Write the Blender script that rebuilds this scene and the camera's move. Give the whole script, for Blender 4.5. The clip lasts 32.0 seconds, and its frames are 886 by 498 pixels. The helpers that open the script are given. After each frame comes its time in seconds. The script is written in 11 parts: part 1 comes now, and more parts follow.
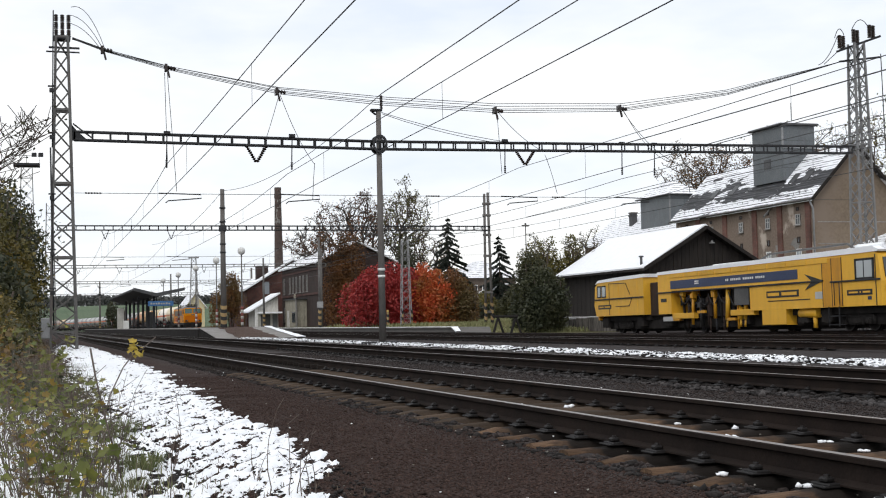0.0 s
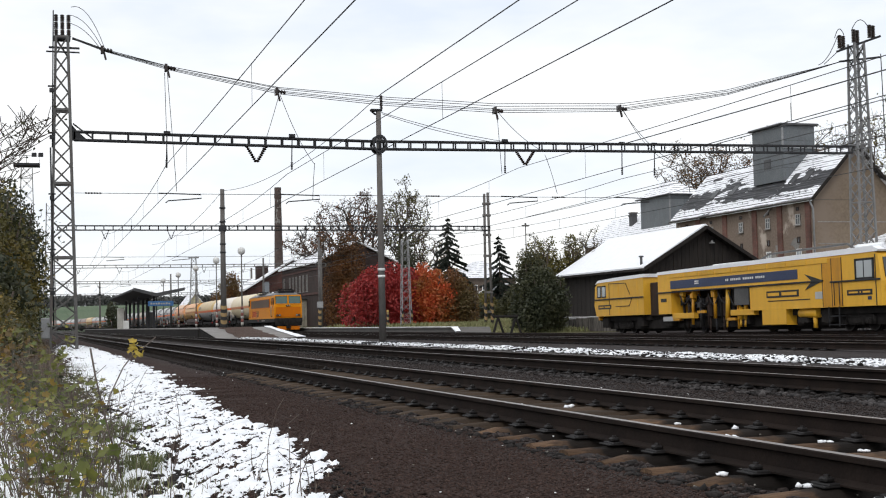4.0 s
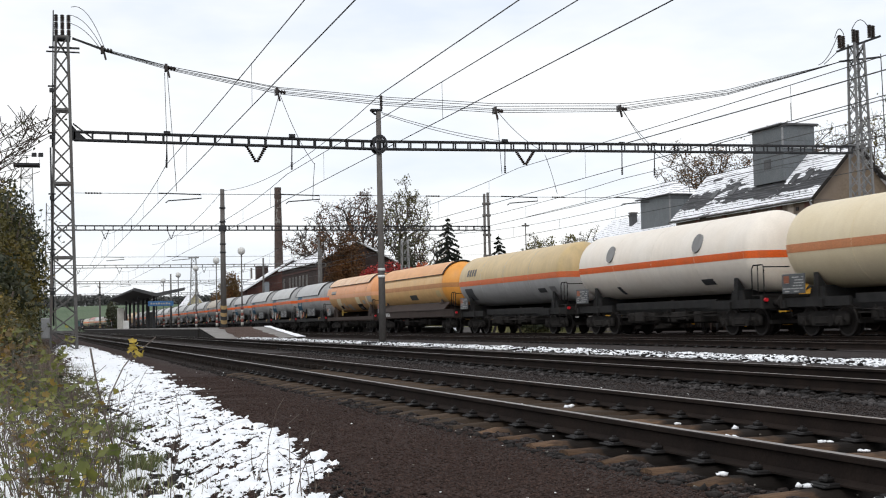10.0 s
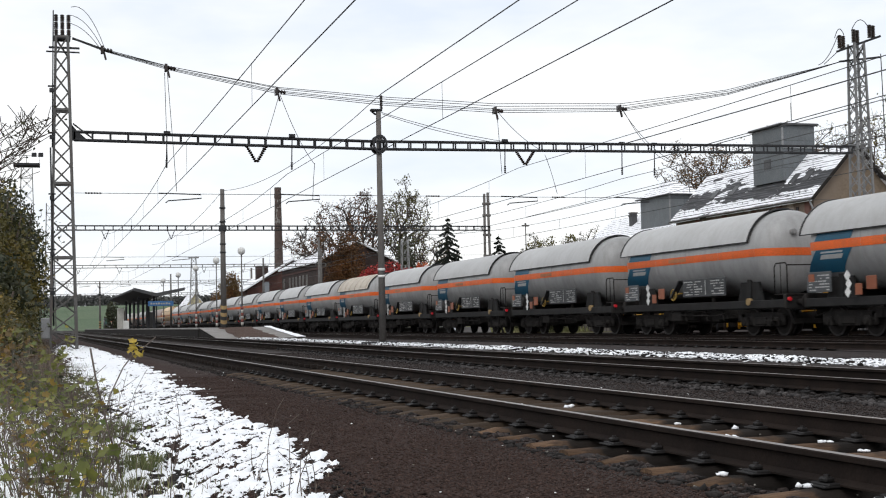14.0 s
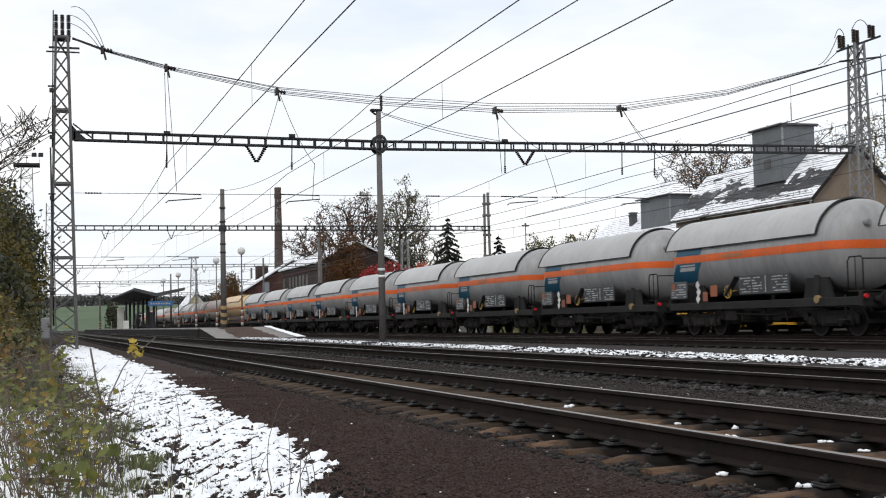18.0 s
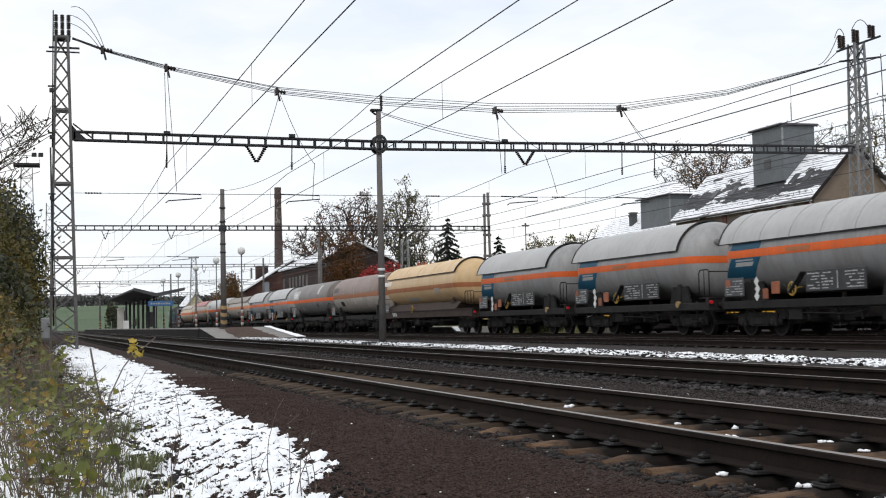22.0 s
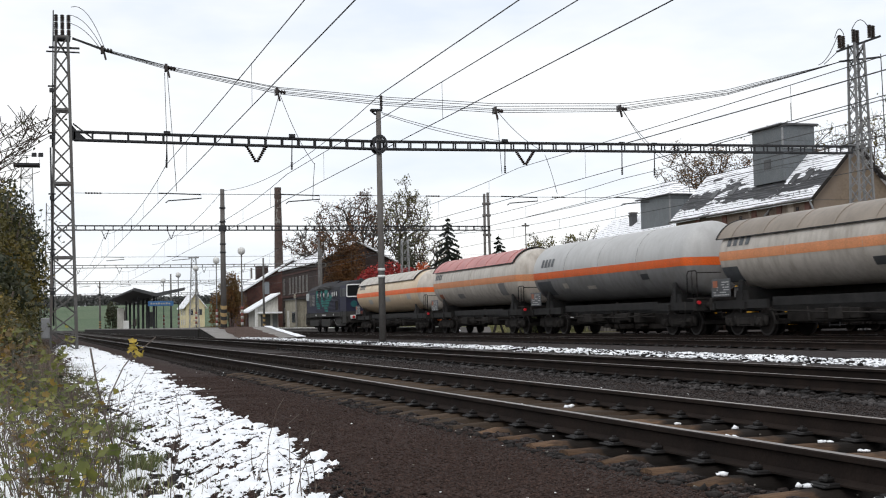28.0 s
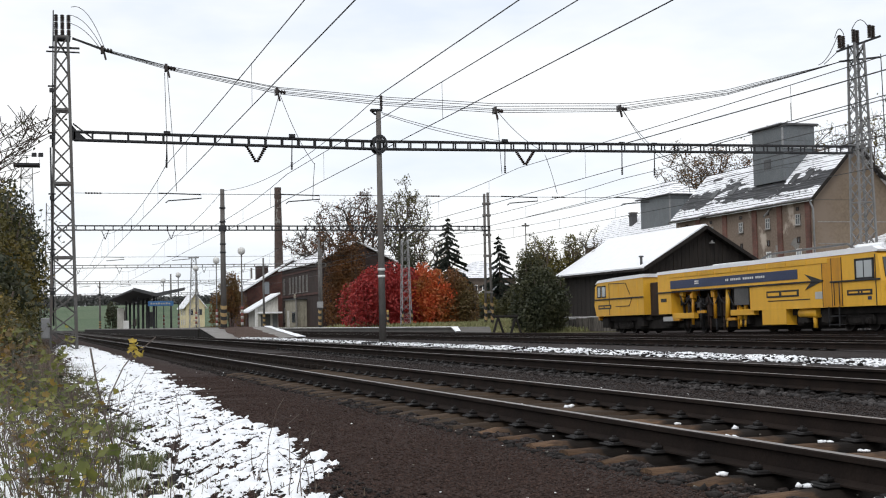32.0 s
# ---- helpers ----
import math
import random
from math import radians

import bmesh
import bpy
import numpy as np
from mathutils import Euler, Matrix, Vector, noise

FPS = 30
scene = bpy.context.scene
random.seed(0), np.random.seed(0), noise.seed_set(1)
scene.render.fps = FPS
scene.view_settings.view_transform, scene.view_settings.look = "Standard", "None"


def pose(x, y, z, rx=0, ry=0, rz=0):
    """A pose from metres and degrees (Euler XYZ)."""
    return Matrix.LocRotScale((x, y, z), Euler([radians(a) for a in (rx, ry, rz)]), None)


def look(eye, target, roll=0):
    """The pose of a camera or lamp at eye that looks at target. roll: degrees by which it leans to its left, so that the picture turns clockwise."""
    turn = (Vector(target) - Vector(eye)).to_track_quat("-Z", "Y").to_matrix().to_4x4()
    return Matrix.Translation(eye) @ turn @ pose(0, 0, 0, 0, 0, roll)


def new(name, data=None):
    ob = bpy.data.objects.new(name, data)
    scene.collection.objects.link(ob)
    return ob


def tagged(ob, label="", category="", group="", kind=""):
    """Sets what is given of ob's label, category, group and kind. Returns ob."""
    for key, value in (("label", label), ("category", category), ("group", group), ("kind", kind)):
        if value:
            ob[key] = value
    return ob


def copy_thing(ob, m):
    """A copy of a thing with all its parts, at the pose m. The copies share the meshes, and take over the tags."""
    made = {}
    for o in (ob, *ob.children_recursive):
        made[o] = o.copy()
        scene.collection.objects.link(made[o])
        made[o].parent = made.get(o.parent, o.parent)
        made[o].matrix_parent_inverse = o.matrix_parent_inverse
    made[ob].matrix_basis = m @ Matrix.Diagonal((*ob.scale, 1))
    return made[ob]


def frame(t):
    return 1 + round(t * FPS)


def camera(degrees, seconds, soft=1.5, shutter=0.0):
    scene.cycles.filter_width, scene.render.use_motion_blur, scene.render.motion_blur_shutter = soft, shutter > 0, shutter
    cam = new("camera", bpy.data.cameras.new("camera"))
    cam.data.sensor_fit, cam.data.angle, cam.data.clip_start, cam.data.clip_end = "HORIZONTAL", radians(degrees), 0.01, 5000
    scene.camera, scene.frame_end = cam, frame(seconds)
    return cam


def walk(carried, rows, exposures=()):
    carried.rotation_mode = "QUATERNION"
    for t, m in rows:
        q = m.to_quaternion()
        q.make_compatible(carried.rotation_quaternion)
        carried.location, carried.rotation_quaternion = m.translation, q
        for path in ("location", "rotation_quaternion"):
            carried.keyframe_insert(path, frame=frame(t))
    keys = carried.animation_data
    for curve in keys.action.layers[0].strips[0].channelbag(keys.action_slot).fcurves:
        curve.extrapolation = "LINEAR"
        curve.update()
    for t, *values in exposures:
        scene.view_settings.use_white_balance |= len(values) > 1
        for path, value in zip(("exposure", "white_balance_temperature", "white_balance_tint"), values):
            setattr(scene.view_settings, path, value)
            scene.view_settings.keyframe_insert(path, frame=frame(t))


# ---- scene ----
# camera: low tripod beside the first track, held still
FWD = Vector((math.sin(radians(17.9176)) * math.cos(radians(3.2286)), math.cos(radians(17.9176)) * math.cos(radians(3.2286)), math.sin(radians(3.2286))))
EYE = Vector((0.0, 0.0, 0.7288))
cam = camera(38.589, 32.0, soft=1.1, shutter=0.1)
STAND = look(EYE, EYE + FWD * 10, -1.3026)
walk(cam, [(0.0, STAND), (32.0, STAND)])
SPEED = 19.346  # metres a second of the passing train


# ---- world and light: bright overcast after a light snowfall ----
def make_world():
    w = bpy.data.worlds.new("overcast_sky")
    scene.world = w
    w.use_nodes = True
    n, l = w.node_tree.nodes, w.node_tree.links
    n.clear()
    out, mix = n.new("ShaderNodeOutputWorld"), n.new("ShaderNodeMixShader")
    clear, cloud = n.new("ShaderNodeBackground"), n.new("ShaderNodeBackground")
    sky = n.new("ShaderNodeTexSky")
    sky.sky_type, sky.sun_disc = "NISHITA", False
    sky.sun_elevation, sky.sun_rotation = radians(38), radians(215)
    clear.inputs[1].default_value = 0.12
    tc, mp, no, ramp = n.new("ShaderNodeTexCoord"), n.new("ShaderNodeMapping"), n.new("ShaderNodeTexNoise"), n.new("ShaderNodeValToRGB")
    mp.inputs["Scale"].default_value = (1.0, 1.0, 3.2)
    no.inputs["Scale"].default_value, no.inputs["Detail"].default_value, no.inputs["Roughness"].default_value = 3.4, 5.0, 0.55
    ramp.color_ramp.elements[0].position, ramp.color_ramp.elements[0].color = 0.34, (0.76, 0.82, 0.91, 1)
    ramp.color_ramp.elements[1].position, ramp.color_ramp.elements[1].color = 0.62, (1.0, 1.0, 1.0, 1)
    cloud.inputs[1].default_value = 1.14
    mix.inputs[0].default_value = 0.9
    l.new(sky.outputs[0], clear.inputs[0])
    l.new(tc.outputs["Generated"], mp.inputs[0])
    l.new(mp.outputs[0], no.inputs["Vector"])
    l.new(no.outputs["Fac"], ramp.inputs[0])
    l.new(ramp.outputs[0], cloud.inputs[0])
    l.new(clear.outputs[0], mix.inputs[1])
    l.new(cloud.outputs[0], mix.inputs[2])
    l.new(mix.outputs[0], out.inputs[0])


make_world()
sun = bpy.data.lights.new("sun", "SUN")
sun.energy, sun.angle, sun.color = 1.0, radians(25), (1.0, 0.97, 0.93)
sun_ob = new("sun", sun)
sun_ob.matrix_world = look((-60, -80, 90), (0, 0, 0))


# ---- materials ----
def node_mat(name):
    m = bpy.data.materials.new(name)
    m.use_nodes = True
    n, l = m.node_tree.nodes, m.node_tree.links
    b = n["Principled BSDF"]
    return m, n, l, b


def noise_node(n, l, vec, scale, detail=3.0, rough=0.55):
    t = n.new("ShaderNodeTexNoise")
    t.inputs["Scale"].default_value, t.inputs["Detail"].default_value, t.inputs["Roughness"].default_value = scale, detail, rough
    l.new(vec, t.inputs["Vector"])
    return t


def mixc(n, l, fac, a, b, mode="MIX"):
    x = n.new("ShaderNodeMix")
    x.data_type, x.blend_type = "RGBA", mode
    for sock, v in ((x.inputs[0], fac), (x.inputs[6], a), (x.inputs[7], b)):
        if isinstance(v, (int, float)):
            sock.default_value = v
        elif isinstance(v, tuple):
            sock.default_value = (*v, 1) if len(v) == 3 else v
        else:
            l.new(v, sock)
    return x.outputs[2]


def ramp_node(n, l, src, lo, hi):
    r = n.new("ShaderNodeMapRange")
    r.inputs[1].default_value, r.inputs[2].default_value = lo, hi
    l.new(src, r.inputs[0])
    return r.outputs[0]


def surface(name, c1, c2, rough=0.7, metal=0.0, scale=2.0, fine=40.0, bump=0.15, dirt=None, dirt_amount=0.0, stretch=(1, 1, 1), rnd=0.12, bump_dist=0.01, grain=0.25, spec=0.4):
    """Two-scale surface: broad patches from c1 to c2, fine grain, optional streaks of dirt, small bump."""
    m, n, l, b = node_mat(name)
    tc, mp = n.new("ShaderNodeTexCoord"), n.new("ShaderNodeMapping")
    mp.inputs["Scale"].default_value = stretch
    l.new(tc.outputs["Object"], mp.inputs[0])
    big = noise_node(n, l, mp.outputs[0], scale, 4.0)
    col = mixc(n, l, ramp_node(n, l, big.outputs["Fac"], 0.3, 0.7), c1, c2)
    small = noise_node(n, l, tc.outputs["Object"], fine, 2.0)
    g = n.new("ShaderNodeMapRange")
    g.inputs[1].default_value, g.inputs[2].default_value, g.inputs[3].default_value, g.inputs[4].default_value = 0.25, 0.75, 1 - grain, 1 + grain
    l.new(small.outputs["Fac"], g.inputs[0])
    col = mixc(n, l, 1.0, col, g.outputs[0], "MULTIPLY")
    if dirt:
        mp2 = n.new("ShaderNodeMapping")
        mp2.inputs["Scale"].default_value = (1.3, 1.3, 0.22)
        l.new(tc.outputs["Object"], mp2.inputs[0])
        st = noise_node(n, l, mp2.outputs[0], 2.6, 5.0, 0.62)
        f = n.new("ShaderNodeMapRange")
        f.inputs[1].default_value, f.inputs[2].default_value, f.inputs[4].default_value = 0.42, 0.72, dirt_amount
        l.new(st.outputs["Fac"], f.inputs[0])
        col = mixc(n, l, f.outputs[0], col, dirt)
    if rnd:
        oi = n.new("ShaderNodeObjectInfo")
        r = n.new("ShaderNodeMapRange")
        r.inputs[3].default_value, r.inputs[4].default_value = 1 - rnd, 1 + rnd
        l.new(oi.outputs["Random"], r.inputs[0])
        col = mixc(n, l, 1.0, col, r.outputs[0], "MULTIPLY")
    l.new(col, b.inputs["Base Color"])
    b.inputs["Roughness"].default_value, b.inputs["Metallic"].default_value = rough, metal
    b.inputs["Specular IOR Level"].default_value = spec
    if bump:
        bp = n.new("ShaderNodeBump")
        bp.inputs["Strength"].default_value, bp.inputs["Distance"].default_value = bump, bump_dist
        l.new(small.outputs["Fac"], bp.inputs["Height"])
        l.new(bp.outputs[0], b.inputs["Normal"])
    return m


def leaf_mat(name, c1, c2, c3):
    """Leaves: each leaf its own tint, a little light passes through."""
    m, n, l, b = node_mat(name)
    geo, tc = n.new("ShaderNodeNewGeometry"), n.new("ShaderNodeTexCoord")
    big = noise_node(n, l, tc.outputs["Object"], 0.55, 3.0)
    col = mixc(n, l, geo.outputs["Random Per Island"], c1, c2)
    col = mixc(n, l, ramp_node(n, l, big.outputs["Fac"], 0.38, 0.66), col, c3)
    fine = noise_node(n, l, tc.outputs["Object"], 9.0, 2.0)
    col = mixc(n, l, 1.0, col, ramp_node(n, l, fine.outputs["Fac"], -0.1, 0.7), "MULTIPLY")
    l.new(col, b.inputs["Base Color"])
    b.inputs["Roughness"].default_value = 0.6
    tr = n.new("ShaderNodeBsdfTranslucent")
    mx = n.new("ShaderNodeMixShader")
    mx.inputs[0].default_value = 0.22
    l.new(col, tr.inputs[0])
    l.new(b.outputs[0], mx.inputs[1])
    l.new(tr.outputs[0], mx.inputs[2])
    l.new(mx.outputs[0], n["Material Output"].inputs[0])
    return m


def two_tone(name, base, over, scale, lo, hi, rough=0.8, stretch=(1, 1, 1), bump=0.3, fine=30.0, bump_dist=0.02):
    """A base surface with a second one lying on it in noise-shaped patches (snow on slates, moss on soil)."""
    m, n, l, b = node_mat(name)
    tc, mp = n.new("ShaderNodeTexCoord"), n.new("ShaderNodeMapping")
    mp.inputs["Scale"].default_value = stretch
    l.new(tc.outputs["Object"], mp.inputs[0])
    big = noise_node(n, l, mp.outputs[0], scale, 6.0, 0.6)
    f = ramp_node(n, l, big.outputs["Fac"], lo, hi)
    small = noise_node(n, l, tc.outputs["Object"], fine, 3.0)
    v = mixc(n, l, 1.0, base, ramp_node(n, l, small.outputs["Fac"], -0.5, 0.9), "MULTIPLY")
    l.new(mixc(n, l, f, v, over), b.inputs["Base Color"])
    b.inputs["Roughness"].default_value = rough
    bp = n.new("ShaderNodeBump")
    bp.inputs["Strength"].default_value, bp.inputs["Distance"].default_value = bump, bump_dist
    l.new(small.outputs["Fac"], bp.inputs["Height"])
    l.new(bp.outputs[0], b.inputs["Normal"])
    return m


def sleeper_mat(name, c1, c2, grease):
    """Weathered sleeper: tan worn wood, grease and brake dust on both sides of each rail seat."""
    m, n, l, b = node_mat(name)
    tc, sep = n.new("ShaderNodeTexCoord"), n.new("ShaderNodeSeparateXYZ")
    l.new(tc.outputs["Object"], sep.inputs[0])
    mp = n.new("ShaderNodeMapping")
    mp.inputs["Scale"].default_value = (1.2, 12, 12)
    l.new(tc.outputs["Object"], mp.inputs[0])
    grain = noise_node(n, l, mp.outputs[0], 5.0, 5.0, 0.65)
    blot = noise_node(n, l, tc.outputs["Object"], 7.0, 3.0, 0.6)
    info = n.new("ShaderNodeObjectInfo")
    col = mixc(n, l, ramp_node(n, l, grain.outputs["Fac"], 0.3, 0.7), c2, c1)
    ab, off, ab2, jit = (n.new("ShaderNodeMath") for _ in range(4))
    ab.operation, off.operation, ab2.operation, jit.operation = "ABSOLUTE", "SUBTRACT", "ABSOLUTE", "MULTIPLY_ADD"
    l.new(sep.outputs[0], ab.inputs[0])
    l.new(ab.outputs[0], off.inputs[0])
    off.inputs[1].default_value = 0.70
    l.new(off.outputs[0], ab2.inputs[0])
    l.new(blot.outputs["Fac"], jit.inputs[0])
    jit.inputs[1].default_value = 0.34
    l.new(ab2.outputs[0], jit.inputs[2])
    col = mixc(n, l, ramp_node(n, l, jit.outputs[0], 0.42, 0.58), grease, col)
    shade = n.new("ShaderNodeMapRange")
    shade.inputs[3].default_value, shade.inputs[4].default_value = 0.55, 1.2
    l.new(info.outputs["Random"], shade.inputs[0])
    col = mixc(n, l, 1.0, col, shade.outputs[0], "MULTIPLY")
    l.new(col, b.inputs["Base Color"])
    b.inputs["Roughness"].default_value, b.inputs["Specular IOR Level"].default_value = 0.9, 0.15
    bp = n.new("ShaderNodeBump")
    bp.inputs["Strength"].default_value, bp.inputs["Distance"].default_value = 0.7, 0.012
    l.new(grain.outputs["Fac"], bp.inputs["Height"])
    l.new(bp.outputs[0], b.inputs["Normal"])
    return m


def brick_mat(name, c1, c2, mortar, scale=1.0):
    """Brickwork seen from afar, courses of 75 mm, laid by the wall's own plane."""
    m, n, l, b = node_mat(name)
    tc, sep, add, comb = n.new("ShaderNodeTexCoord"), n.new("ShaderNodeSeparateXYZ"), n.new("ShaderNodeMath"), n.new("ShaderNodeCombineXYZ")
    l.new(tc.outputs["Object"], sep.inputs[0])
    l.new(sep.outputs[0], add.inputs[0])
    l.new(sep.outputs[1], add.inputs[1])
    l.new(add.outputs[0], comb.inputs[0])
    l.new(sep.outputs[2], comb.inputs[1])
    br = n.new("ShaderNodeTexBrick")
    br.inputs["Color1"].default_value, br.inputs["Color2"].default_value, br.inputs["Mortar"].default_value = (*c1, 1), (*c2, 1), (*mortar, 1)
    br.inputs["Scale"].default_value, br.inputs["Mortar Size"].default_value = scale, 0.012
    br.inputs["Brick Width"].default_value, br.inputs["Row Height"].default_value = 0.29, 0.075
    l.new(comb.outputs[0], br.inputs["Vector"])
    big = noise_node(n, l, tc.outputs["Object"], 0.7, 5.0, 0.65)
    col = mixc(n, l, 1.0, br.outputs[0], ramp_node(n, l, big.outputs["Fac"], 0.05, 0.75), "MULTIPLY")
    l.new(col, b.inputs["Base Color"])
    b.inputs["Roughness"].default_value = 0.9
    return m


def snowy_tiles(name, scale, lo, hi, stretch, course=0.16):
    """Snow on tiles: bare dark patches by noise, and a dark edge at each course up the slope."""
    m, n, l, b = node_mat(name)
    tc, mp, sep = n.new("ShaderNodeTexCoord"), n.new("ShaderNodeMapping"), n.new("ShaderNodeSeparateXYZ")
    mp.inputs["Scale"].default_value = stretch
    l.new(tc.outputs["Object"], mp.inputs[0])
    l.new(tc.outputs["Object"], sep.inputs[0])
    big = noise_node(n, l, mp.outputs[0], scale, 5.0, 0.6)
    jag = noise_node(n, l, tc.outputs["Object"], 2.2, 3.0, 0.6)
    z = n.new("ShaderNodeMath")
    z.operation, z.inputs[1].default_value = "DIVIDE", course
    l.new(sep.outputs[2], z.inputs[0])
    fr = n.new("ShaderNodeMath")
    fr.operation = "FRACT"
    l.new(z.outputs[0], fr.inputs[0])
    gap = n.new("ShaderNodeMath")
    gap.operation = "MULTIPLY"
    l.new(ramp_node(n, l, fr.outputs[0], 0.30, 0.18), gap.inputs[0])
    l.new(ramp_node(n, l, jag.outputs["Fac"], 0.42, 0.56), gap.inputs[1])
    cover = ramp_node(n, l, big.outputs["Fac"], lo, hi)
    slate = mixc(n, l, ramp_node(n, l, jag.outputs["Fac"], 0.3, 0.7), (0.022, 0.023, 0.026), (0.055, 0.055, 0.058))
    col = mixc(n, l, cover, slate, (0.87, 0.88, 0.91))
    col = mixc(n, l, gap.outputs[0], col, (0.13, 0.13, 0.14))
    l.new(col, b.inputs["Base Color"])
    b.inputs["Roughness"].default_value = 0.75
    return m


def mill_slates(name):
    """Slates under melting snow: it holds along the snow guards at the eave and high up, and has slid off between."""
    m, n, l, b = node_mat(name)
    tc, mp, sep = n.new("ShaderNodeTexCoord"), n.new("ShaderNodeMapping"), n.new("ShaderNodeSeparateXYZ")
    mp.inputs["Scale"].default_value = (0.9, 0.42, 1.6)
    l.new(tc.outputs["Object"], mp.inputs[0])
    l.new(tc.outputs["Object"], sep.inputs[0])
    big = noise_node(n, l, mp.outputs[0], 0.62, 5.0, 0.62)
    mp2 = n.new("ShaderNodeMapping")
    mp2.inputs["Scale"].default_value = (1.0, 0.22, 3.0)
    l.new(tc.outputs["Object"], mp2.inputs[0])
    jag = noise_node(n, l, mp2.outputs[0], 1.9, 3.0, 0.6)

    def op(kind, a, c):
        x = n.new("ShaderNodeMath")
        x.operation = kind
        for sock, v in zip(x.inputs, (a, c)):
            if isinstance(v, float):
                sock.default_value = v
            else:
                l.new(v, sock)
        return x.outputs[0]
    held = op("ADD", ramp_node(n, l, sep.outputs[2], 11.25, 10.85), ramp_node(n, l, sep.outputs[2], 12.1, 13.2))
    total = op("ADD", big.outputs["Fac"], op("MULTIPLY", held, 0.20))
    cover = ramp_node(n, l, total, 0.57, 0.60)
    row = op("FRACT", op("DIVIDE", sep.outputs[2], 0.23), 0.0)
    gap = op("MULTIPLY", ramp_node(n, l, row, 0.34, 0.22), ramp_node(n, l, jag.outputs["Fac"], 0.44, 0.54))
    slate = mixc(n, l, ramp_node(n, l, jag.outputs["Fac"], 0.3, 0.7), (0.016, 0.017, 0.019), (0.045, 0.045, 0.048))
    col = mixc(n, l, cover, slate, (0.87, 0.88, 0.91))
    col = mixc(n, l, gap, col, (0.10, 0.10, 0.11))
    l.new(col, b.inputs["Base Color"])
    b.inputs["Roughness"].default_value = 0.75
    return m


def glass_mat(name, tint, rough=0.06, alpha=1.0):
    m, n, l, b = node_mat(name)
    b.inputs["Base Color"].default_value = (*tint, 1)
    b.inputs["Roughness"].default_value, b.inputs["Specular IOR Level"].default_value = rough, 0.8
    return m


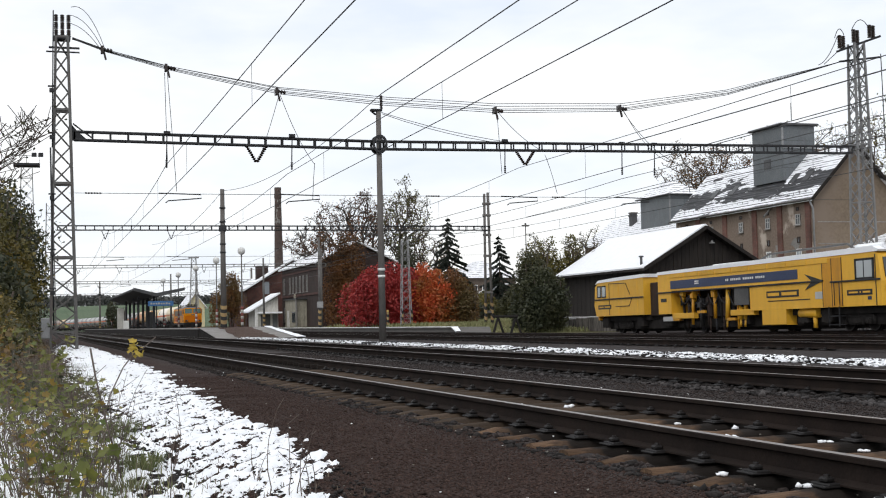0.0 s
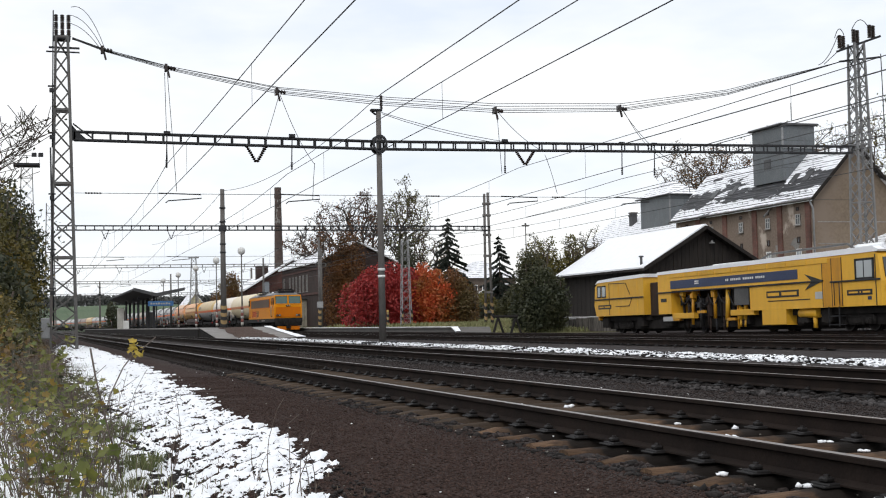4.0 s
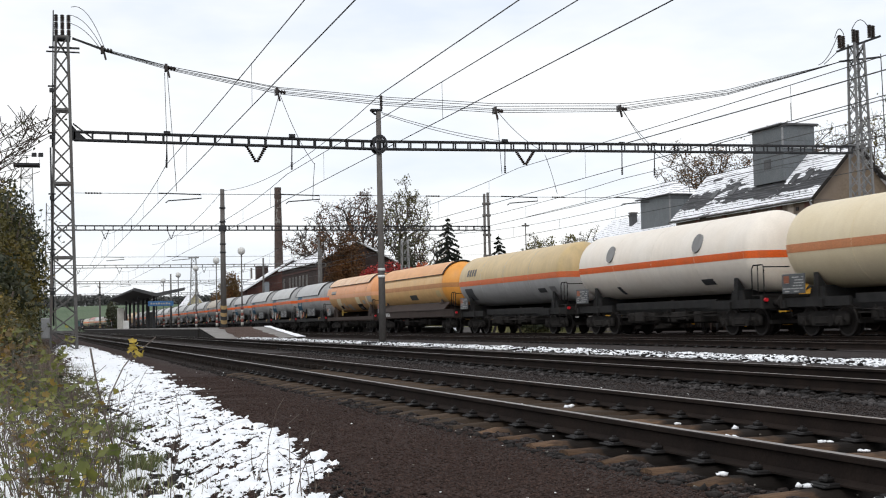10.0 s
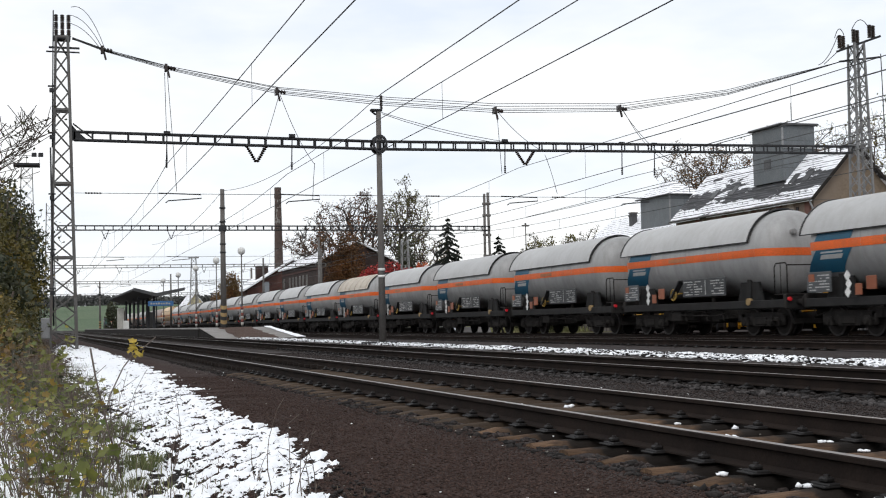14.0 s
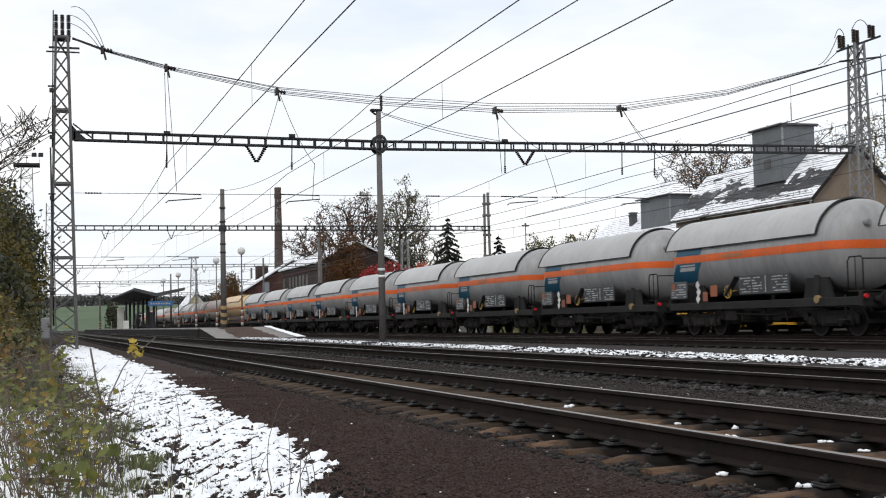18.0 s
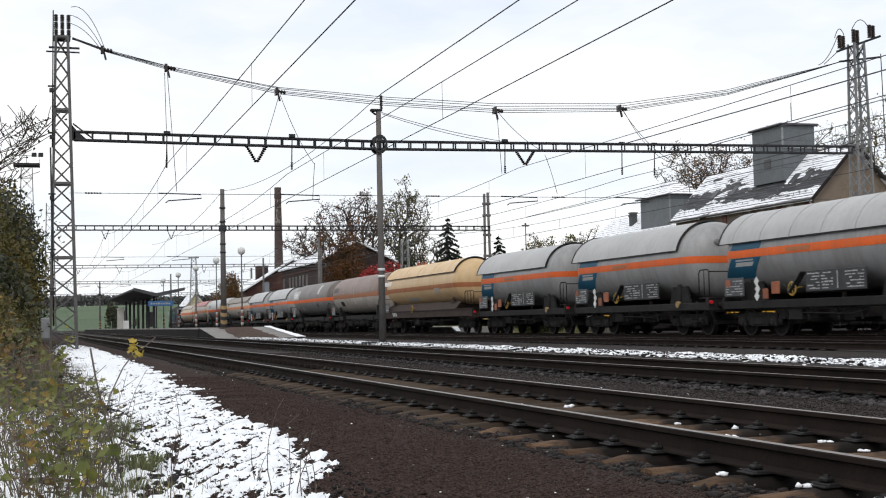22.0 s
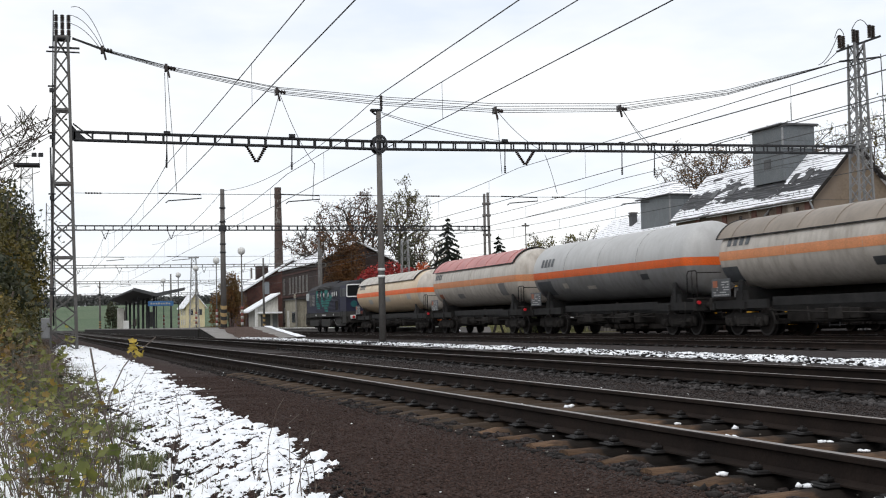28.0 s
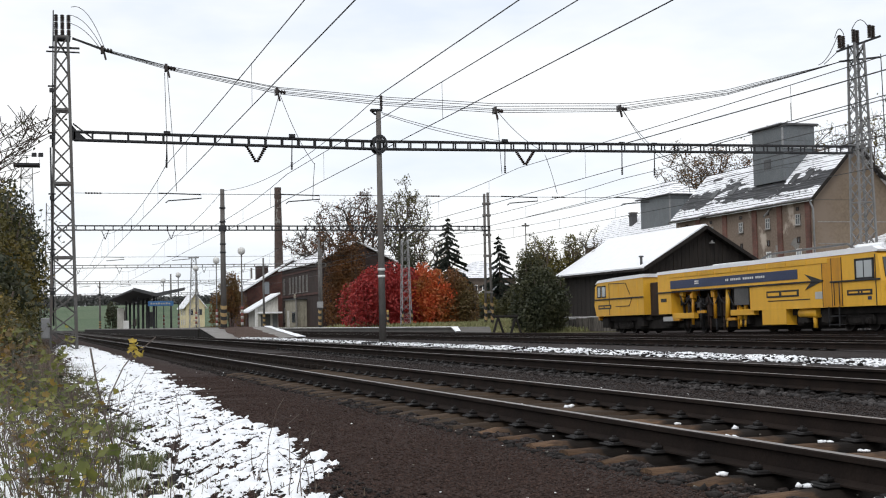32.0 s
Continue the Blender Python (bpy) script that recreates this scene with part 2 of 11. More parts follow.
M = {
    "rail": surface("rail_rust", (0.013, 0.010, 0.009), (0.024, 0.017, 0.014), 0.9, 0.0, 3, 60, 0.2, spec=0.1),
    "railtop": surface("rail_polished", (0.26, 0.23, 0.21), (0.17, 0.14, 0.125), 0.38, 0.85, 1.2, 30, 0.05),
    "railtop_dull": surface("rail_dull_top", (0.10, 0.08, 0.075), (0.06, 0.05, 0.045), 0.5, 0.6, 1.2, 30, 0.05),
    "sleeper": sleeper_mat("sleeper_wood", (0.185, 0.115, 0.068), (0.060, 0.036, 0.025), (0.018, 0.0145, 0.0125)),
    "sleeper_mid": surface("darker_sleeper_wood", (0.085, 0.060, 0.042), (0.035, 0.026, 0.020), 0.9, 0, 4, 70, 0.5, stretch=(0.3, 3, 3), rnd=0.3, spec=0.15),
    "sleeper_dark": surface("darkest_sleeper_wood", (0.026, 0.020, 0.017), (0.014, 0.012, 0.011), 0.9, 0, 4, 70, 0.5, stretch=(0.3, 3, 3), rnd=0.3, spec=0.15),
    "dim_red": surface("faded_red_band", (0.16, 0.045, 0.035), (0.22, 0.06, 0.045), 0.6, 0, 3, 50, 0.05, (0.08, 0.05, 0.04), 0.5),
    "dim_band": surface("grimy_white_band", (0.42, 0.41, 0.38), (0.34, 0.33, 0.30), 0.6, 0, 3, 50, 0.05, (0.2, 0.18, 0.15), 0.5),
    "dim_yellow": surface("faded_yellow_band", (0.27, 0.18, 0.08), (0.33, 0.23, 0.10), 0.6, 0, 3, 50, 0.05, (0.2, 0.13, 0.06), 0.5),
    "iron": surface("dark_iron", (0.010, 0.009, 0.009), (0.020, 0.017, 0.016), 0.6, 0.5, 6, 80, 0.2),
    "gravel": surface("brown_gravel", (0.058, 0.036, 0.028), (0.086, 0.056, 0.044), 0.95, 0, 0.9, 55, 1.0, bump_dist=0.012, grain=0.6, spec=0.15),
    "snow": surface("fresh_snow", (0.86, 0.88, 0.92), (0.93, 0.94, 0.95), 0.6, 0, 3, 50, 0.3, bump_dist=0.01, grain=0.05, rnd=0),
    "steel": surface("galvanised_steel", (0.10, 0.10, 0.10), (0.16, 0.16, 0.155), 0.6, 0.3, 3, 60, 0.1, (0.09, 0.06, 0.045), 0.55),
    "steel_light": surface("grey_painted_steel", (0.25, 0.255, 0.26), (0.34, 0.345, 0.35), 0.55, 0.2, 3, 60, 0.1, (0.14, 0.11, 0.09), 0.4),
    "steel_mid": surface("dull_painted_steel", (0.16, 0.163, 0.165), (0.22, 0.222, 0.222), 0.6, 0.2, 3, 60, 0.1, (0.11, 0.09, 0.075), 0.4),
    "steel_dark": surface("weathered_dark_steel", (0.018, 0.019, 0.022), (0.035, 0.035, 0.037), 0.7, 0.1, 3, 60, 0.1),
    "mast": surface("mast_concrete", (0.10, 0.095, 0.09), (0.15, 0.142, 0.135), 0.85, 0, 1.5, 40, 0.2, (0.08, 0.06, 0.05), 0.5),
    "wire": surface("copper_wire", (0.05, 0.05, 0.052), (0.08, 0.08, 0.08), 0.5, 0.6, 1, 20, 0, rnd=0),
    "porcelain": surface("brown_porcelain", (0.018, 0.012, 0.010), (0.035, 0.022, 0.018), 0.25, 0, 5, 30, 0),
    "white": surface("white_paint", (0.72, 0.72, 0.70), (0.80, 0.80, 0.79), 0.5, 0, 3, 50, 0.05, (0.4, 0.37, 0.33), 0.4),
    "black": surface("black_paint", (0.012, 0.012, 0.013), (0.025, 0.024, 0.024), 0.5, 0, 3, 50, 0.05),
    "yellow": surface("warning_yellow", (0.46, 0.29, 0.05), (0.36, 0.23, 0.05), 0.5, 0, 3, 50, 0.05, (0.2, 0.13, 0.06), 0.4),
    "concrete": surface("platform_concrete", (0.17, 0.16, 0.15), (0.26, 0.245, 0.23), 0.9, 0, 0.7, 30, 0.3),
    "asphalt": surface("platform_asphalt", (0.075, 0.07, 0.066), (0.12, 0.112, 0.105), 0.85, 0, 0.6, 40, 0.3),
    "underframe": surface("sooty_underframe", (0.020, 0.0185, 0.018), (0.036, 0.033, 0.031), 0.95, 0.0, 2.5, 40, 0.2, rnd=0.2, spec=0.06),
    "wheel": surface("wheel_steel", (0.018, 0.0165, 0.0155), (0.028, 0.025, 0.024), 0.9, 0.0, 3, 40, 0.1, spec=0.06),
    "tread": surface("wheel_tread", (0.022, 0.020, 0.019), (0.034, 0.030, 0.028), 0.5, 0.6, 3, 40, 0.05),
}


# ---- building helpers ----
class Shape:
    """Collects vertices and faces of one part."""

    def __init__(self):
        self.v, self.f, self.s, self.m = [], [], [], []

    def face(self, pts, smooth=False, mi=0):
        k = len(self.v)
        self.v.extend(tuple(p) for p in pts)
        self.f.append(tuple(range(k, k + len(pts))))
        self.s.append(smooth)
        self.m.append(mi)

    def add(self, verts, faces, smooth=False, mi=0):
        k = len(self.v)
        self.v.extend(tuple(p) for p in verts)
        for f in faces:
            self.f.append(tuple(i + k for i in f))
            self.s.append(smooth)
            self.m.append(mi)
        return self

    def box(self, x0, y0, z0, x1, y1, z1, bev=0.0, mi=0):
        if bev <= 0:
            v = [(x, y, z) for x in (x0, x1) for y in (y0, y1) for z in (z0, z1)]
            return self.add(v, [(0, 1, 3, 2), (4, 6, 7, 5), (0, 4, 5, 1), (2, 3, 7, 6), (0, 2, 6, 4), (1, 5, 7, 3)], mi=mi)
        b = min(bev, abs(x1 - x0) * 0.45, abs(y1 - y0) * 0.45, abs(z1 - z0) * 0.45)
        v, idx = [], {}
        for i, x in enumerate((x0, x1)):
            for j, y in enumerate((y0, y1)):
                for k, z in enumerate((z0, z1)):
                    sx, sy, sz = (1 - 2 * i) * b, (1 - 2 * j) * b, (1 - 2 * k) * b
                    for a, p in (("x", (x, y + sy, z + sz)), ("y", (x + sx, y, z + sz)), ("z", (x + sx, y + sy, z))):
                        idx[i, j, k, a] = len(v)
                        v.append(p)
        f = []
        for i in (0, 1):
            f.append(tuple(idx[i, j, k, "x"] for j, k in ((0, 0), (1, 0), (1, 1), (0, 1))))
            f.append(tuple(idx[j, i, k, "y"] for j, k in ((0, 0), (1, 0), (1, 1), (0, 1))))
            f.append(tuple(idx[j, k, i, "z"] for j, k in ((0, 0), (1, 0), (1, 1), (0, 1))))
            for j in (0, 1):
                f.append((idx[i, j, 0, "x"], idx[i, j, 1, "x"], idx[i, j, 1, "y"], idx[i, j, 0, "y"]))
                f.append((idx[i, 0, j, "x"], idx[i, 1, j, "x"], idx[i, 1, j, "z"], idx[i, 0, j, "z"]))
                f.append((idx[0, i, j, "y"], idx[1, i, j, "y"], idx[1, i, j, "z"], idx[0, i, j, "z"]))
                for k in (0, 1):
                    f.append((idx[i, j, k, "x"], idx[i, j, k, "y"], idx[i, j, k, "z"]))
        return self.add(v, f, mi=mi)

    def cyl(self, p0, p1, r, n=12, r2=None, mi=0, caps=True, smooth=True):
        p0, p1 = Vector(p0), Vector(p1)
        r2 = r if r2 is None else r2
        d = (p1 - p0).normalized()
        u = d.orthogonal().normalized()
        w = d.cross(u)
        ring = [u * math.cos(2 * math.pi * i / n) + w * math.sin(2 * math.pi * i / n) for i in range(n)]
        v = [p0 + a * r for a in ring] + [p1 + a * r2 for a in ring]
        self.add(v, [(i, (i + 1) % n, n + (i + 1) % n, n + i) for i in range(n)], smooth, mi)
        if caps:
            self.add(v, [tuple(range(n - 1, -1, -1)), tuple(range(n, 2 * n))], False, mi)
        return self

    def tube(self, pts, r, n=6, mi=0):
        """One round bar swept along a line of points."""
        pts = [Vector(p) for p in pts]
        v, ref = [], None
        for i, p in enumerate(pts):
            d = (pts[min(i + 1, len(pts) - 1)] - pts[max(i - 1, 0)]).normalized()
            u = d.orthogonal().normalized() if ref is None else (ref - d * ref.dot(d)).normalized()
            ref = u
            w = d.cross(u)
            v += [p + (u * math.cos(2 * math.pi * k / n) + w * math.sin(2 * math.pi * k / n)) * r for k in range(n)]
        m = len(pts)
        self.add(v, [(i * n + k, i * n + (k + 1) % n, (i + 1) * n + (k + 1) % n, (i + 1) * n + k) for i in range(m - 1) for k in range(n)], True, mi)
        return self.add(v, [tuple(range(n - 1, -1, -1)), tuple(range((m - 1) * n, m * n))], False, mi)

    def bar(self, p0, p1, w, h=None, mi=0):
        """A flat or square bar from p0 to p1."""
        p0, p1 = Vector(p0), Vector(p1)
        h = w if h is None else h
        d = (p1 - p0).normalized()
        ref = Vector((0, 0, 1)) if abs(d.z) < 0.9 else Vector((0, 1, 0))
        u = d.cross(ref).normalized()
        t = u.cross(d)
        c = [(-1, -1), (1, -1), (1, 1), (-1, 1)]
        v = [p + u * (a * w / 2) + t * (b * h / 2) for p in (p0, p1) for a, b in c]
        return self.add(v, [(0, 1, 5, 4), (1, 2, 6, 5), (2, 3, 7, 6), (3, 0, 4, 7), (3, 2, 1, 0), (4, 5, 6, 7)], mi=mi)

    def prism(self, poly, axis, a0, a1, mi=0, smooth=False):
        """A polygon in the plane across axis, drawn out from a0 to a1. x: (y, z); y: (x, z); z: (x, y)."""
        def at(p, a):
            return {"x": (a, p[0], p[1]), "y": (p[0], a, p[1]), "z": (p[0], p[1], a)}[axis]
        n = len(poly)
        v = [at(p, a0) for p in poly] + [at(p, a1) for p in poly]
        self.add(v, [(i, (i + 1) % n, n + (i + 1) % n, n + i) for i in range(n)], smooth, mi)
        return self.add(v, [tuple(range(n - 1, -1, -1)), tuple(range(n, 2 * n))], False, mi)

    def lathe(self, base, prof, n=16, mi=0, smooth=True):
        """Round shape about a vertical axis at base, from (radius, height) rings."""
        v = []
        for r, h in prof:
            for i in range(n):
                a = 2 * math.pi * i / n
                v.append((base[0] + r * math.cos(a), base[1] + r * math.sin(a), base[2] + h))
        f = [(k * n + i, k * n + (i + 1) % n, (k + 1) * n + (i + 1) % n, (k + 1) * n + i) for k in range(len(prof) - 1) for i in range(n)]
        return self.add(v, f, smooth, mi)


def mesh_of(name, sh, mats):
    me = bpy.data.meshes.new(name)
    me.from_pydata(sh.v, [], sh.f)
    for m in mats:
        me.materials.append(m)
    me.polygons.foreach_set("use_smooth", sh.s)
    me.polygons.foreach_set("material_index", sh.m)
    bm = bmesh.new()
    bm.from_mesh(me)
    bmesh.ops.remove_doubles(bm, verts=bm.verts, dist=0.0004)
    bmesh.ops.recalc_face_normals(bm, faces=bm.faces)
    bm.to_mesh(me)
    bm.free()
    return me


def part(name, sh, mat, parent=None, label="", at=None):
    mats = mat if isinstance(mat, (list, tuple)) else [mat]
    me = sh if isinstance(sh, bpy.types.Mesh) else mesh_of(name, sh, [M[m] if isinstance(m, str) else m for m in mats])
    ob = new(name, me)
    if parent:
        ob.parent = parent
    if at is not None:
        ob.matrix_basis = at if isinstance(at, Matrix) else Matrix.Translation(at)
    return tagged(ob, label) if label else ob


def empty(name, at, label, category, group="", kind=""):
    ob = new(name)
    ob.matrix_basis = at if isinstance(at, Matrix) else Matrix.Translation(at)
    ob.empty_display_size = 0.2
    return tagged(ob, label, category, group, kind)


def fast_mesh(name, verts, quads, mat, smooth=False):
    """A big mesh from arrays: verts (n, 3), faces (m, 3 or 4)."""
    me = bpy.data.meshes.new(name)
    k = quads.shape[1]
    me.vertices.add(len(verts))
    me.vertices.foreach_set("co", np.ascontiguousarray(verts, dtype=np.float32).ravel())
    me.loops.add(quads.size)
    me.loops.foreach_set("vertex_index", np.ascontiguousarray(quads, dtype=np.int32).ravel())
    me.polygons.add(len(quads))
    me.polygons.foreach_set("loop_start", np.arange(0, quads.size, k, dtype=np.int32))
    me.polygons.foreach_set("loop_total", np.full(len(quads), k, dtype=np.int32))
    if smooth:
        me.polygons.foreach_set("use_smooth", np.ones(len(quads), dtype=bool))
    me.materials.append(M[mat] if isinstance(mat, str) else mat)
    me.update(calc_edges=True)
    return me


def leaf_cards(pts, size, rng, droop=0.0, long=1.5):
    """Small folded leaves (two triangles on a fold) at pts, turned at random."""
    n = len(pts)
    d = rng.normal(size=(n, 3))
    d[:, 2] -= droop
    d /= np.linalg.norm(d, axis=1)[:, None]
    e = np.cross(d, rng.normal(size=(n, 3)))
    e /= np.linalg.norm(e, axis=1)[:, None] + 1e-9
    nn = np.cross(d, e)
    s = (size * rng.uniform(0.6, 1.3, n))[:, None]
    v = np.stack([pts - d * s * long / 2, pts + e * s * 0.45 + nn * s * 0.16, pts + d * s * long / 2, pts - e * s * 0.45 + nn * s * 0.16], 1).reshape(-1, 3)
    i = np.arange(n)[:, None] * 4
    return v, np.concatenate([i + np.array([[0, 1, 2]]), i + np.array([[0, 2, 3]])], 0)


def smooth01(a, b, x):
    t = np.clip((x - a) / (b - a), 0, 1)
    return t * t * (3 - 2 * t)


# ---- ground ----
T1, T2, T3, T4, T5 = 4.69, 9.21, 18.75, 23.30, 32.5  # track centres


def wob(x, y, k=1.0, s=0.0):
    """Cheap smooth unevenness between about -1 and 1."""
    return (np.sin(x * 1.7 * k + 1.3 + s) * np.cos(y * 1.1 * k - 0.4 + s) + np.sin(x * 3.9 * k + y * 2.3 * k + s) * 0.5 + np.sin(y * 4.7 * k - x * 1.3 * k + 2 + s) * 0.4) / 1.9


def ground_z(x, y):
    x, y = np.asarray(x, float), np.asarray(y, float)
    z = -0.22 + 0.02 * smooth01(3.35, 3.6, x) * smooth01(27, 25, x)
    z = z - 0.075 * smooth01(3.62, 3.74, x) * smooth01(5.78, 5.66, x) * smooth01(60, 30, y)   # dug-out bed of the first track
    z = z + 0.20 * smooth01(18, 46, y) * smooth01(3.2, 1.5, x)                       # the path comes up to the mast
    z = z + (0.45 * smooth01(0.6, -2.5, x) + 0.5 * smooth01(-2, -9, x)) * smooth01(300, 200, y)                   # grass bank beside the path
    z = z + 0.02 * wob(x, y, 1.3) * smooth01(3.2, 2.2, x)
    z = z - 0.12 * smooth01(26, 29, x) * smooth01(76, 60, y)
    z = z + 0.52 * smooth01(26.2, 27.6, x) * smooth01(77, 90, y)                        # station side
    z = z + 0.08 * smooth01(11.2, 12.0, x) * smooth01(14.6, 13.6, x) * smooth01(88, 80, y)   # verge between the tracks
    z = z + 0.3 * smooth01(36, 46, x)
    far = smooth01(760, 1500, y)
    z = z + 23.5 * far * (1 + 0.10 * np.sin(x * 0.004) + 0.05 * np.sin(x * 0.011 + 1))
    z = z + 30 * smooth01(250, 1500, x) + 30 * smooth01(-250, -1500, x)
    return z


def axis(*spans):
    out = [spans[0][0]]
    for a, b, step in spans:
        k = max(1, int(round((b - a) / step)))
        out += [a + (b - a) * (i + 1) / k for i in range(k)]
    return np.array(out)


def grid_mesh(name, xs, ys, zf, mat, smooth=True):
    X, Y = np.meshgrid(xs, ys)
    v = np.stack([X, Y, zf(X, Y)], -1).reshape(-1, 3)
    nx, ny = len(xs), len(ys)
    i = (np.arange(ny - 1)[:, None] * nx + np.arange(nx - 1)[None, :]).ravel()
    return fast_mesh(name, v, np.stack([i, i + 1, i + nx + 1, i + nx], 1), mat, smooth)


def ground_material():
    """Brown gravel by the path, dark ballast in the yard, soil and grass beyond, by stretch of the plan."""
    m, n, l, b = node_mat("ground_mixed")
    tc, sep = n.new("ShaderNodeTexCoord"), n.new("ShaderNodeSeparateXYZ")
    l.new(tc.outputs["Object"], sep.inputs[0])
    n1 = noise_node(n, l, tc.outputs["Object"], 1.1, 5.0, 0.65)
    n2 = noise_node(n, l, tc.outputs["Object"], 45.0, 3.0, 0.7)
    n3 = noise_node(n, l, tc.outputs["Object"], 0.012, 6.0, 0.6)
    gravel = mixc(n, l, ramp_node(n, l, n1.outputs["Fac"], 0.3, 0.7), (0.028, 0.017, 0.014), (0.050, 0.031, 0.026))
    ballast = mixc(n, l, ramp_node(n, l, n1.outputs["Fac"], 0.3, 0.7), (0.031, 0.026, 0.025), (0.053, 0.045, 0.043))
    soil = mixc(n, l, ramp_node(n, l, n1.outputs["Fac"], 0.35, 0.65), (0.060, 0.060, 0.026), (0.095, 0.082, 0.042))
    bank = mixc(n, l, ramp_node(n, l, n1.outputs["Fac"], 0.35, 0.65), (0.026, 0.025, 0.014), (0.060, 0.046, 0.026))
    field = mixc(n, l, ramp_node(n, l, n3.outputs["Fac"], 0.4, 0.6), (0.082, 0.120, 0.070), (0.105, 0.140, 0.085))

    def edge(axis, lo, hi):
        jit = n.new("ShaderNodeMath")
        jit.operation, jit.inputs[1].default_value = "MULTIPLY_ADD", 0.9
        l.new(n1.outputs["Fac"], jit.inputs[0])
        l.new(sep.outputs[axis], jit.inputs[2])
        return ramp_node(n, l, jit.outputs[0], lo + 0.45, hi + 0.45)
    col = mixc(n, l, edge(0, 0.1, 0.7), bank, gravel)
    col = mixc(n, l, edge(0, 3.0, 3.6), col, ballast)
    right = mixc(n, l, edge(0, 26.5, 27.3), ballast, mixc(n, l, edge(1, 71, 73), ballast, soil))
    col = mixc(n, l, edge(0, 24, 25), col, right)
    col = mixc(n, l, edge(1, 330, 400), col, field)
    g = n.new("ShaderNodeMapRange")
    g.inputs[1].default_value, g.inputs[2].default_value, g.inputs[3].default_value, g.inputs[4].default_value = 0.3, 0.7, 0.45, 1.5
    l.new(n2.outputs["Fac"], g.inputs[0])
    col = mixc(n, l, 1.0, col, g.outputs[0], "MULTIPLY")
    l.new(col, b.inputs["Base Color"])
    b.inputs["Roughness"].default_value, b.inputs["Specular IOR Level"].default_value = 0.95, 0.12
    bp = n.new("ShaderNodeBump")
    bp.inputs["Strength"].default_value, bp.inputs["Distance"].default_value = 0.9, 0.02
    l.new(n2.outputs["Fac"], bp.inputs["Height"])
    l.new(bp.outputs[0], b.inputs["Normal"])
    return m


M["ground"] = ground_material()


def make_ground():
    xs = axis((-2600, -200, 240), (-200, -12, 16), (-12, -1, 0.6), (-1, 3.5, 0.09), (3.5, 6.0, 0.06), (6.0, 30, 0.6), (30, 90, 2.5), (90, 300, 15), (300, 2600, 230))
    ys = axis((-300, -10, 20), (-10, 3, 0.8), (3, 16, 0.14), (16, 50, 0.6), (50, 110, 2.0), (110, 420, 10), (420, 1600, 60), (1600, 4200, 260))
    ob = new("ground", grid_mesh("ground", xs, ys, ground_z, "ground"))
    tagged(ob, "brown gravel path, dark ballast yard and distant green field", "ground", kind="structure")


make_ground()


def bend(y):
    """How far the tracks swing to the side in the long curve beyond the station."""
    return np.maximum(np.asarray(y, float) - 250.0, 0.0) ** 2 / (2 * 2540.0)


def rail_profile(x, top=0.0):
    """Outline of a flat-bottomed rail, 0.155 high."""
    h = [(-0.07, -0.155), (0.07, -0.155), (0.07, -0.145), (0.012, -0.125), (0.010, -0.045), (0.036, -0.032), (0.036, -0.006), (0.028, 0.0),
         (-0.028, 0.0), (-0.036, -0.006), (-0.036, -0.032), (-0.010, -0.045), (-0.012, -0.125), (-0.07, -0.145)]
    return [(x + a, top + b) for a, b in h]


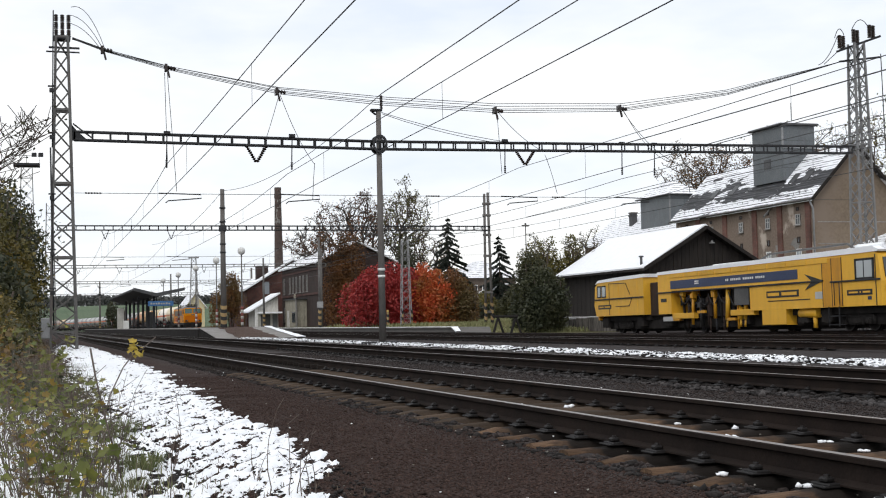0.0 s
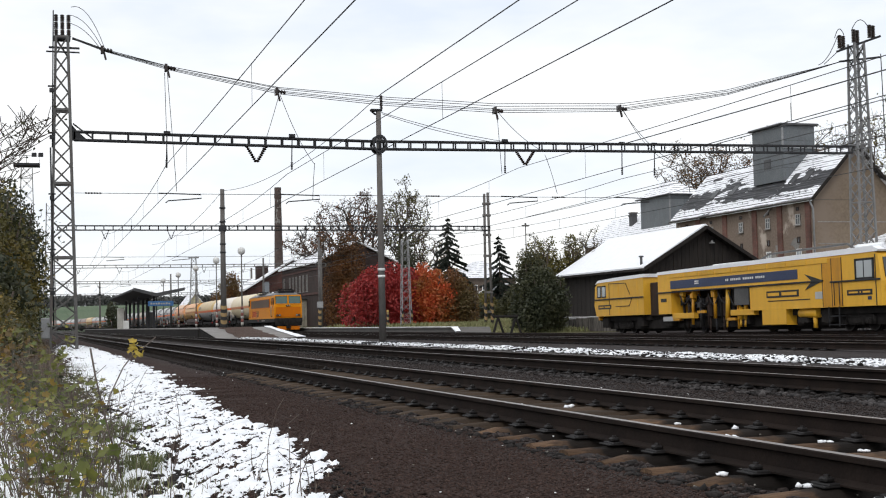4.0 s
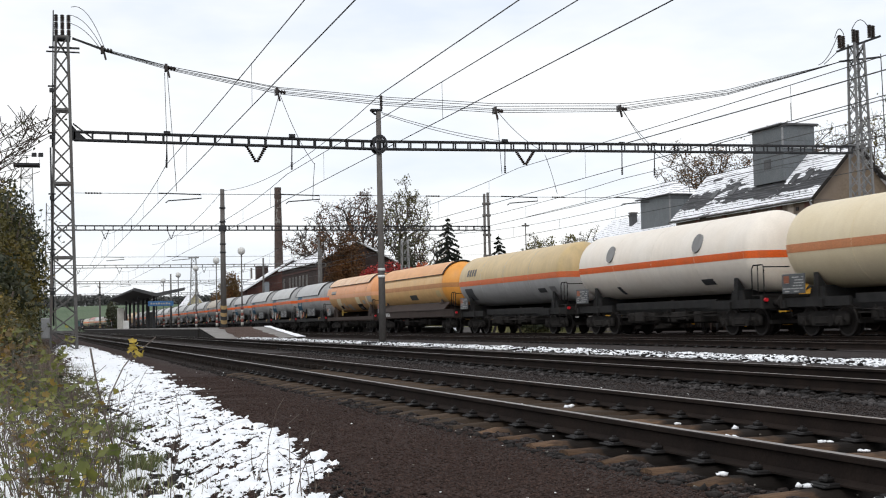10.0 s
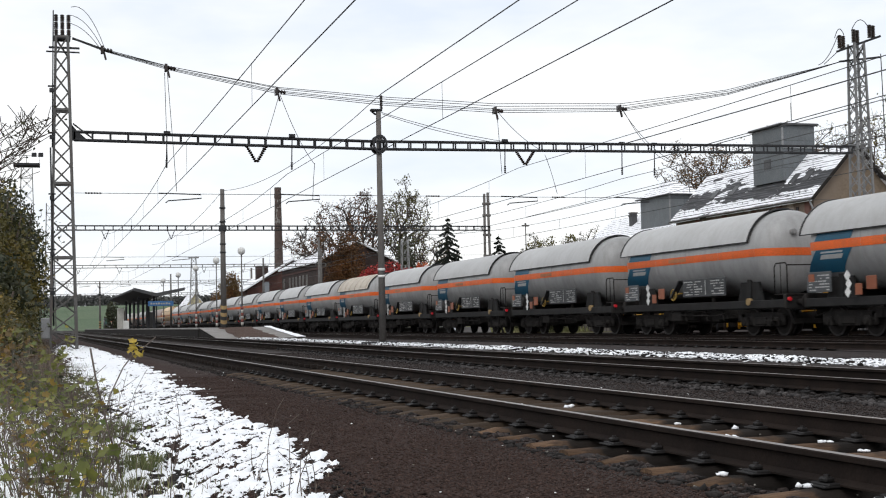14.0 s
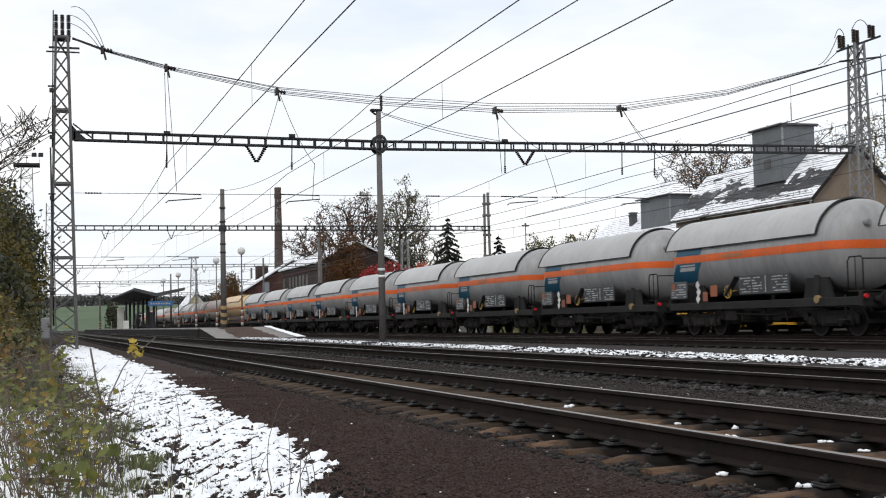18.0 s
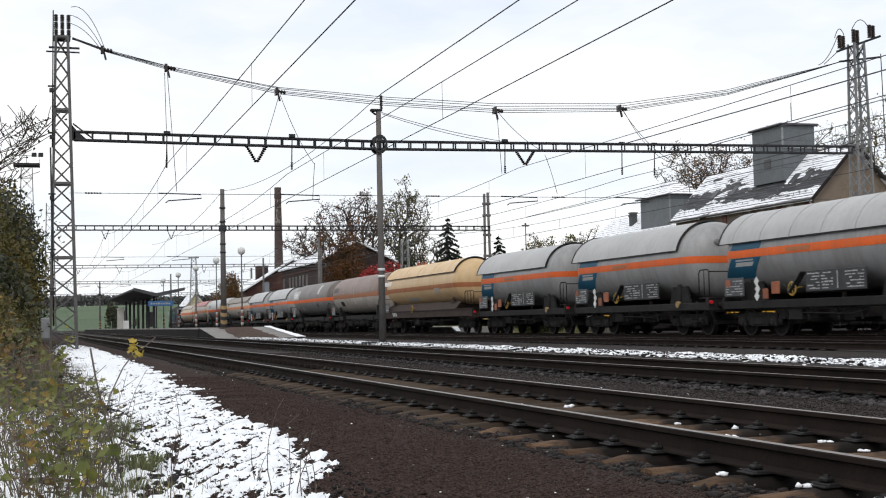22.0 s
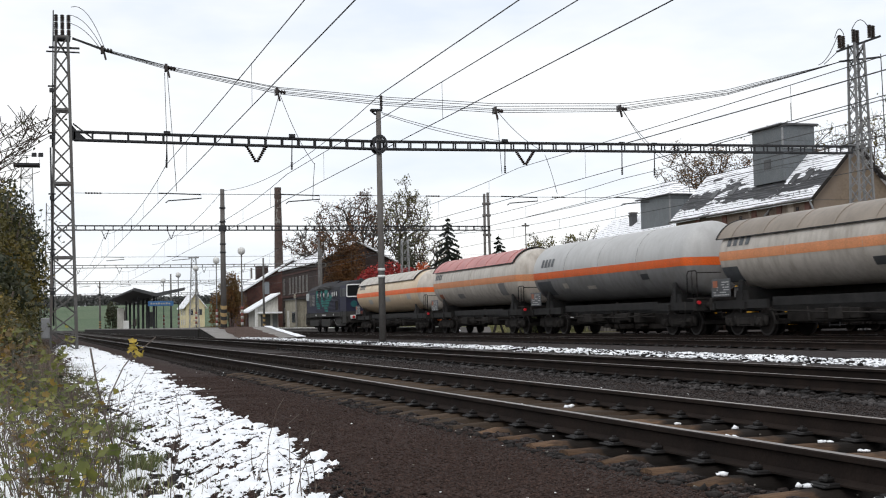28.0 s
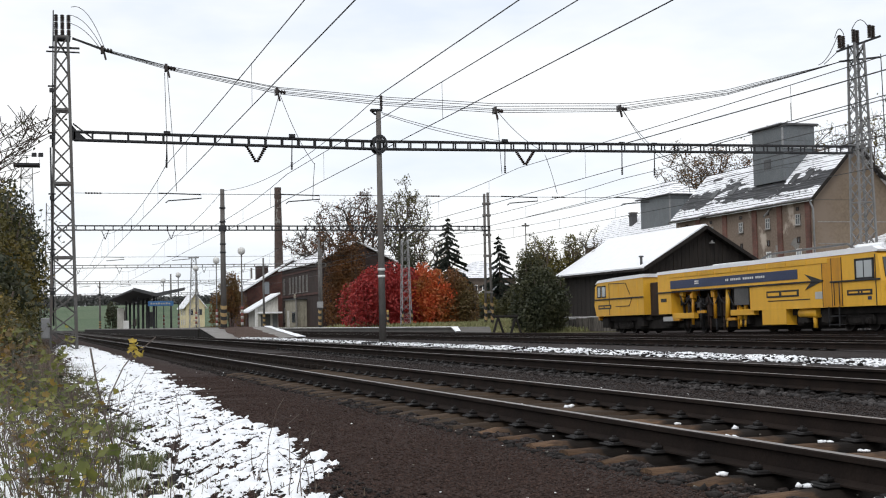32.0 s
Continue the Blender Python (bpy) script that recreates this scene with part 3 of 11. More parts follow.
def make_track(cx, top, y0, y1, near, far, shine, name_label, sl_step=0.6, wood="sleeper", sunk=0.0):
    """One track: two rails and sleepers. Sleepers between near and far are single pieces."""
    tr = empty("railway_track", (0, 0, 0), name_label, "track", "station tracks", "structure")
    for s in (-0.7525, 0.7525):
        sh = Shape()
        pr = rail_profile(cx + s, top)
        n = len(pr)
        stops = [y0] + [float(q) for q in range(250, int(y1), 50)] + [y1] if y1 > 250 else [y0, y1]
        for ya, yb in zip(stops, stops[1:]):
            v = [(p[0] - float(bend(y)), y, p[1]) for y in (ya, yb) for p in pr]
            for i in range(n):
                sh.add(v, [(i, (i + 1) % n, n + (i + 1) % n, n + i)], False, 1 if i == 7 else 0)
        part("rail", sh, ["rail", shine], tr)
    rng = random.Random(int(cx * 100))
    forms, dark_forms = [], []
    for k in range(6):
        sh = Shape()
        # worn top: rounded across, dipping and wasting away towards the ends
        nx, prof = 13, ((-0.125, -0.16), (-0.118, -0.045), (-0.080, -0.010), (0.0, 0.0), (0.080, -0.010), (0.118, -0.045), (0.125, -0.16))
        grid = []
        for i in range(nx):
            x = -1.25 + 2.5 * i / (nx - 1) + rng.uniform(-0.02, 0.02)
            worn = max(0.0, abs(x) - 0.92) ** 1.3 * rng.uniform(0.03, 0.14)
            nar = 1.0 - 0.5 * max(0.0, abs(x) - 1.0) * rng.uniform(0.3, 1.6)
            grid.append([(x, y * nar + rng.uniform(-0.012, 0.012), z - worn + rng.uniform(-0.010, 0.008)) for y, z in prof])
        for a, b in zip(grid, grid[1:]):
            for j in range(len(prof) - 1):
                sh.face([a[j], a[j + 1], b[j + 1], b[j]], True)
        sh.face(grid[0])
        sh.face(grid[-1])
        forms.append(mesh_of("sleeper", sh, [M[wood]]))
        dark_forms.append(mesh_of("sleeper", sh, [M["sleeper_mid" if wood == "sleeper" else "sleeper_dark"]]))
    fast = Shape()
    y = near
    clip = Shape()
    for s in (-0.7525, 0.7525):
        for a in (-1, 1):
            x = s + a * 0.095
            clip.box(x - 0.045, -0.085, 0.0, x + 0.045, 0.085, 0.022, 0.006)
            clip.box(x - 0.03, -0.035, 0.02, x + 0.03, 0.035, 0.05, 0.01)
            clip.cyl((x, 0, 0.02), (x, 0, 0.062), 0.016, 6)
        clip.box(s - 0.17, -0.09, 0.0, s + 0.17, 0.09, 0.012, 0.004)
    clip_me = mesh_of("rail_clips", clip, [M["iron"]])
    while y < far:
        # sleepers past 10 m take the darker wood
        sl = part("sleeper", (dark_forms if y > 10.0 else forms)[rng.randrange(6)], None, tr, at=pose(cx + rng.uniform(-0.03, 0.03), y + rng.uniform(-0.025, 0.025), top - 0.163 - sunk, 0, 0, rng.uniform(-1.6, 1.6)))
        part("rail_clips", clip_me, None, sl)
        y += sl_step
    rest = Shape()
    while y < min(y1, 150):
        rest.box(cx - 1.27, y - 0.12, top - 0.3, cx + 1.27, y + 0.12, top - 0.185)
        for s in (-0.7525, 0.7525):
            rest.box(cx + s - 0.16, y - 0.05, top - 0.165, cx + s + 0.16, y + 0.05, top - 0.10)
        y += sl_step
    if rest.v:
        tagged(part("sleeper_row", rest, ["sleeper_dark"], tr), kind="stuff")
    return tr


make_track(T1, 0.0, -25, 900, 3.2, 24, "railtop", "rusty rails with bright tops on brown wooden sleepers", 0.61)
make_track(T2, 0.0, -25, 900, 9.5, 46, "railtop", "dark rails with bright worn tops on wooden sleepers", 0.61, "sleeper_dark", 0.018)
make_track(T3, 0.0, -40, 900, 26, 60, "railtop", "dull rusty rails running past the island platform", 0.61, "sleeper_dark", 0.018)
make_track(T4, 0.0, -40, 900, 28, 60, "railtop_dull", "dark main track under the passing freight train", 0.61, "sleeper_dark", 0.018)
siding = make_track(T5, 0.0, -80, 70, -20, 10, "railtop_dull", "rusty siding beside the wooden goods shed", 0.61)
siding.matrix_basis = pose(0, 60, -0.20, -0.45)


LUMP_V = np.array([(math.cos(a) * c, math.sin(a) * c, h) for h, c, k in ((-0.75, 0.0, 1), (-0.45, 0.85, 5), (0.25, 0.95, 5), (0.62, 0.0, 1)) for a in [2 * math.pi * i / 5 + h for i in range(k)]])
LUMP_F = np.array([(0, 1 + (i + 1) % 5, 1 + i) for i in range(5)] + [(1 + i, 1 + (i + 1) % 5, 6 + i) for i in range(5)] + [(1 + (i + 1) % 5, 6 + (i + 1) % 5, 6 + i) for i in range(5)] + [(11, 6 + i, 6 + (i + 1) % 5) for i in range(5)])


def lump_mesh(name, x, y, z, s, mat, rng, flat=(1.0, 1.0, 0.85), smooth=False):
    """Many lopsided many-sided lumps of radius s, in one mesh."""
    n = len(x)
    v = LUMP_V[None] * rng.uniform(0.6, 1.3, (n, 12, 1)) + rng.uniform(-0.26, 0.26, (n, 12, 3))
    v = v * rng.uniform(0.65, 1.25, (n, 1, 3))
    a = rng.uniform(0, 6.28, n)
    c, sn = np.cos(a)[:, None], np.sin(a)[:, None]
    v = np.stack([v[..., 0] * c - v[..., 1] * sn, v[..., 0] * sn + v[..., 1] * c, v[..., 2]], -1) * s[:, None, None] * np.array(flat)
    v += np.stack([x, y, z], -1)[:, None, :]
    return fast_mesh(name, v.reshape(-1, 3), (np.arange(n)[:, None, None] * 12 + LUMP_F[None]).reshape(-1, 3), mat, smooth)


def stones(name, n, box, size, mat, label, rng, parent=None, zf=None, lift=0.3, clear=None):
    """Loose crushed stones, each a lopsided eight-sided lump, strewn over box."""
    x = rng.uniform(box[0], box[1], n)
    y = box[2] + (box[3] - box[2]) * rng.uniform(0, 1, n) ** 1.7
    if clear:  # leave most of the sleepers' tops bare
        off = np.abs((y - clear[2] + 0.305) % 0.61 - 0.305)
        ok = (off > 0.138) | (x < clear[0]) | (x > clear[1]) | (rng.uniform(0, 1, n) < 0.02)
        x, y = x[ok], y[ok]
        n = len(x)
    s = size * rng.uniform(0.55, 1.35, n)
    z = (zf(x, y) if zf else ground_z(x, y)) + s * lift
    ob = new(name, lump_mesh(name, x, y, z, s, mat, rng))
    return tagged(ob, label, "stones" if mat != "snow" else "snow", kind="stuff")


RNG = np.random.default_rng(7)


def stone_mat(name, c1, c2):
    m, n, l, b = node_mat(name)
    geo = n.new("ShaderNodeNewGeometry")
    tc = n.new("ShaderNodeTexCoord")
    no = noise_node(n, l, tc.outputs["Object"], 60.0, 2.0)
    col = mixc(n, l, geo.outputs["Random Per Island"], c1, c2)
    col = mixc(n, l, 1.0, col, ramp_node(n, l, no.outputs["Fac"], -0.3, 0.8), "MULTIPLY")
    l.new(col, b.inputs["Base Color"])
    b.inputs["Roughness"].default_value, b.inputs["Specular IOR Level"].default_value = 0.9, 0.15
    return m


M["stone_dark"] = stone_mat("crushed_stone_dark", (0.014, 0.0125, 0.012), (0.050, 0.044, 0.042))
M["stone_grey"] = stone_mat("crushed_stone_grey", (0.022, 0.020, 0.020), (0.110, 0.100, 0.098))
M["stone_pale"] = stone_mat("pale_stone_chips", (0.16, 0.14, 0.12), (0.42, 0.40, 0.36))
M["stone_brown"] = stone_mat("crushed_stone_brown", (0.034, 0.022, 0.018), (0.095, 0.060, 0.050))
M["stone_mid"] = stone_mat("crushed_stone_grey_brown", (0.026, 0.020, 0.019), (0.090, 0.072, 0.066))


def ballast_z(x, y):
    bed = smooth01(3.56, 3.72, x) * smooth01(5.80, 5.68, x) * smooth01(60, 30, y)
    return np.full_like(x, -0.192) + 0.012 * wob(x, y, 1.5) - 0.02 * smooth01(3.6, 3.45, x) - 0.062 * bed


stones("ballast_stones", 26000, (3.45, 5.95, 3.5, 34), 0.022, "stone_mid", "dark crushed ballast stones around the sleepers", RNG, zf=ballast_z, lift=0.1, clear=(3.42, 5.90, 3.2))
stones("ballast_stones", 1300, (3.34, 3.64, 3.5, 34), 0.032, "stone_dark", "coarse dark stones heaped at the sleeper ends", RNG, zf=ballast_z, lift=0.0, clear=(3.42, 5.90, 3.2))
stones("yard_gravel", 34000, (5.9, 8.1, 5.0, 40), 0.0105, "stone_mid", "fine brownish gravel between the tracks", RNG, zf=ballast_z)
stones("sleeper_end_stones", 900, (7.72, 8.02, 8, 40), 0.036, "stone_grey", "grey angular stones along the sleeper ends of the second track", RNG, zf=ballast_z)
stones("ballast_stones", 12000, (7.9, 11.6, 9, 40), 0.026, "stone_dark", "dark crushed ballast stones around the second track", RNG, zf=ballast_z)
stones("snow_crumbs", 45, (2.0, 8.0, 5.5, 26), 0.010, "snow", "tiny leftover crumbs of snow on the gravel", RNG, zf=lambda x, y: np.full_like(x, -0.195))
stones("path_gravel", 54000, (0.9, 3.5, 5.0, 24), 0.0085, "stone_brown", "fine reddish-brown gravel strewn over the path", RNG)
stones("pale_chips", 300, (1.6, 8.0, 5.5, 30), 0.007, "stone_pale", "scattered pale stone chips in the gravel", RNG, zf=lambda x, y: np.full_like(x, -0.200))
stones("path_stones", 160, (1.6, 3.5, 5.0, 30), 0.020, "stone_brown", "coarser brown stones lying on the path", RNG)


# ---- snow lying on the ground ----
def snow_sheet(name, xs, ys, depth_fn, label, base=ground_z):
    def zf(X, Y):
        return base(X, Y) + depth_fn(X, Y)
    me = grid_mesh(name, xs, ys, zf, "snow")
    X, Y = np.meshgrid(xs, ys)
    ob = new(name, me)
    bm = bmesh.new()
    bm.from_mesh(me)
    d = depth_fn(X, Y).ravel()
    bm.verts.ensure_lookup_table()
    bmesh.ops.delete(bm, geom=[f for f in bm.faces if max(d[v.index] for v in f.verts) < -0.004], context="FACES")
    bm.to_mesh(me)
    bm.free()
    return tagged(ob, label, "snow", kind="stuff")


def noise_grid(X, Y, sx, sy, octaves=4, off=0.0):
    out = np.empty(X.size)
    for k, (a, b) in enumerate(zip(X.ravel(), Y.ravel())):
        out[k] = noise.fractal(Vector((a * sx + off, b * sy, off)), 0.8, 2.1, octaves)
    return out.reshape(X.shape)


def path_snow(X, Y):
    edge = 1.60 + 0.46 * smooth01(6.6, 9.0, Y) + 0.35 * smooth01(12, 30, Y) + 0.10 * noise_grid(X, Y, 0.25, 0.7, 2, 3.3) + (0.10 + 0.30 * smooth01(11, 20, Y)) * noise_grid(X, Y, 0.9, 3.0, 3, 6.1)
    inner = 0.70 + 0.10 * noise_grid(X, Y, 0.8, 0.8, 2, 9.1)
    body = np.minimum(smooth01(0, 0.16, edge - X), smooth01(-0.35, 0.35, X - inner))
    ticks = noise_grid(X - 0.38 * Y, Y, 22.0, 3.5, 2, 4.4)   # wind-drawn slashes
    holes = noise_grid(X - 0.38 * Y, Y, 8.0, 2.2, 3, 1.7)
    d = 0.046 * (body - 0.62) + 0.024 * holes + 0.072 * ticks - 0.016 * smooth01(1.35, 0.75, X) - 0.05 * (body < 0.03) - 0.03 * smooth01(42, 60, Y)
    return np.minimum(d, 0.016 + 0.25 * (d - 0.016))


snow_sheet("path_snow", axis((0.05, 2.9, 0.019)), axis((5.2, 13, 0.045), (13, 22, 0.06), (22, 34, 0.12), (34, 62, 0.3)), path_snow, "patchy fresh snow on the grassy edge of the gravel path")


def verge_z(x, y):
    return np.full_like(x, -0.125) + 0.04 * smooth01(0.55, 0.1, np.abs(x - 12.75)) + 0.03 * wob(x, y, 2.0)


def clumps(name, n, size, mat, label, seed, gap):
    """Lumps strewn along the verge, thinning out where the broken snow has gone."""
    nr = np.random.default_rng(seed)
    x = 12.75 + nr.normal(size=n) * 0.25
    y = 11 + 75 * nr.uniform(0, 1, n) ** 1.6
    ok = np.sin(y * 0.9 + 1.2) + 0.8 * np.sin(y * 2.3) + 0.6 * np.sin(y * 5.1 + x * 3) + nr.normal(size=n) * 0.6 > gap
    x, y = x[ok], y[ok]
    n = len(x)
    s = size * nr.uniform(0.5, 1.5, n)
    z = verge_z(x, y) + s * 0.35
    ob = new(name, lump_mesh(name, x, y, z, s, mat, nr, (0.9, 1.3, 0.8), mat == "snow"))
    tagged(ob, label, "snow" if mat == "snow" else "stones", kind="stuff")


clumps("verge_snow", 34000, 0.030, "snow", "broken clumps of snow along the verge beside the second track", 12, -1.3)
clumps("verge_stones", 8000, 0.034, "stone_dark", "dark stones showing through the verge snow", 13, -9.0)


def snow_stubble():
    """Dark clods, stones and bent stalks that stick out of the path's snow."""
    def top(x, y):
        return ground_z(x, y) + 0.004
    stones("snow_clods", 1500, (0.62, 1.9, 5.6, 22), 0.012, "stone_dark", "small dark clods poking through the snow", RNG, zf=top, lift=0.9)
    stones("bank_clods", 800, (0.52, 0.92, 5.8, 16), 0.026, "stone_dark", "dark clods of earth along the edge of the bank", RNG, lift=0.5)
    n = 15
    x = np.array([T1 + 0.55, T1 - 0.3, T1 + 0.2, T1 + 0.35, T1 - 0.1, T1 + 0.45, T1 - 0.95, T1 + 0.1, T1 - 0.9, T1 + 0.5, T1 + 0.3, T1 - 0.2, T1 + 0.0, T1 - 1.05, T1 + 0.4])
    y = 3.2 + 0.61 * np.array([3, 4, 5, 6, 6, 7, 4, 8, 3, 9, 10, 11, 13, 5, 14]) + 0.05
    base = np.random.default_rng(4)
    x = np.concatenate([x + base.uniform(-0.04, 0.04, n) for _ in range(3)])
    y = np.concatenate([y + base.uniform(-0.03, 0.03, n) for _ in range(3)])
    s = base.uniform(0.014, 0.034, 3 * n)
    tagged(new("sleeper_snow", lump_mesh("sleeper_snow", x, y, np.full(3 * n, -0.160), s, "snow", base, (1.2, 1.0, 0.8), True)), "small leftover snow crumbs on the sleepers", "snow", kind="stuff")


snow_stubble()


# ---- overhead line: lattice masts, portal beams, wires ----
def lattice(sh, base, w0, w1, h, d0, d1, steps, leg=0.06, brace=0.028, x_brace=True):
    """Four corner legs with crossed bracing, tapering from w0 x d0 to w1 x d1."""
    def ring(t):
        z = base[2] + h * t
        a, b = (w0 + (w1 - w0) * t) / 2, (d0 + (d1 - d0) * t) / 2
        return [Vector((base[0] + sx * a, base[1] + sy * b, z)) for sx, sy in ((-1, -1), (1, -1), (1, 1), (-1, 1))]
    r0, r1 = ring(0), ring(1)
    for p, q in zip(r0, r1):
        sh.bar(p, q, leg, leg)
    for k in range(steps):
        a, b = ring(k / steps), ring((k + 1) / steps)
        for i in range(4):
            j = (i + 1) % 4
            sh.bar(a[i], b[j], brace, brace * 0.6)
            if x_brace:
                sh.bar(a[j], b[i], brace, brace * 0.6)
        if k % 4 == 0:
            for i in range(4):
                sh.bar(b[i], b[(i + 1) % 4], brace, brace)


def insulator(sh, p0, p1, r=0.09, discs=5):
    """Ribbed porcelain body turned about the line from p0 to p1."""
    discs = int(discs * 1.6)
    p0, p1 = Vector(p0), Vector(p1)
    w = (p1 - p0).normalized()
    u = w.orthogonal().normalized()
    t = w.cross(u)
    prof = [(0.0, 0.0), (0.0, r * 0.35)]
    for i in range(discs):
        prof += [((i + 0.08) / discs, r * 0.4), ((i + 0.2) / discs, r), ((i + 0.8) / discs, r * 0.72), ((i + 0.92) / discs, r * 0.4)]
    prof += [(1.0, r * 0.35), (1.0, 0.0)]
    n, v = 10, []
    for s, q in prof:
        c = p0.lerp(p1, s)
        v += [c + (u * math.cos(2 * math.pi * i / n) + t * math.sin(2 * math.pi * i / n)) * max(q, 0.0005) for i in range(n)]
    sh.add(v, [(k * n + i, k * n + (i + 1) % n, (k + 1) * n + (i + 1) % n, (k + 1) * n + i) for k in range(len(prof) - 1) for i in range(n)])


def sag(p0, p1, drop, n=10):
    p0, p1 = Vector(p0), Vector(p1)
    return [p0.lerp(p1, i / n) - Vector((0, 0, 4 * drop * (i / n) * (1 - i / n))) for i in range(n + 1)]


def portal_beam(x0, x1, y, z, name_parent, depth=0.30, step=0.62, mat="steel_dark", rise=0.0):
    """Beam of two channel chords joined by batten plates; rise: how much higher its far end is."""
    def tilt(sh):
        sh.v = [(p[0], p[1], p[2] + rise * (p[0] - x0) / (x1 - x0)) for p in sh.v]
        return sh
    sh = Shape()
    for dy in (-0.14, 0.14):
        for dz in (-depth / 2, depth / 2):
            sh.box(x0, y + dy - 0.03, z + dz - 0.035, x1, y + dy + 0.03, z + dz + 0.035, 0.008)
    part("chord", tilt(sh), mat, name_parent)
    sh = Shape()
    n = int((x1 - x0) / step)
    for i in range(n + 1):
        x = x0 + (x1 - x0) * i / n
        sh.box(x - 0.03, y - 0.15, z - depth / 2, x + 0.03, y - 0.13, z + depth / 2)
        sh.box(x - 0.03, y + 0.13, z - depth / 2, x + 0.03, y + 0.15, z + depth / 2)
        if i < n and i % 2 == 0:
            sh.bar((x, y - 0.13, z + depth / 2), (x + (x1 - x0) / n, y + 0.13, z + depth / 2), 0.03, 0.02)
    part("batten_plates", tilt(sh), mat, name_parent)


def stripes(parent, x, y, z0, r, rows=5, h=0.2):
    """Black and yellow warning bands, wound aslant round the foot of a mast."""
    for i in range(rows):
        sh = Shape()
        z = z0 + i * h
        n = 12
        v = []
        for k in range(n + 1):
            a = 2 * math.pi * k / n
            v += [(x + r * math.cos(a), y + r * math.sin(a), z + 0.1 * math.sin(a)), (x + r * math.cos(a), y + r * math.sin(a), z + h + 0.1 * math.sin(a))]
        sh.add(v, [(2 * k, 2 * k + 2, 2 * k + 3, 2 * k + 1) for k in range(n)], True)
        part("warning_band", sh, "dim_yellow" if i % 2 else "black", parent)


GY = [47.7, 91.0, 148.5, 199.5, 272.0]


def first_portal():
    y = GY[0]
    # lattice mast by the path
    m = empty("lattice_mast", (0.98, y, -0.05), "grey riveted lattice mast standing beside the gravel path", "mast", "catenary masts")
    sh = Shape()
    lattice(sh, (0, 0, 0), 0.92, 0.42, 11.4, 0.92, 0.42, 17, 0.09, 0.085, False)
    part("lattice_frame", sh, "steel", m)
    sh = Shape()
    sh.box(-0.6, -0.6, -0.25, 0.6, 0.6, 0.05, 0.03)
    part("foundation", sh, "concrete", m)
    for k in range(3):
        z = 11.55 + k * 0.3
        for sx in (-0.2, 0.02, 0.24):
            sh = Shape()
            insulator(sh, (sx, -0.1 + 0.1 * k, z - 0.13), (sx, -0.1 + 0.1 * k, z + 0.13), 0.085, 3)
            part("insulator", sh, "porcelain", m, "dark ribbed switch insulator")
    sh = Shape()
    sh.box(-0.3, -0.25, 11.3, 0.3, 0.25, 11.42, 0.02)
    sh.box(-0.45, -0.05, 11.0, 0.62, 0.05, 11.06)
    sh.box(-0.55, -0.03, 10.85, 0.62, 0.03, 10.9)
    part("switch_frame", sh, "steel_dark", m)
    sh = Shape()
    sh.cyl((-0.34, -0.42, 0.9), (-0.42, -0.42, 7.3), 0.03, 8)
    sh.cyl((-0.36, -0.42, 7.3), (-0.30, -0.42, 12.3), 0.022, 8)
    for z in (2.2, 3.6, 5.6, 7.8, 9.5):
        sh.box(-0.5, -0.46, z, -0.25, -0.38, z + 0.05)
        sh.box(-0.45, -0.5, z - 0.2, -0.3, -0.36, z - 0.05, 0.01)
    part("operating_rod", sh, "steel_dark", m)
    sh = Shape()
    sh.box(-0.78, -0.55, 0.45, -0.48, -0.3, 1.18, 0.02)
    part("control_box", sh, "steel_light", m, "light grey metal switch cabinet")
    # far right mast
    m2 = empty("lattice_mast", (35.1, y, -0.3), "tall grey lattice mast behind the yellow track machine", "mast", "catenary masts")
    sh = Shape()
    lattice(sh, (0, 0, 0), 0.95, 0.50, 13.0, 0.80, 0.46, 20, 0.085, 0.04, True)
    part("lattice_frame", sh, "steel_mid", m2)
    for k, (dx, dz) in enumerate(((-0.75, 12.75), (0.0, 13.05), (0.85, 13.3))):
        for ex, ey in ((-0.1, 0), (0.16, 0.1)):
            sh = Shape()
            insulator(sh, (dx + ex, ey, dz), (dx + ex, ey, dz + 0.6), 0.11, 5)
            part("insulator", sh, "porcelain", m2)
    sh = Shape()
    sh.bar((-1.0, 0, 12.6), (1.3, 0, 13.4), 0.12, 0.1)
    sh.bar((-0.9, 0, 12.15), (1.3, 0, 12.45), 0.08, 0.08)
    sh.bar((1.3, 0, 12.6), (1.35, 0, 8.0), 0.03, 0.03)
    sh.bar((-0.4, -0.1, 12.0), (0.3, -0.1, 12.8), 0.05, 0.05)
    part("cross_arm", sh, "steel_dark", m2)
    sh = Shape()
    for a, b, s in (((-1.1, 0, 13.2), (-0.6, 0, 13.35), -0.35), ((-0.2, 0, 13.6), (0.75, 0, 13.7), -0.45), ((-2.0, 0, 11.95), (-0.95, 0, 13.3), 0.25), ((-1.7, 0, 12.0), (-0.6, 0, 12.9), 0.0)):
        sh.tube(sag(a, b, s, 8), 0.018, 5)
    part("jumper_cables", sh, "wire", m2)
    # middle post
    p = empty("catenary_post", (12.88, y, -0.05), "slender grey steel post with two white bands", "mast", "catenary masts")
    sh = Shape()
    sh.cyl((0, 0, 0), (0, 0, 9.05), 0.142, 14, 0.10)
    part("shaft", sh, "mast", p)
    sh = Shape()
    sh.box(-0.75, -0.5, -0.25, 0.6, 0.5, 0.02, 0.04)
    part("foundation", sh, "steel_dark", p)
    for z in (2.50, 2.76):
        part("white_band", Shape().cyl((0, 0, z), (0, 0, z + 0.10), 0.146, 14), "white", p)
    sh = Shape()
    sh.box(-0.32, -0.12, 9.03, 0.14, 0.12, 9.12, 0.02)
    sh.bar((-0.28, 0, 9.03), (-0.1, 0, 8.9), 0.06)
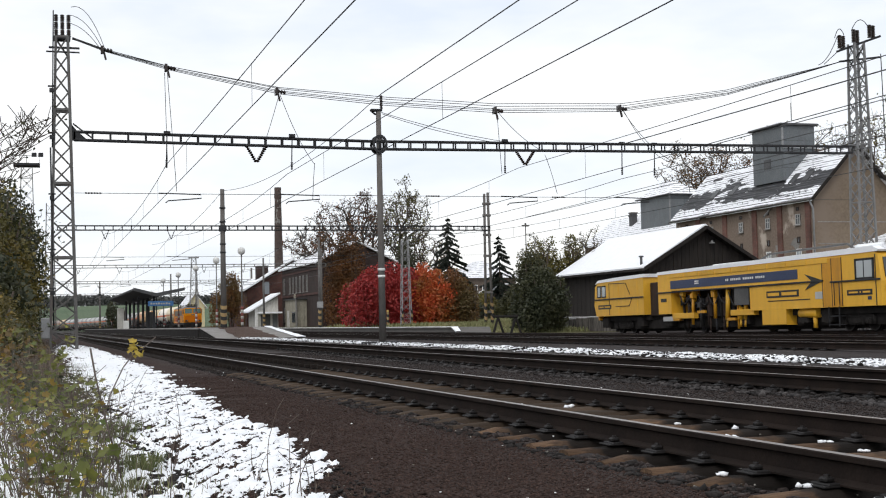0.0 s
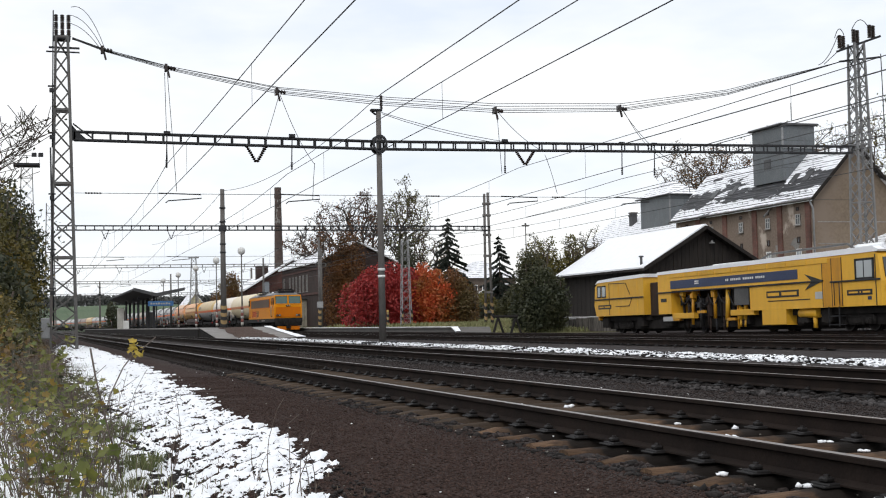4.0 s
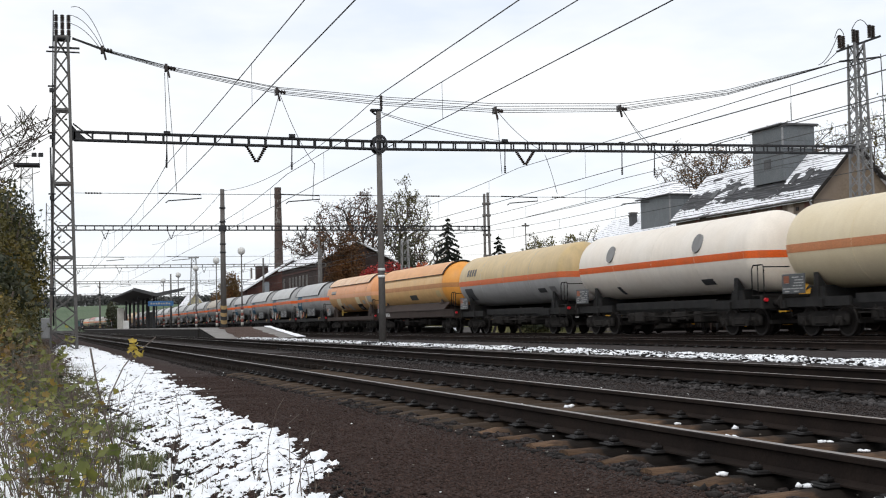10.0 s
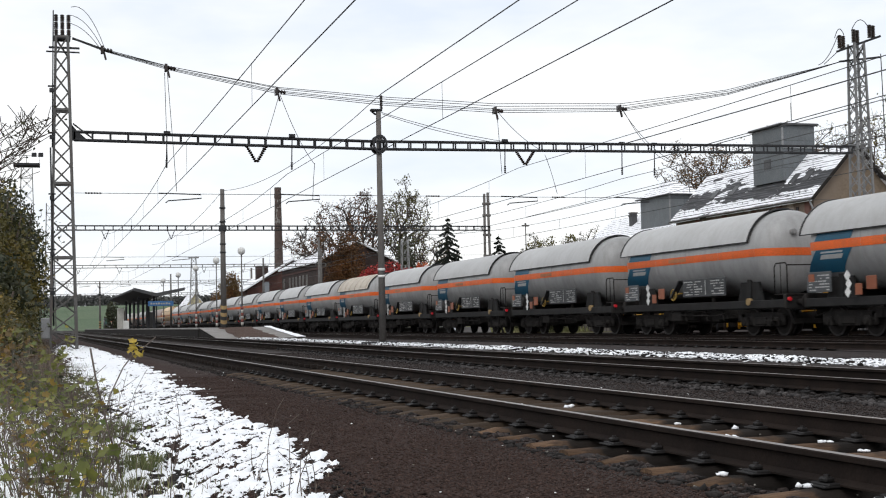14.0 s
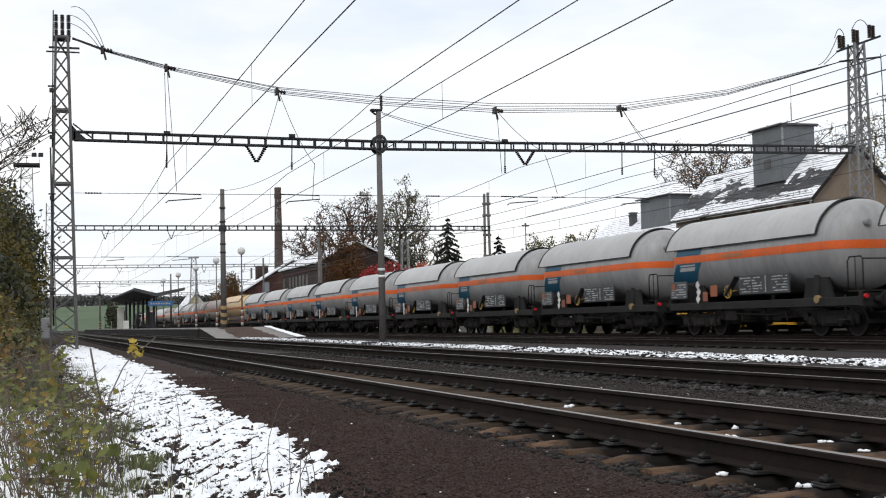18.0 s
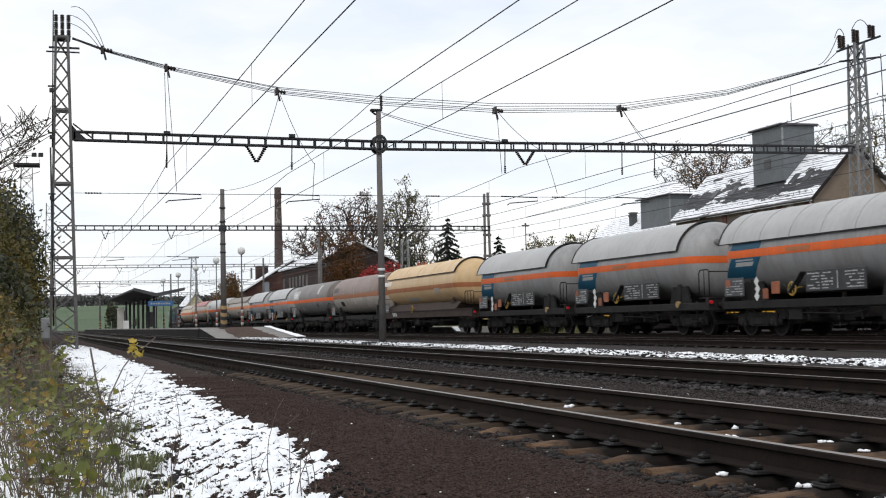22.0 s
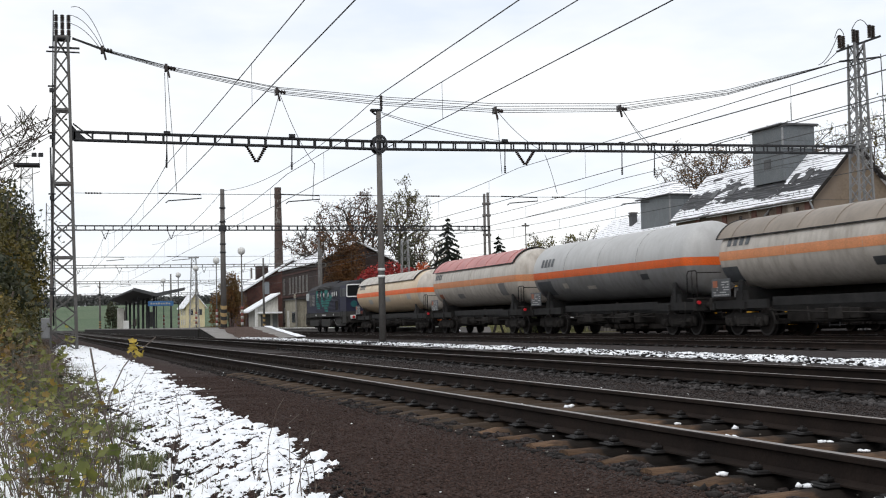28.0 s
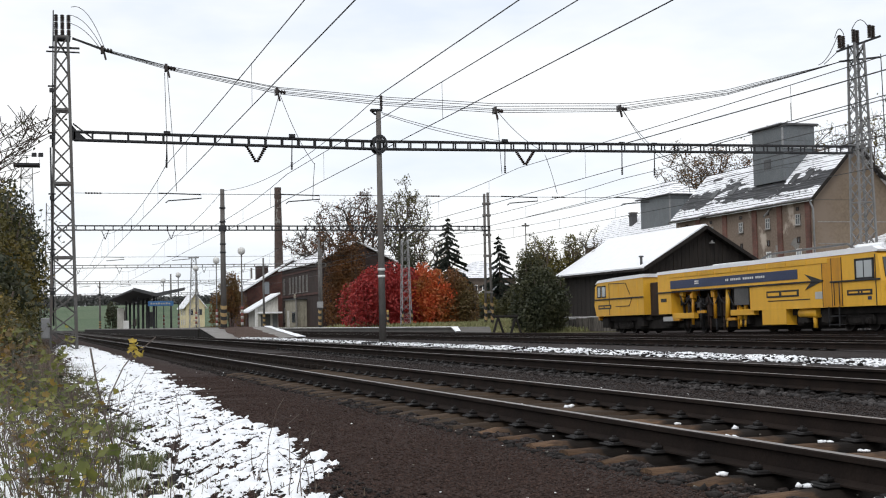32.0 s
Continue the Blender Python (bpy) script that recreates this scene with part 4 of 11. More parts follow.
    part("cap", sh, "steel_dark", p)
    sh = Shape()
    insulator(sh, (0.12, 0, 9.12), (0.12, 0, 9.68), 0.07, 6)
    part("insulator", sh, "porcelain", p)
    sh = Shape()
    n = 20
    for dy in (-0.2, 0.2):
        v = [(math.cos(2 * math.pi * i / n) * r, dy + e, 7.72 + math.sin(2 * math.pi * i / n) * r * 1.25) for r, e in ((0.30, 0), (0.21, 0), (0.21, 0.05), (0.30, 0.05)) for i in range(n)]
        sh.add(v, [(k * n + i, k * n + (i + 1) % n, ((k + 1) % 4) * n + (i + 1) % n, ((k + 1) % 4) * n + i) for k in range(4) for i in range(n)])
    part("beam_collar", sh, "steel_dark", p)
    # the beam and what hangs from it
    b = empty("portal_beam", (0, 0, 0), "dark battened steel beam spanning the tracks", "portal beam", "portal beams")
    portal_beam(1.40, 12.86, y, 7.75, b, rise=-0.11)
    portal_beam(12.90, 34.6, y, 7.64, b, rise=0.25)
    sh = Shape()
    sh.prism([(1.3, 7.55), (1.9, 7.55), (1.5, 7.9), (1.3, 8.15)], "y", y - 0.15, y - 0.12)
    sh.bar((1.35, y, 8.2), (2.0, y, 7.7), 0.05)
    part("gusset", sh, "steel_dark", b)
    for x, zz in ((8.05, 6.9), (19.02, 6.98)):
        sh = Shape()
        insulator(sh, (x - 0.38, y, 7.52), (x - 0.02, y, zz), 0.075, 5)
        insulator(sh, (x + 0.38, y, 7.52), (x + 0.02, y, zz), 0.075, 5)
        part("v_hanger", sh, "porcelain", b, "pair of insulators hung in a V")
    for x in (4.7, 9.4, 18.1, 23.3, 24.8):
        sh = Shape()
        sh.cyl((x, y - 0.18, 7.95), (x - 0.03, y - 0.18, 6.9), 0.022, 6)
        sh.box(x - 0.12, y - 0.22, 7.86, x + 0.12, y - 0.1, 7.98, 0.01)
        insulator(sh, (x - 0.03, y - 0.18, 6.9), (x - 0.03, y - 0.18, 6.6), 0.05, 3)
        part("drop_bracket", sh, "steel_dark", b)
    # lower cross-span wire with steady arms
    c = empty("cross_span_wire", (0, 0, 0), "thin cross-span wire with steady arms over the tracks", "overhead wire", "overhead wires")
    sh = Shape()
    sh.cyl((1.2, y, 5.66), (34.7, y, 5.66), 0.010, 5)
    part("span_wire", sh, "wire", c)
    for x in (2.0, 12.2, 15.0, 20.4):
        sh = Shape()
        insulator(sh, (x - 0.25, y, 5.66), (x + 0.35, y, 5.66), 0.035, 4)
        part("span_insulator", sh, "porcelain", c)
    for x in (T1, T2, T3 - 0.5, T4):
        sh = Shape()
        sh.tube([(x - 0.3, y, 5.68), (x + 1.25, y, 5.64), (x + 1.27, y, 5.5), (x + 0.05, y, 5.40), (x - 0.05, y, 5.32)], 0.022, 6)
        part("steady_arm", sh, "steel_dark", c)
    # upper feeder bundle sagging from mast to mast
    f = empty("feeder_cables", (0, 0, 0), "bundle of black feeder cables sagging between the masts", "overhead wire", "overhead wires")
    pts = [(1.35, 11.35), (2.53, 10.94), (4.83, 10.38), (8.98, 9.65), (13.25, 9.36), (17.86, 9.22), (23.42, 9.42), (28.5, 10.25), (33.0, 11.48), (34.6, 11.95)]

    def smooth_pts(off, dz):
        out = []
        for (xa, za), (xb, zb) in zip(pts, pts[1:]):
            for k in range(4):
                t = k / 4
                out.append((xa + (xb - xa) * t, y + off, za + (zb - za) * t - dz * 4 * (((xa + (xb - xa) * t) - 1.35) / 33.25) * (1 - ((xa + (xb - xa) * t) - 1.35) / 33.25)))
        return out + [(pts[-1][0], y + off, pts[-1][1])]
    for off, dz in ((-0.12, -0.10), (-0.05, 0.0), (0.03, 0.05), (0.10, 0.12), (0.16, -0.25)):
        sh = Shape()
        sh.tube(smooth_pts(off, dz), 0.013, 5)
        part("cable", sh, "wire", f)
    for x, z in ((2.55, 10.95), (4.85, 10.37), (9.0, 9.62), (17.9, 9.15), (23.45, 9.40)):
        sh = Shape()
        insulator(sh, (x - 0.22, y, z + 0.05), (x + 0.22, y, z - 0.02), 0.09, 3)
        sh.box(x - 0.2, y - 0.15, z - 0.12, x - 0.1, y + 0.15, z + 0.15, 0.01)
        sh.bar((x - 0.1, y, z), (x - 0.02, y, z - 0.35), 0.07)
        part("cable_clamp", sh, "porcelain", f)
    for a, bpt, s in (((4.75, y, 10.2), (5.05, y, 5.75), -0.02), ((4.65, y, 10.2), (4.72, y, 6.9), 0.0), ((9.0, y, 9.5), (10.3, y, 6.85), 0.25), ((8.95, y, 9.5), (8.1, y, 6.9), 0.1), ((10.3, y, 6.9), (10.2, y, 5.5), -0.1),
                      ((17.9, y, 9.1), (19.7, y, 7.6), 0.15), ((17.85, y, 9.1), (18.0, y, 6.6), 0.0), ((19.9, y, 7.4), (20.4, y, 5.8), -0.1), ((23.45, y, 9.35), (26.4, y, 7.0), 0.45), ((23.5, y, 9.35), (25.6, y, 7.2), 0.4), ((26.4, y, 7.0), (26.5, y, 5.9), 0.0),
                      ((1.3, y, 12.5), (2.5, y, 11.0), -0.5), ((1.25, y, 12.2), (2.45, y, 10.95), -0.3), ((1.25, y, 11.9), (2.4, y, 10.9), -0.2)):
        sh = Shape()
        sh.tube(sag(a, bpt, s, 8), 0.012, 5)
        part("dropper_cable", sh, "wire", f)


first_portal()


def far_portals():
    for k, y in enumerate(GY[1:]):
        b = empty("portal_beam", (0, 0, 0), "dark lattice steel beam crossing high over the far tracks", "portal beam", "portal beams")
        portal_beam(1.5, 33.2, y, 7.7, b, 0.30, 0.62 if k == 0 else 1.2, "steel_dark" if k < 1 else "steel")
        base = 0.5
        m = None if k in (1, 2) else empty("catenary_post", (12.85, y, base), "grey concrete post with black and yellow foot on the island platform", "mast", "catenary masts")
        if m:
            part("shaft", Shape().cyl((0, 0, 0), (0, 0, 10.0), 0.22, 14, 0.15), "mast", m)
            stripes(m, 0, 0, 0.15, 0.24, 6, 0.26)
            for z in (5.4, 6.0, 7.6, 8.6):
                part("clamp_ring", Shape().cyl((0, 0, z), (0, 0, z + 0.10), 0.22, 12), "steel_dark", m)
            part("beam_clamp", Shape().box(-0.26, -0.2, 6.95, 0.26, 0.2, 7.4, 0.05), "steel_dark", m)
        sh = Shape()
        if k == 0:
            sh.cyl((-0.26, 0, 0), (-0.16, 0, 10.05), 0.10, 10)
            sh.cyl((0.26, 0, 0), (0.12, 0, 10.15), 0.10, 10)
            for z in (0.9, 2.4, 5.2, 6.8, 8.3, 9.2):
                sh.box(-0.32, -0.1, z, 0.32, 0.1, z + 0.18, 0.02)
            mm = empty("twin_post", (33.0, y, 0.3), "pair of grey poles bolted together with black and yellow feet", "mast", "catenary masts")
            part("shaft", sh, "mast", mm)
            stripes(mm, -0.26, 0, 0.2, 0.13, 6, 0.26)
            stripes(mm, 0.26, 0, 0.2, 0.13, 6, 0.26)
        else:
            sh.cyl((0, 0, 0), (0, 0, 9.5), 0.16, 10)
            mm = empty("catenary_post", (32.6, y, 0.2), "grey catenary post beside the station", "mast", "catenary masts")
            part("shaft", sh, "mast", mm)
        mm = empty("lattice_mast", (1.0, y, -0.1), "grey lattice mast by the far path", "mast", "catenary masts")
        sh = Shape()
        lattice(sh, (0, 0, 0), 0.8, 0.42, 9.5, 0.8, 0.42, 14, 0.06, 0.03, False)
        part("lattice_frame", sh, "steel", mm)
        c = empty("cross_span_wire", (0, 0, 0), "thin cross-span wire with steady arms over the far tracks", "overhead wire", "overhead wires")
        sh = Shape()
        sh.cyl((1.2, y, 5.66), (33, y, 5.66), 0.012, 5)
        part("span_wire", sh, "wire", c)
        for x in (T1, T2, T3, T4):
            sh = Shape()
            sh.tube([(x - 0.3, y, 5.68), (x + 1.25, y, 5.64), (x + 1.27, y, 5.5), (x + 0.05, y, 5.40)], 0.025, 5)
            part("steady_arm", sh, "steel_dark", c)
            part("vee_hanger", Shape().bar((x - 0.25, y, 7.55), (x, y, 6.9), 0.05).bar((x + 0.25, y, 7.55), (x, y, 6.9), 0.05), "steel_dark", b)


far_portals()


def catenary():
    """Contact and carrier wires along each track, the carrier sagging from portal to portal."""
    ys = [-30.0] + GY + [330.0]
    for x, zc, zm, low, zn, ln in ((T1, 5.66, 7.3, 0.95, 6.76, 0.18), (T2, 5.49, 7.2, 0.95, 6.45, 0.10), (T3, 5.70, 7.2, 0.75, 6.85, 0.28), (T4, 5.75, 7.2, 0.6, 6.45, 0.15), (28.2, 5.75, 7.2, 0.8, 6.6, 0.2)):
        w = empty("catenary_wire", (0, 0, 0), "thin dark contact and carrier wires running above a track", "overhead wire", "overhead wires")
        sh = Shape()
        sh.cyl((x, ys[0], zc), (x, ys[-1], zc), 0.012, 5)
        part("contact_wire", sh, "wire", w)
        sh = Shape()
        for a, b in zip(ys, ys[1:]):
            near = a < 0
            za = zn if near or a == GY[0] else zm
            pts = sag((x, a, za), (x, b, zn if near else zm), ln if near else low * min(1.0, ((b - a) / 50) ** 2), 12)
            sh.tube(pts, 0.012, 5)
            for p in pts[1:-1:2]:
                part("dropper", Shape().cyl(p, (p.x, p.y, zc), 0.006, 4, caps=False), "wire", w)
        part("carrier_wire", sh, "wire", w)
    f = empty("feeder_wire", (0, 0, 0), "single dark feeder wire over the post tops", "overhead wire", "overhead wires")
    sh = Shape()
    sh.cyl((13.0, -30, 9.68), (13.0, GY[0], 9.68), 0.020, 6)
    sh.tube(sag((13.0, GY[0], 9.68), (12.9, GY[1], 10.4), 0.9, 10), 0.016, 5)
    sh.tube(sag((12.9, GY[1], 10.4), (12.9, GY[2], 10.2), 0.9, 10), 0.016, 5)
    part("wire", sh, "wire", f)
    g = empty("feeder_wire", (0, 0, 0), "dark feeder wires leaving the portal beam", "overhead wire", "overhead wires")
    sh = Shape()
    sh.tube([(23.3, GY[0], 7.88), (23.3, 0, 7.2)], 0.020, 6)
    sh.tube([(27.2, GY[0], 7.85), (27.2, 0, 7.7)], 0.016, 6)
    sh.tube([(29.0, GY[0] + 25, 7.0), (29.5, 5, 7.6)], 0.014, 6)
    sh.tube(sag((13.0, GY[0], 8.95), (18.6, GY[0], 7.85), 0.12, 6), 0.012, 5)
    sh.tube(sag((13.0, GY[0] - 0.1, 8.88), (18.2, GY[0] - 0.1, 7.8), 0.15, 6), 0.012, 5)
    part("wire", sh, "wire", g)


catenary()


# ---- platforms ----
def platforms():
    p = empty("island_platform", (0, 0, 0), "low island platform with concrete edge and sloping end", "platform", kind="structure")
    x0, x1, zt = 10.87, 17.05, 0.55
    sh = Shape()
    v = [(x0, 89, zt), (x1, 96, zt), (x1, 300, zt), (x0, 300, zt), (x0, 89, -0.3), (x1, 96, -0.3), (x1, 300, -0.3), (x0, 300, -0.3)]
    sh.add(v, [(0, 1, 2, 3), (1, 0, 4, 5), (0, 3, 7, 4), (2, 1, 5, 6), (3, 2, 6, 7)])
    part("platform_body", sh, "asphalt", p)
    # near-black wall below the lighter edge slabs
    part("edge_wall", Shape().box(x0 - 0.10, 89, -0.3, x0 + 0.02, 300, zt - 0.07), "underframe", p, "near-black platform edge wall")
    sh = Shape()
    for i in range(120):
        y = 90 + i * 2
        if y > 298:
            break
        sh.box(x0 - 0.12, y + 0.02, zt - 0.07, x0 + 0.55, y + 1.98, zt + 0.012, 0.01)
    part("edge_slabs", sh, "concrete", p)
    sh = Shape()
    v = [(x0, 89, zt), (x1, 96, zt), (16.1, 78, -0.16), (11.0, 81, -0.16), (x0, 89, -0.3), (x1, 96, -0.3), (16.1, 78, -0.3), (11.0, 81, -0.3)]
    sh.add(v, [(1, 5, 6, 2), (3, 2, 6, 7)])
    part("ramp_wall", Shape().add([(x0 - 0.03, 89, zt - 0.02), (11.0 - 0.03, 81, -0.16), (11.0 - 0.03, 81, -0.3), (x0 - 0.03, 89, -0.3)], [(0, 1, 2, 3)]), "underframe", p, "near-black ramp wall")
    part("ramp_side", sh, "concrete", p, "weathered concrete ramp side")

    def ramp_strip(s0, s1, lift, n=10, ragged=0.0):
        """A strip of the ramp's surface between two shares of its width."""
        rs, sh = random.Random(8), Shape()
        top, low = [(x0, 89.0, zt), (x1, 96.0, zt)], [(11.0, 81.0, -0.14), (16.1, 78.0, -0.14)]

        def at(s, t):
            a = Vector(top[0]).lerp(Vector(top[1]), s)
            return a.lerp(Vector(low[0]).lerp(Vector(low[1]), s), t) + Vector((0, 0, lift))
        rows = []
        for i in range(n + 1):
            j0, j1 = rs.uniform(-ragged, ragged), rs.uniform(-ragged, ragged)
            rows.append([at(s0 + j0 + (s1 - s0) * k / 6 + (j1 - j0) * k / 6, i / n) for k in range(7)])
        for ra, rb in zip(rows, rows[1:]):
            for k in range(6):
                sh.face([ra[k], ra[k + 1], rb[k + 1], rb[k]])
        return sh
    part("ramp_top", ramp_strip(0.0, 1.0, 0.02), "concrete", p, "worn concrete ramp surface")
    part("rusty_stain", ramp_strip(0.26, 0.70, 0.045, 14, 0.03), "gravel", p, "brown soil washed over the ramp")
    part("ramp_snow", ramp_strip(0.90, 1.0, 0.07, 14, 0.012), "snow", p, "snow lying on the edge of the ramp")
    q = empty("side_platform", (0, 0, 0), "low side platform with snow on its edge", "platform", kind="structure")
    sh = Shape()
    sh.prism([(24.95, -0.3), (27.5, -0.3), (27.5, 0.27), (24.95, 0.27)], "y", 75.8, 260)
    v = [(24.95, 75.8, 0.27), (27.5, 75.8, 0.27), (27.3, 74.9, -0.1), (24.98, 74.9, -0.05), (24.95, 75.8, -0.3), (24.98, 74.9, -0.3)]
    sh.add(v, [(0, 1, 2, 3), (0, 3, 5, 4)])
    part("platform_body", sh, "asphalt", q)
    sh = Shape()
    sh.box(24.85, 75.8, 0.22, 25.35, 260, 0.30, 0.01)
    part("edge_slabs", sh, "concrete", q)
    sh = Shape()
    sh.box(24.86, 75.6, 0.296, 25.35, 255, 0.325, 0.01)
    v = [(24.86, 75.6, 0.33), (25.3, 75.6, 0.33), (25.2, 74.7, 0.05), (24.9, 74.7, 0.05), (24.86, 75.6, 0.27), (24.9, 74.7, -0.05)]
    sh.add(v, [(0, 1, 2, 3), (0, 3, 5, 4)])
    part("edge_snow", sh, "snow", q, "thin snow along the platform edge")


platforms()


# ---- the train: paints ----
def tank_paint(name, c1, c2, dirt, amount=0.6, rough=0.42, metal=0.0):
    return surface(name, c1, c2, rough, metal, 0.6, 35, 0.06, dirt, amount, rnd=0.06, grain=0.08)


